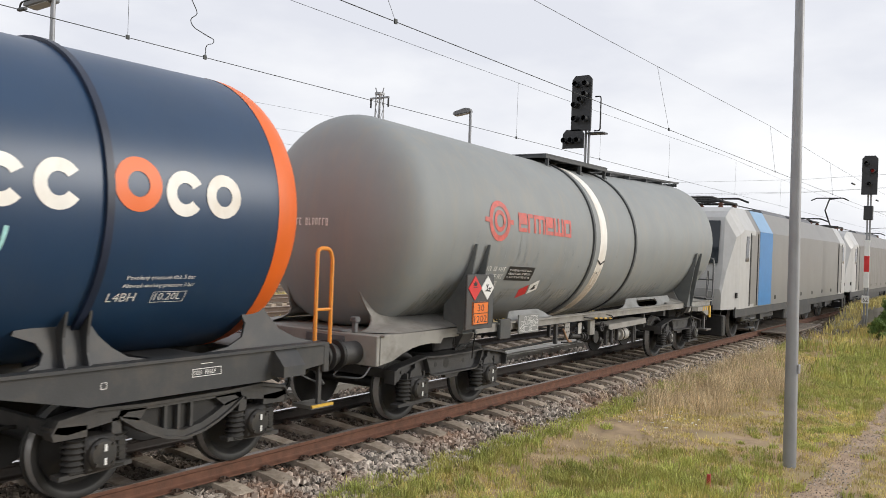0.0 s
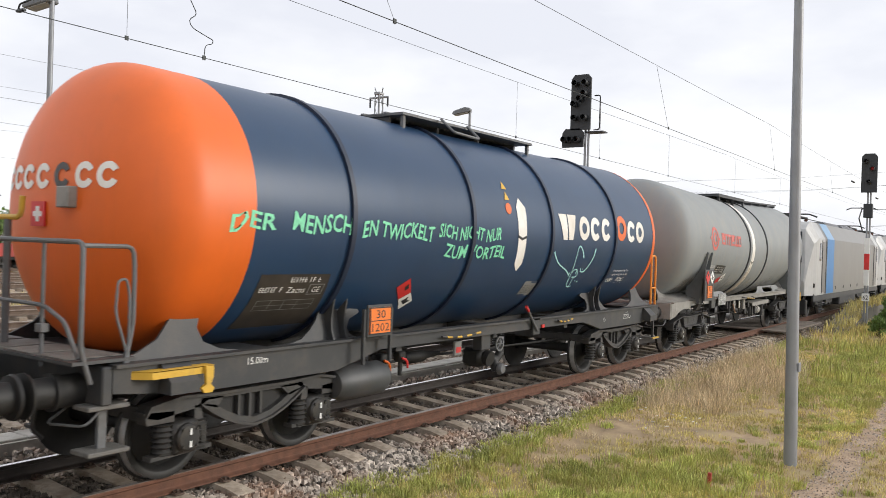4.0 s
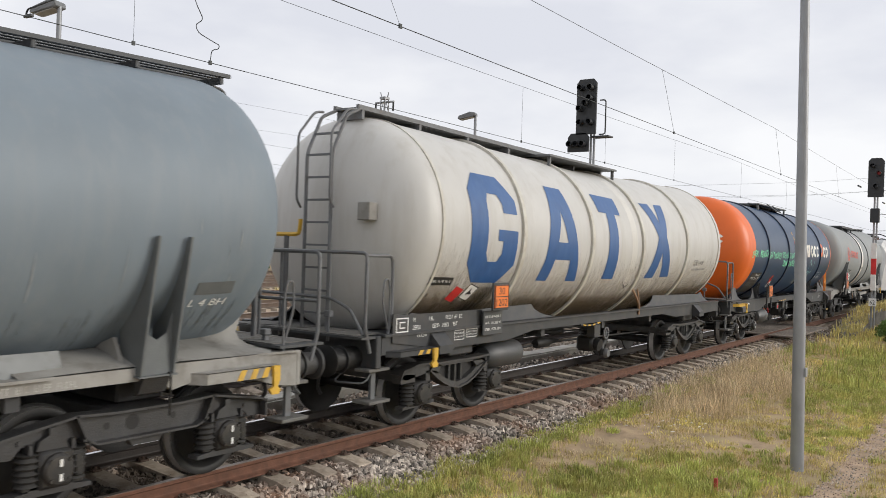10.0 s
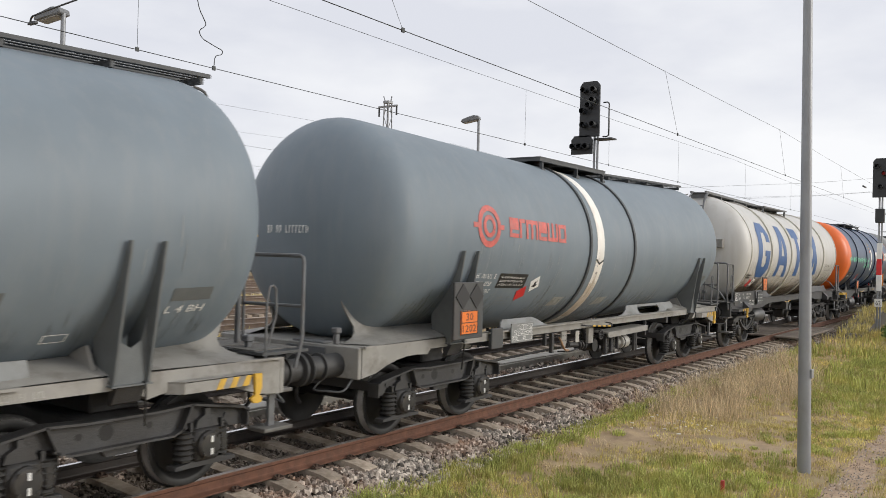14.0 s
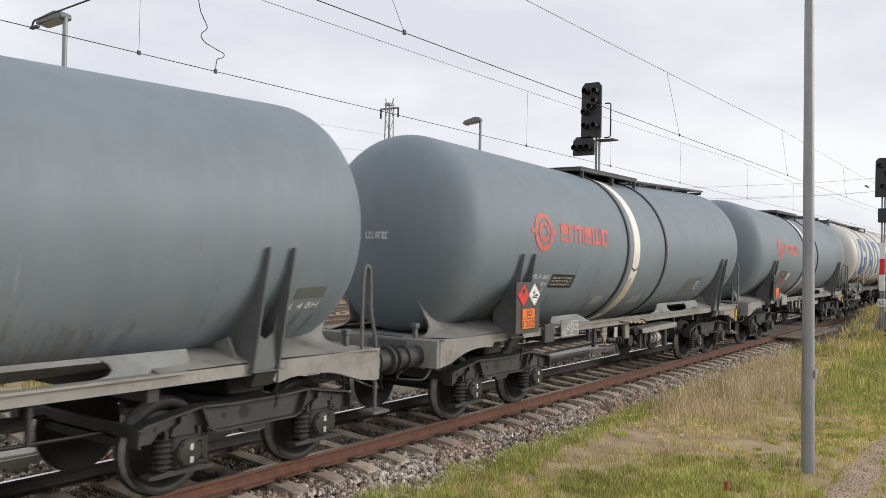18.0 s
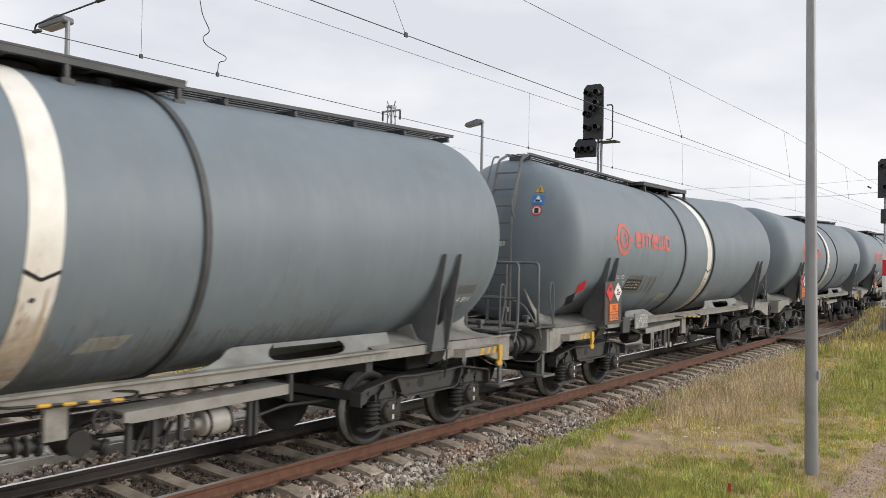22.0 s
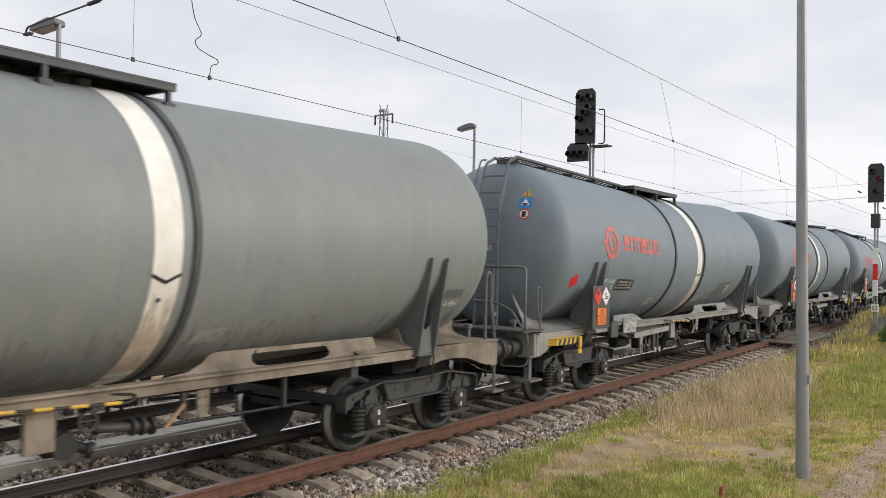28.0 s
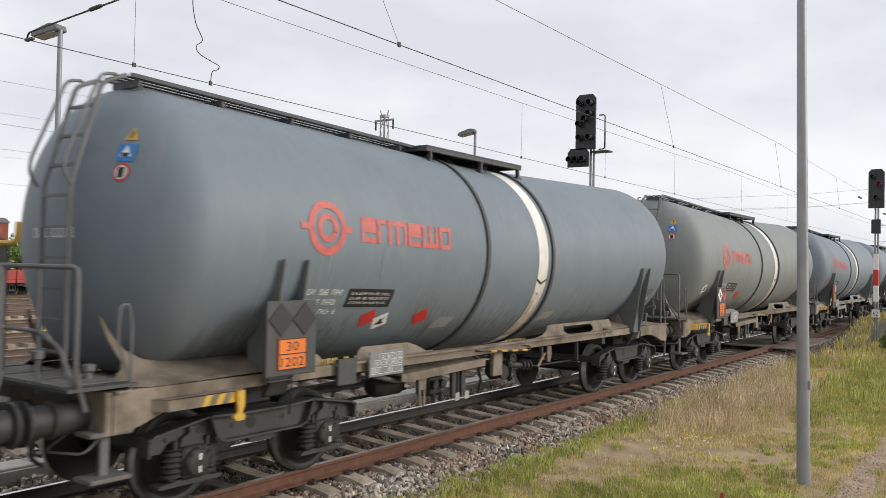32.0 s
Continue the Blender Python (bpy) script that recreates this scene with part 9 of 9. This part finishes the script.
grove = ((26.5, 54, 4.4), (29, 56, 4.6), (31, 54, 4.6), (33, 55, 5.2), (35.2, 57, 4.4), (37.4, 54.5, 4.0), (39.8, 54, 6.0), (42.2, 56, 5.0), (44.6, 55, 5.2), (47, 55, 7.2), (49.6, 56, 7.4), (53, 58, 6.0), (57, 56, 5.6), (61, 58, 6.4),
         (66, 57, 5.8), (72, 58, 6.6), (79, 57, 6.0), (87, 58, 6.8), (96, 57, 6.2), (106, 58, 7.0), (23, 56, 5.0))
for i, (x, y, h) in enumerate(grove):
    tree(x, y, h, 40 + i, 2.0)
for i, (x, y, h) in enumerate(((38.5, -3.7, 1.5), (41, -4.4, 1.9), (44.5, -3.6, 1.7), (36.2, -4.1, 1.1), (37.5, -4.6, 1.4), (33.2, -3.7, 0.9), (34.6, -3.9, 1.2))):
    tree(x, y, h, 70 + i, 1.0)


def house(name, x, y, w, d, h, material, label, roof_h):
    t = thing(name, label, "building", "far buildings", at=pose(x, y, -0.4))
    part("wall", B(-w / 2, w / 2, -d / 2, d / 2, 0, h), M[material], t)
    part("roof", slab(bmesh.new(), ((-w / 2 - 0.15, h), (w / 2 + 0.15, h), (w / 2 - 0.4, h + roof_h), (-w / 2 + 0.4, h + roof_h)), -d / 2 - 0.15, d / 2 + 0.15), M["roof"], t)
    for i in range(int((w - 0.8) / 1.5)):
        for k in range(max(1, int(h / 2.2))):
            x0 = -w / 2 + 0.6 + i * 1.5
            pane = part("window", B(x0, x0 + 0.9, -d / 2 - 0.03, -d / 2 - 0.01, h - 1.6 - k * 2.1, h - 0.5 - k * 2.1), M["window"], t)
            part("sill", B(x0 - 0.06, x0 + 0.96, -d / 2 - 0.1, -d / 2 - 0.01, h - 1.68 - k * 2.1, h - 1.61 - k * 2.1), M["trough"], pane)
    return t


house("brick_tower", 41.0, 82, 6.4, 6.4, 6.4, "brick", "square dark red brick tower behind trees", 0.5)
house("pale_house", 72.5, 114, 9, 8, 5.0, "plaster", "pale plastered building with many windows behind trees", 0.3)
house("pale_house", 64.0, 118, 5, 8, 4.2, "plaster", "low pale plastered building behind trees", 0.3)
house("pale_house", 118, 120, 26, 10, 6.0, "plaster", "long pale plastered building with grey roof", 0.6)


# ---------- what moves ----------
def motions():
    steps = [i * 0.5 for i in range(65)]
    fine = [i * 0.1 for i in range(321)]
    turn = [(t, math.degrees((gone(t) - gone(0)) / 0.46)) for t in fine]
    for ob, c in TRAIN:
        walk(ob, [(t, pose(c + gone(t), 0, 0, 0, 0, 0)) for t in steps])
        for wheel in [o for o in ob.children if o.name.startswith("wheelset")]:
            x, _, z = wheel.location
            walk(wheel, [(t, pose(x, 0, z, 0, a, 0)) for t, a in turn])


motions()
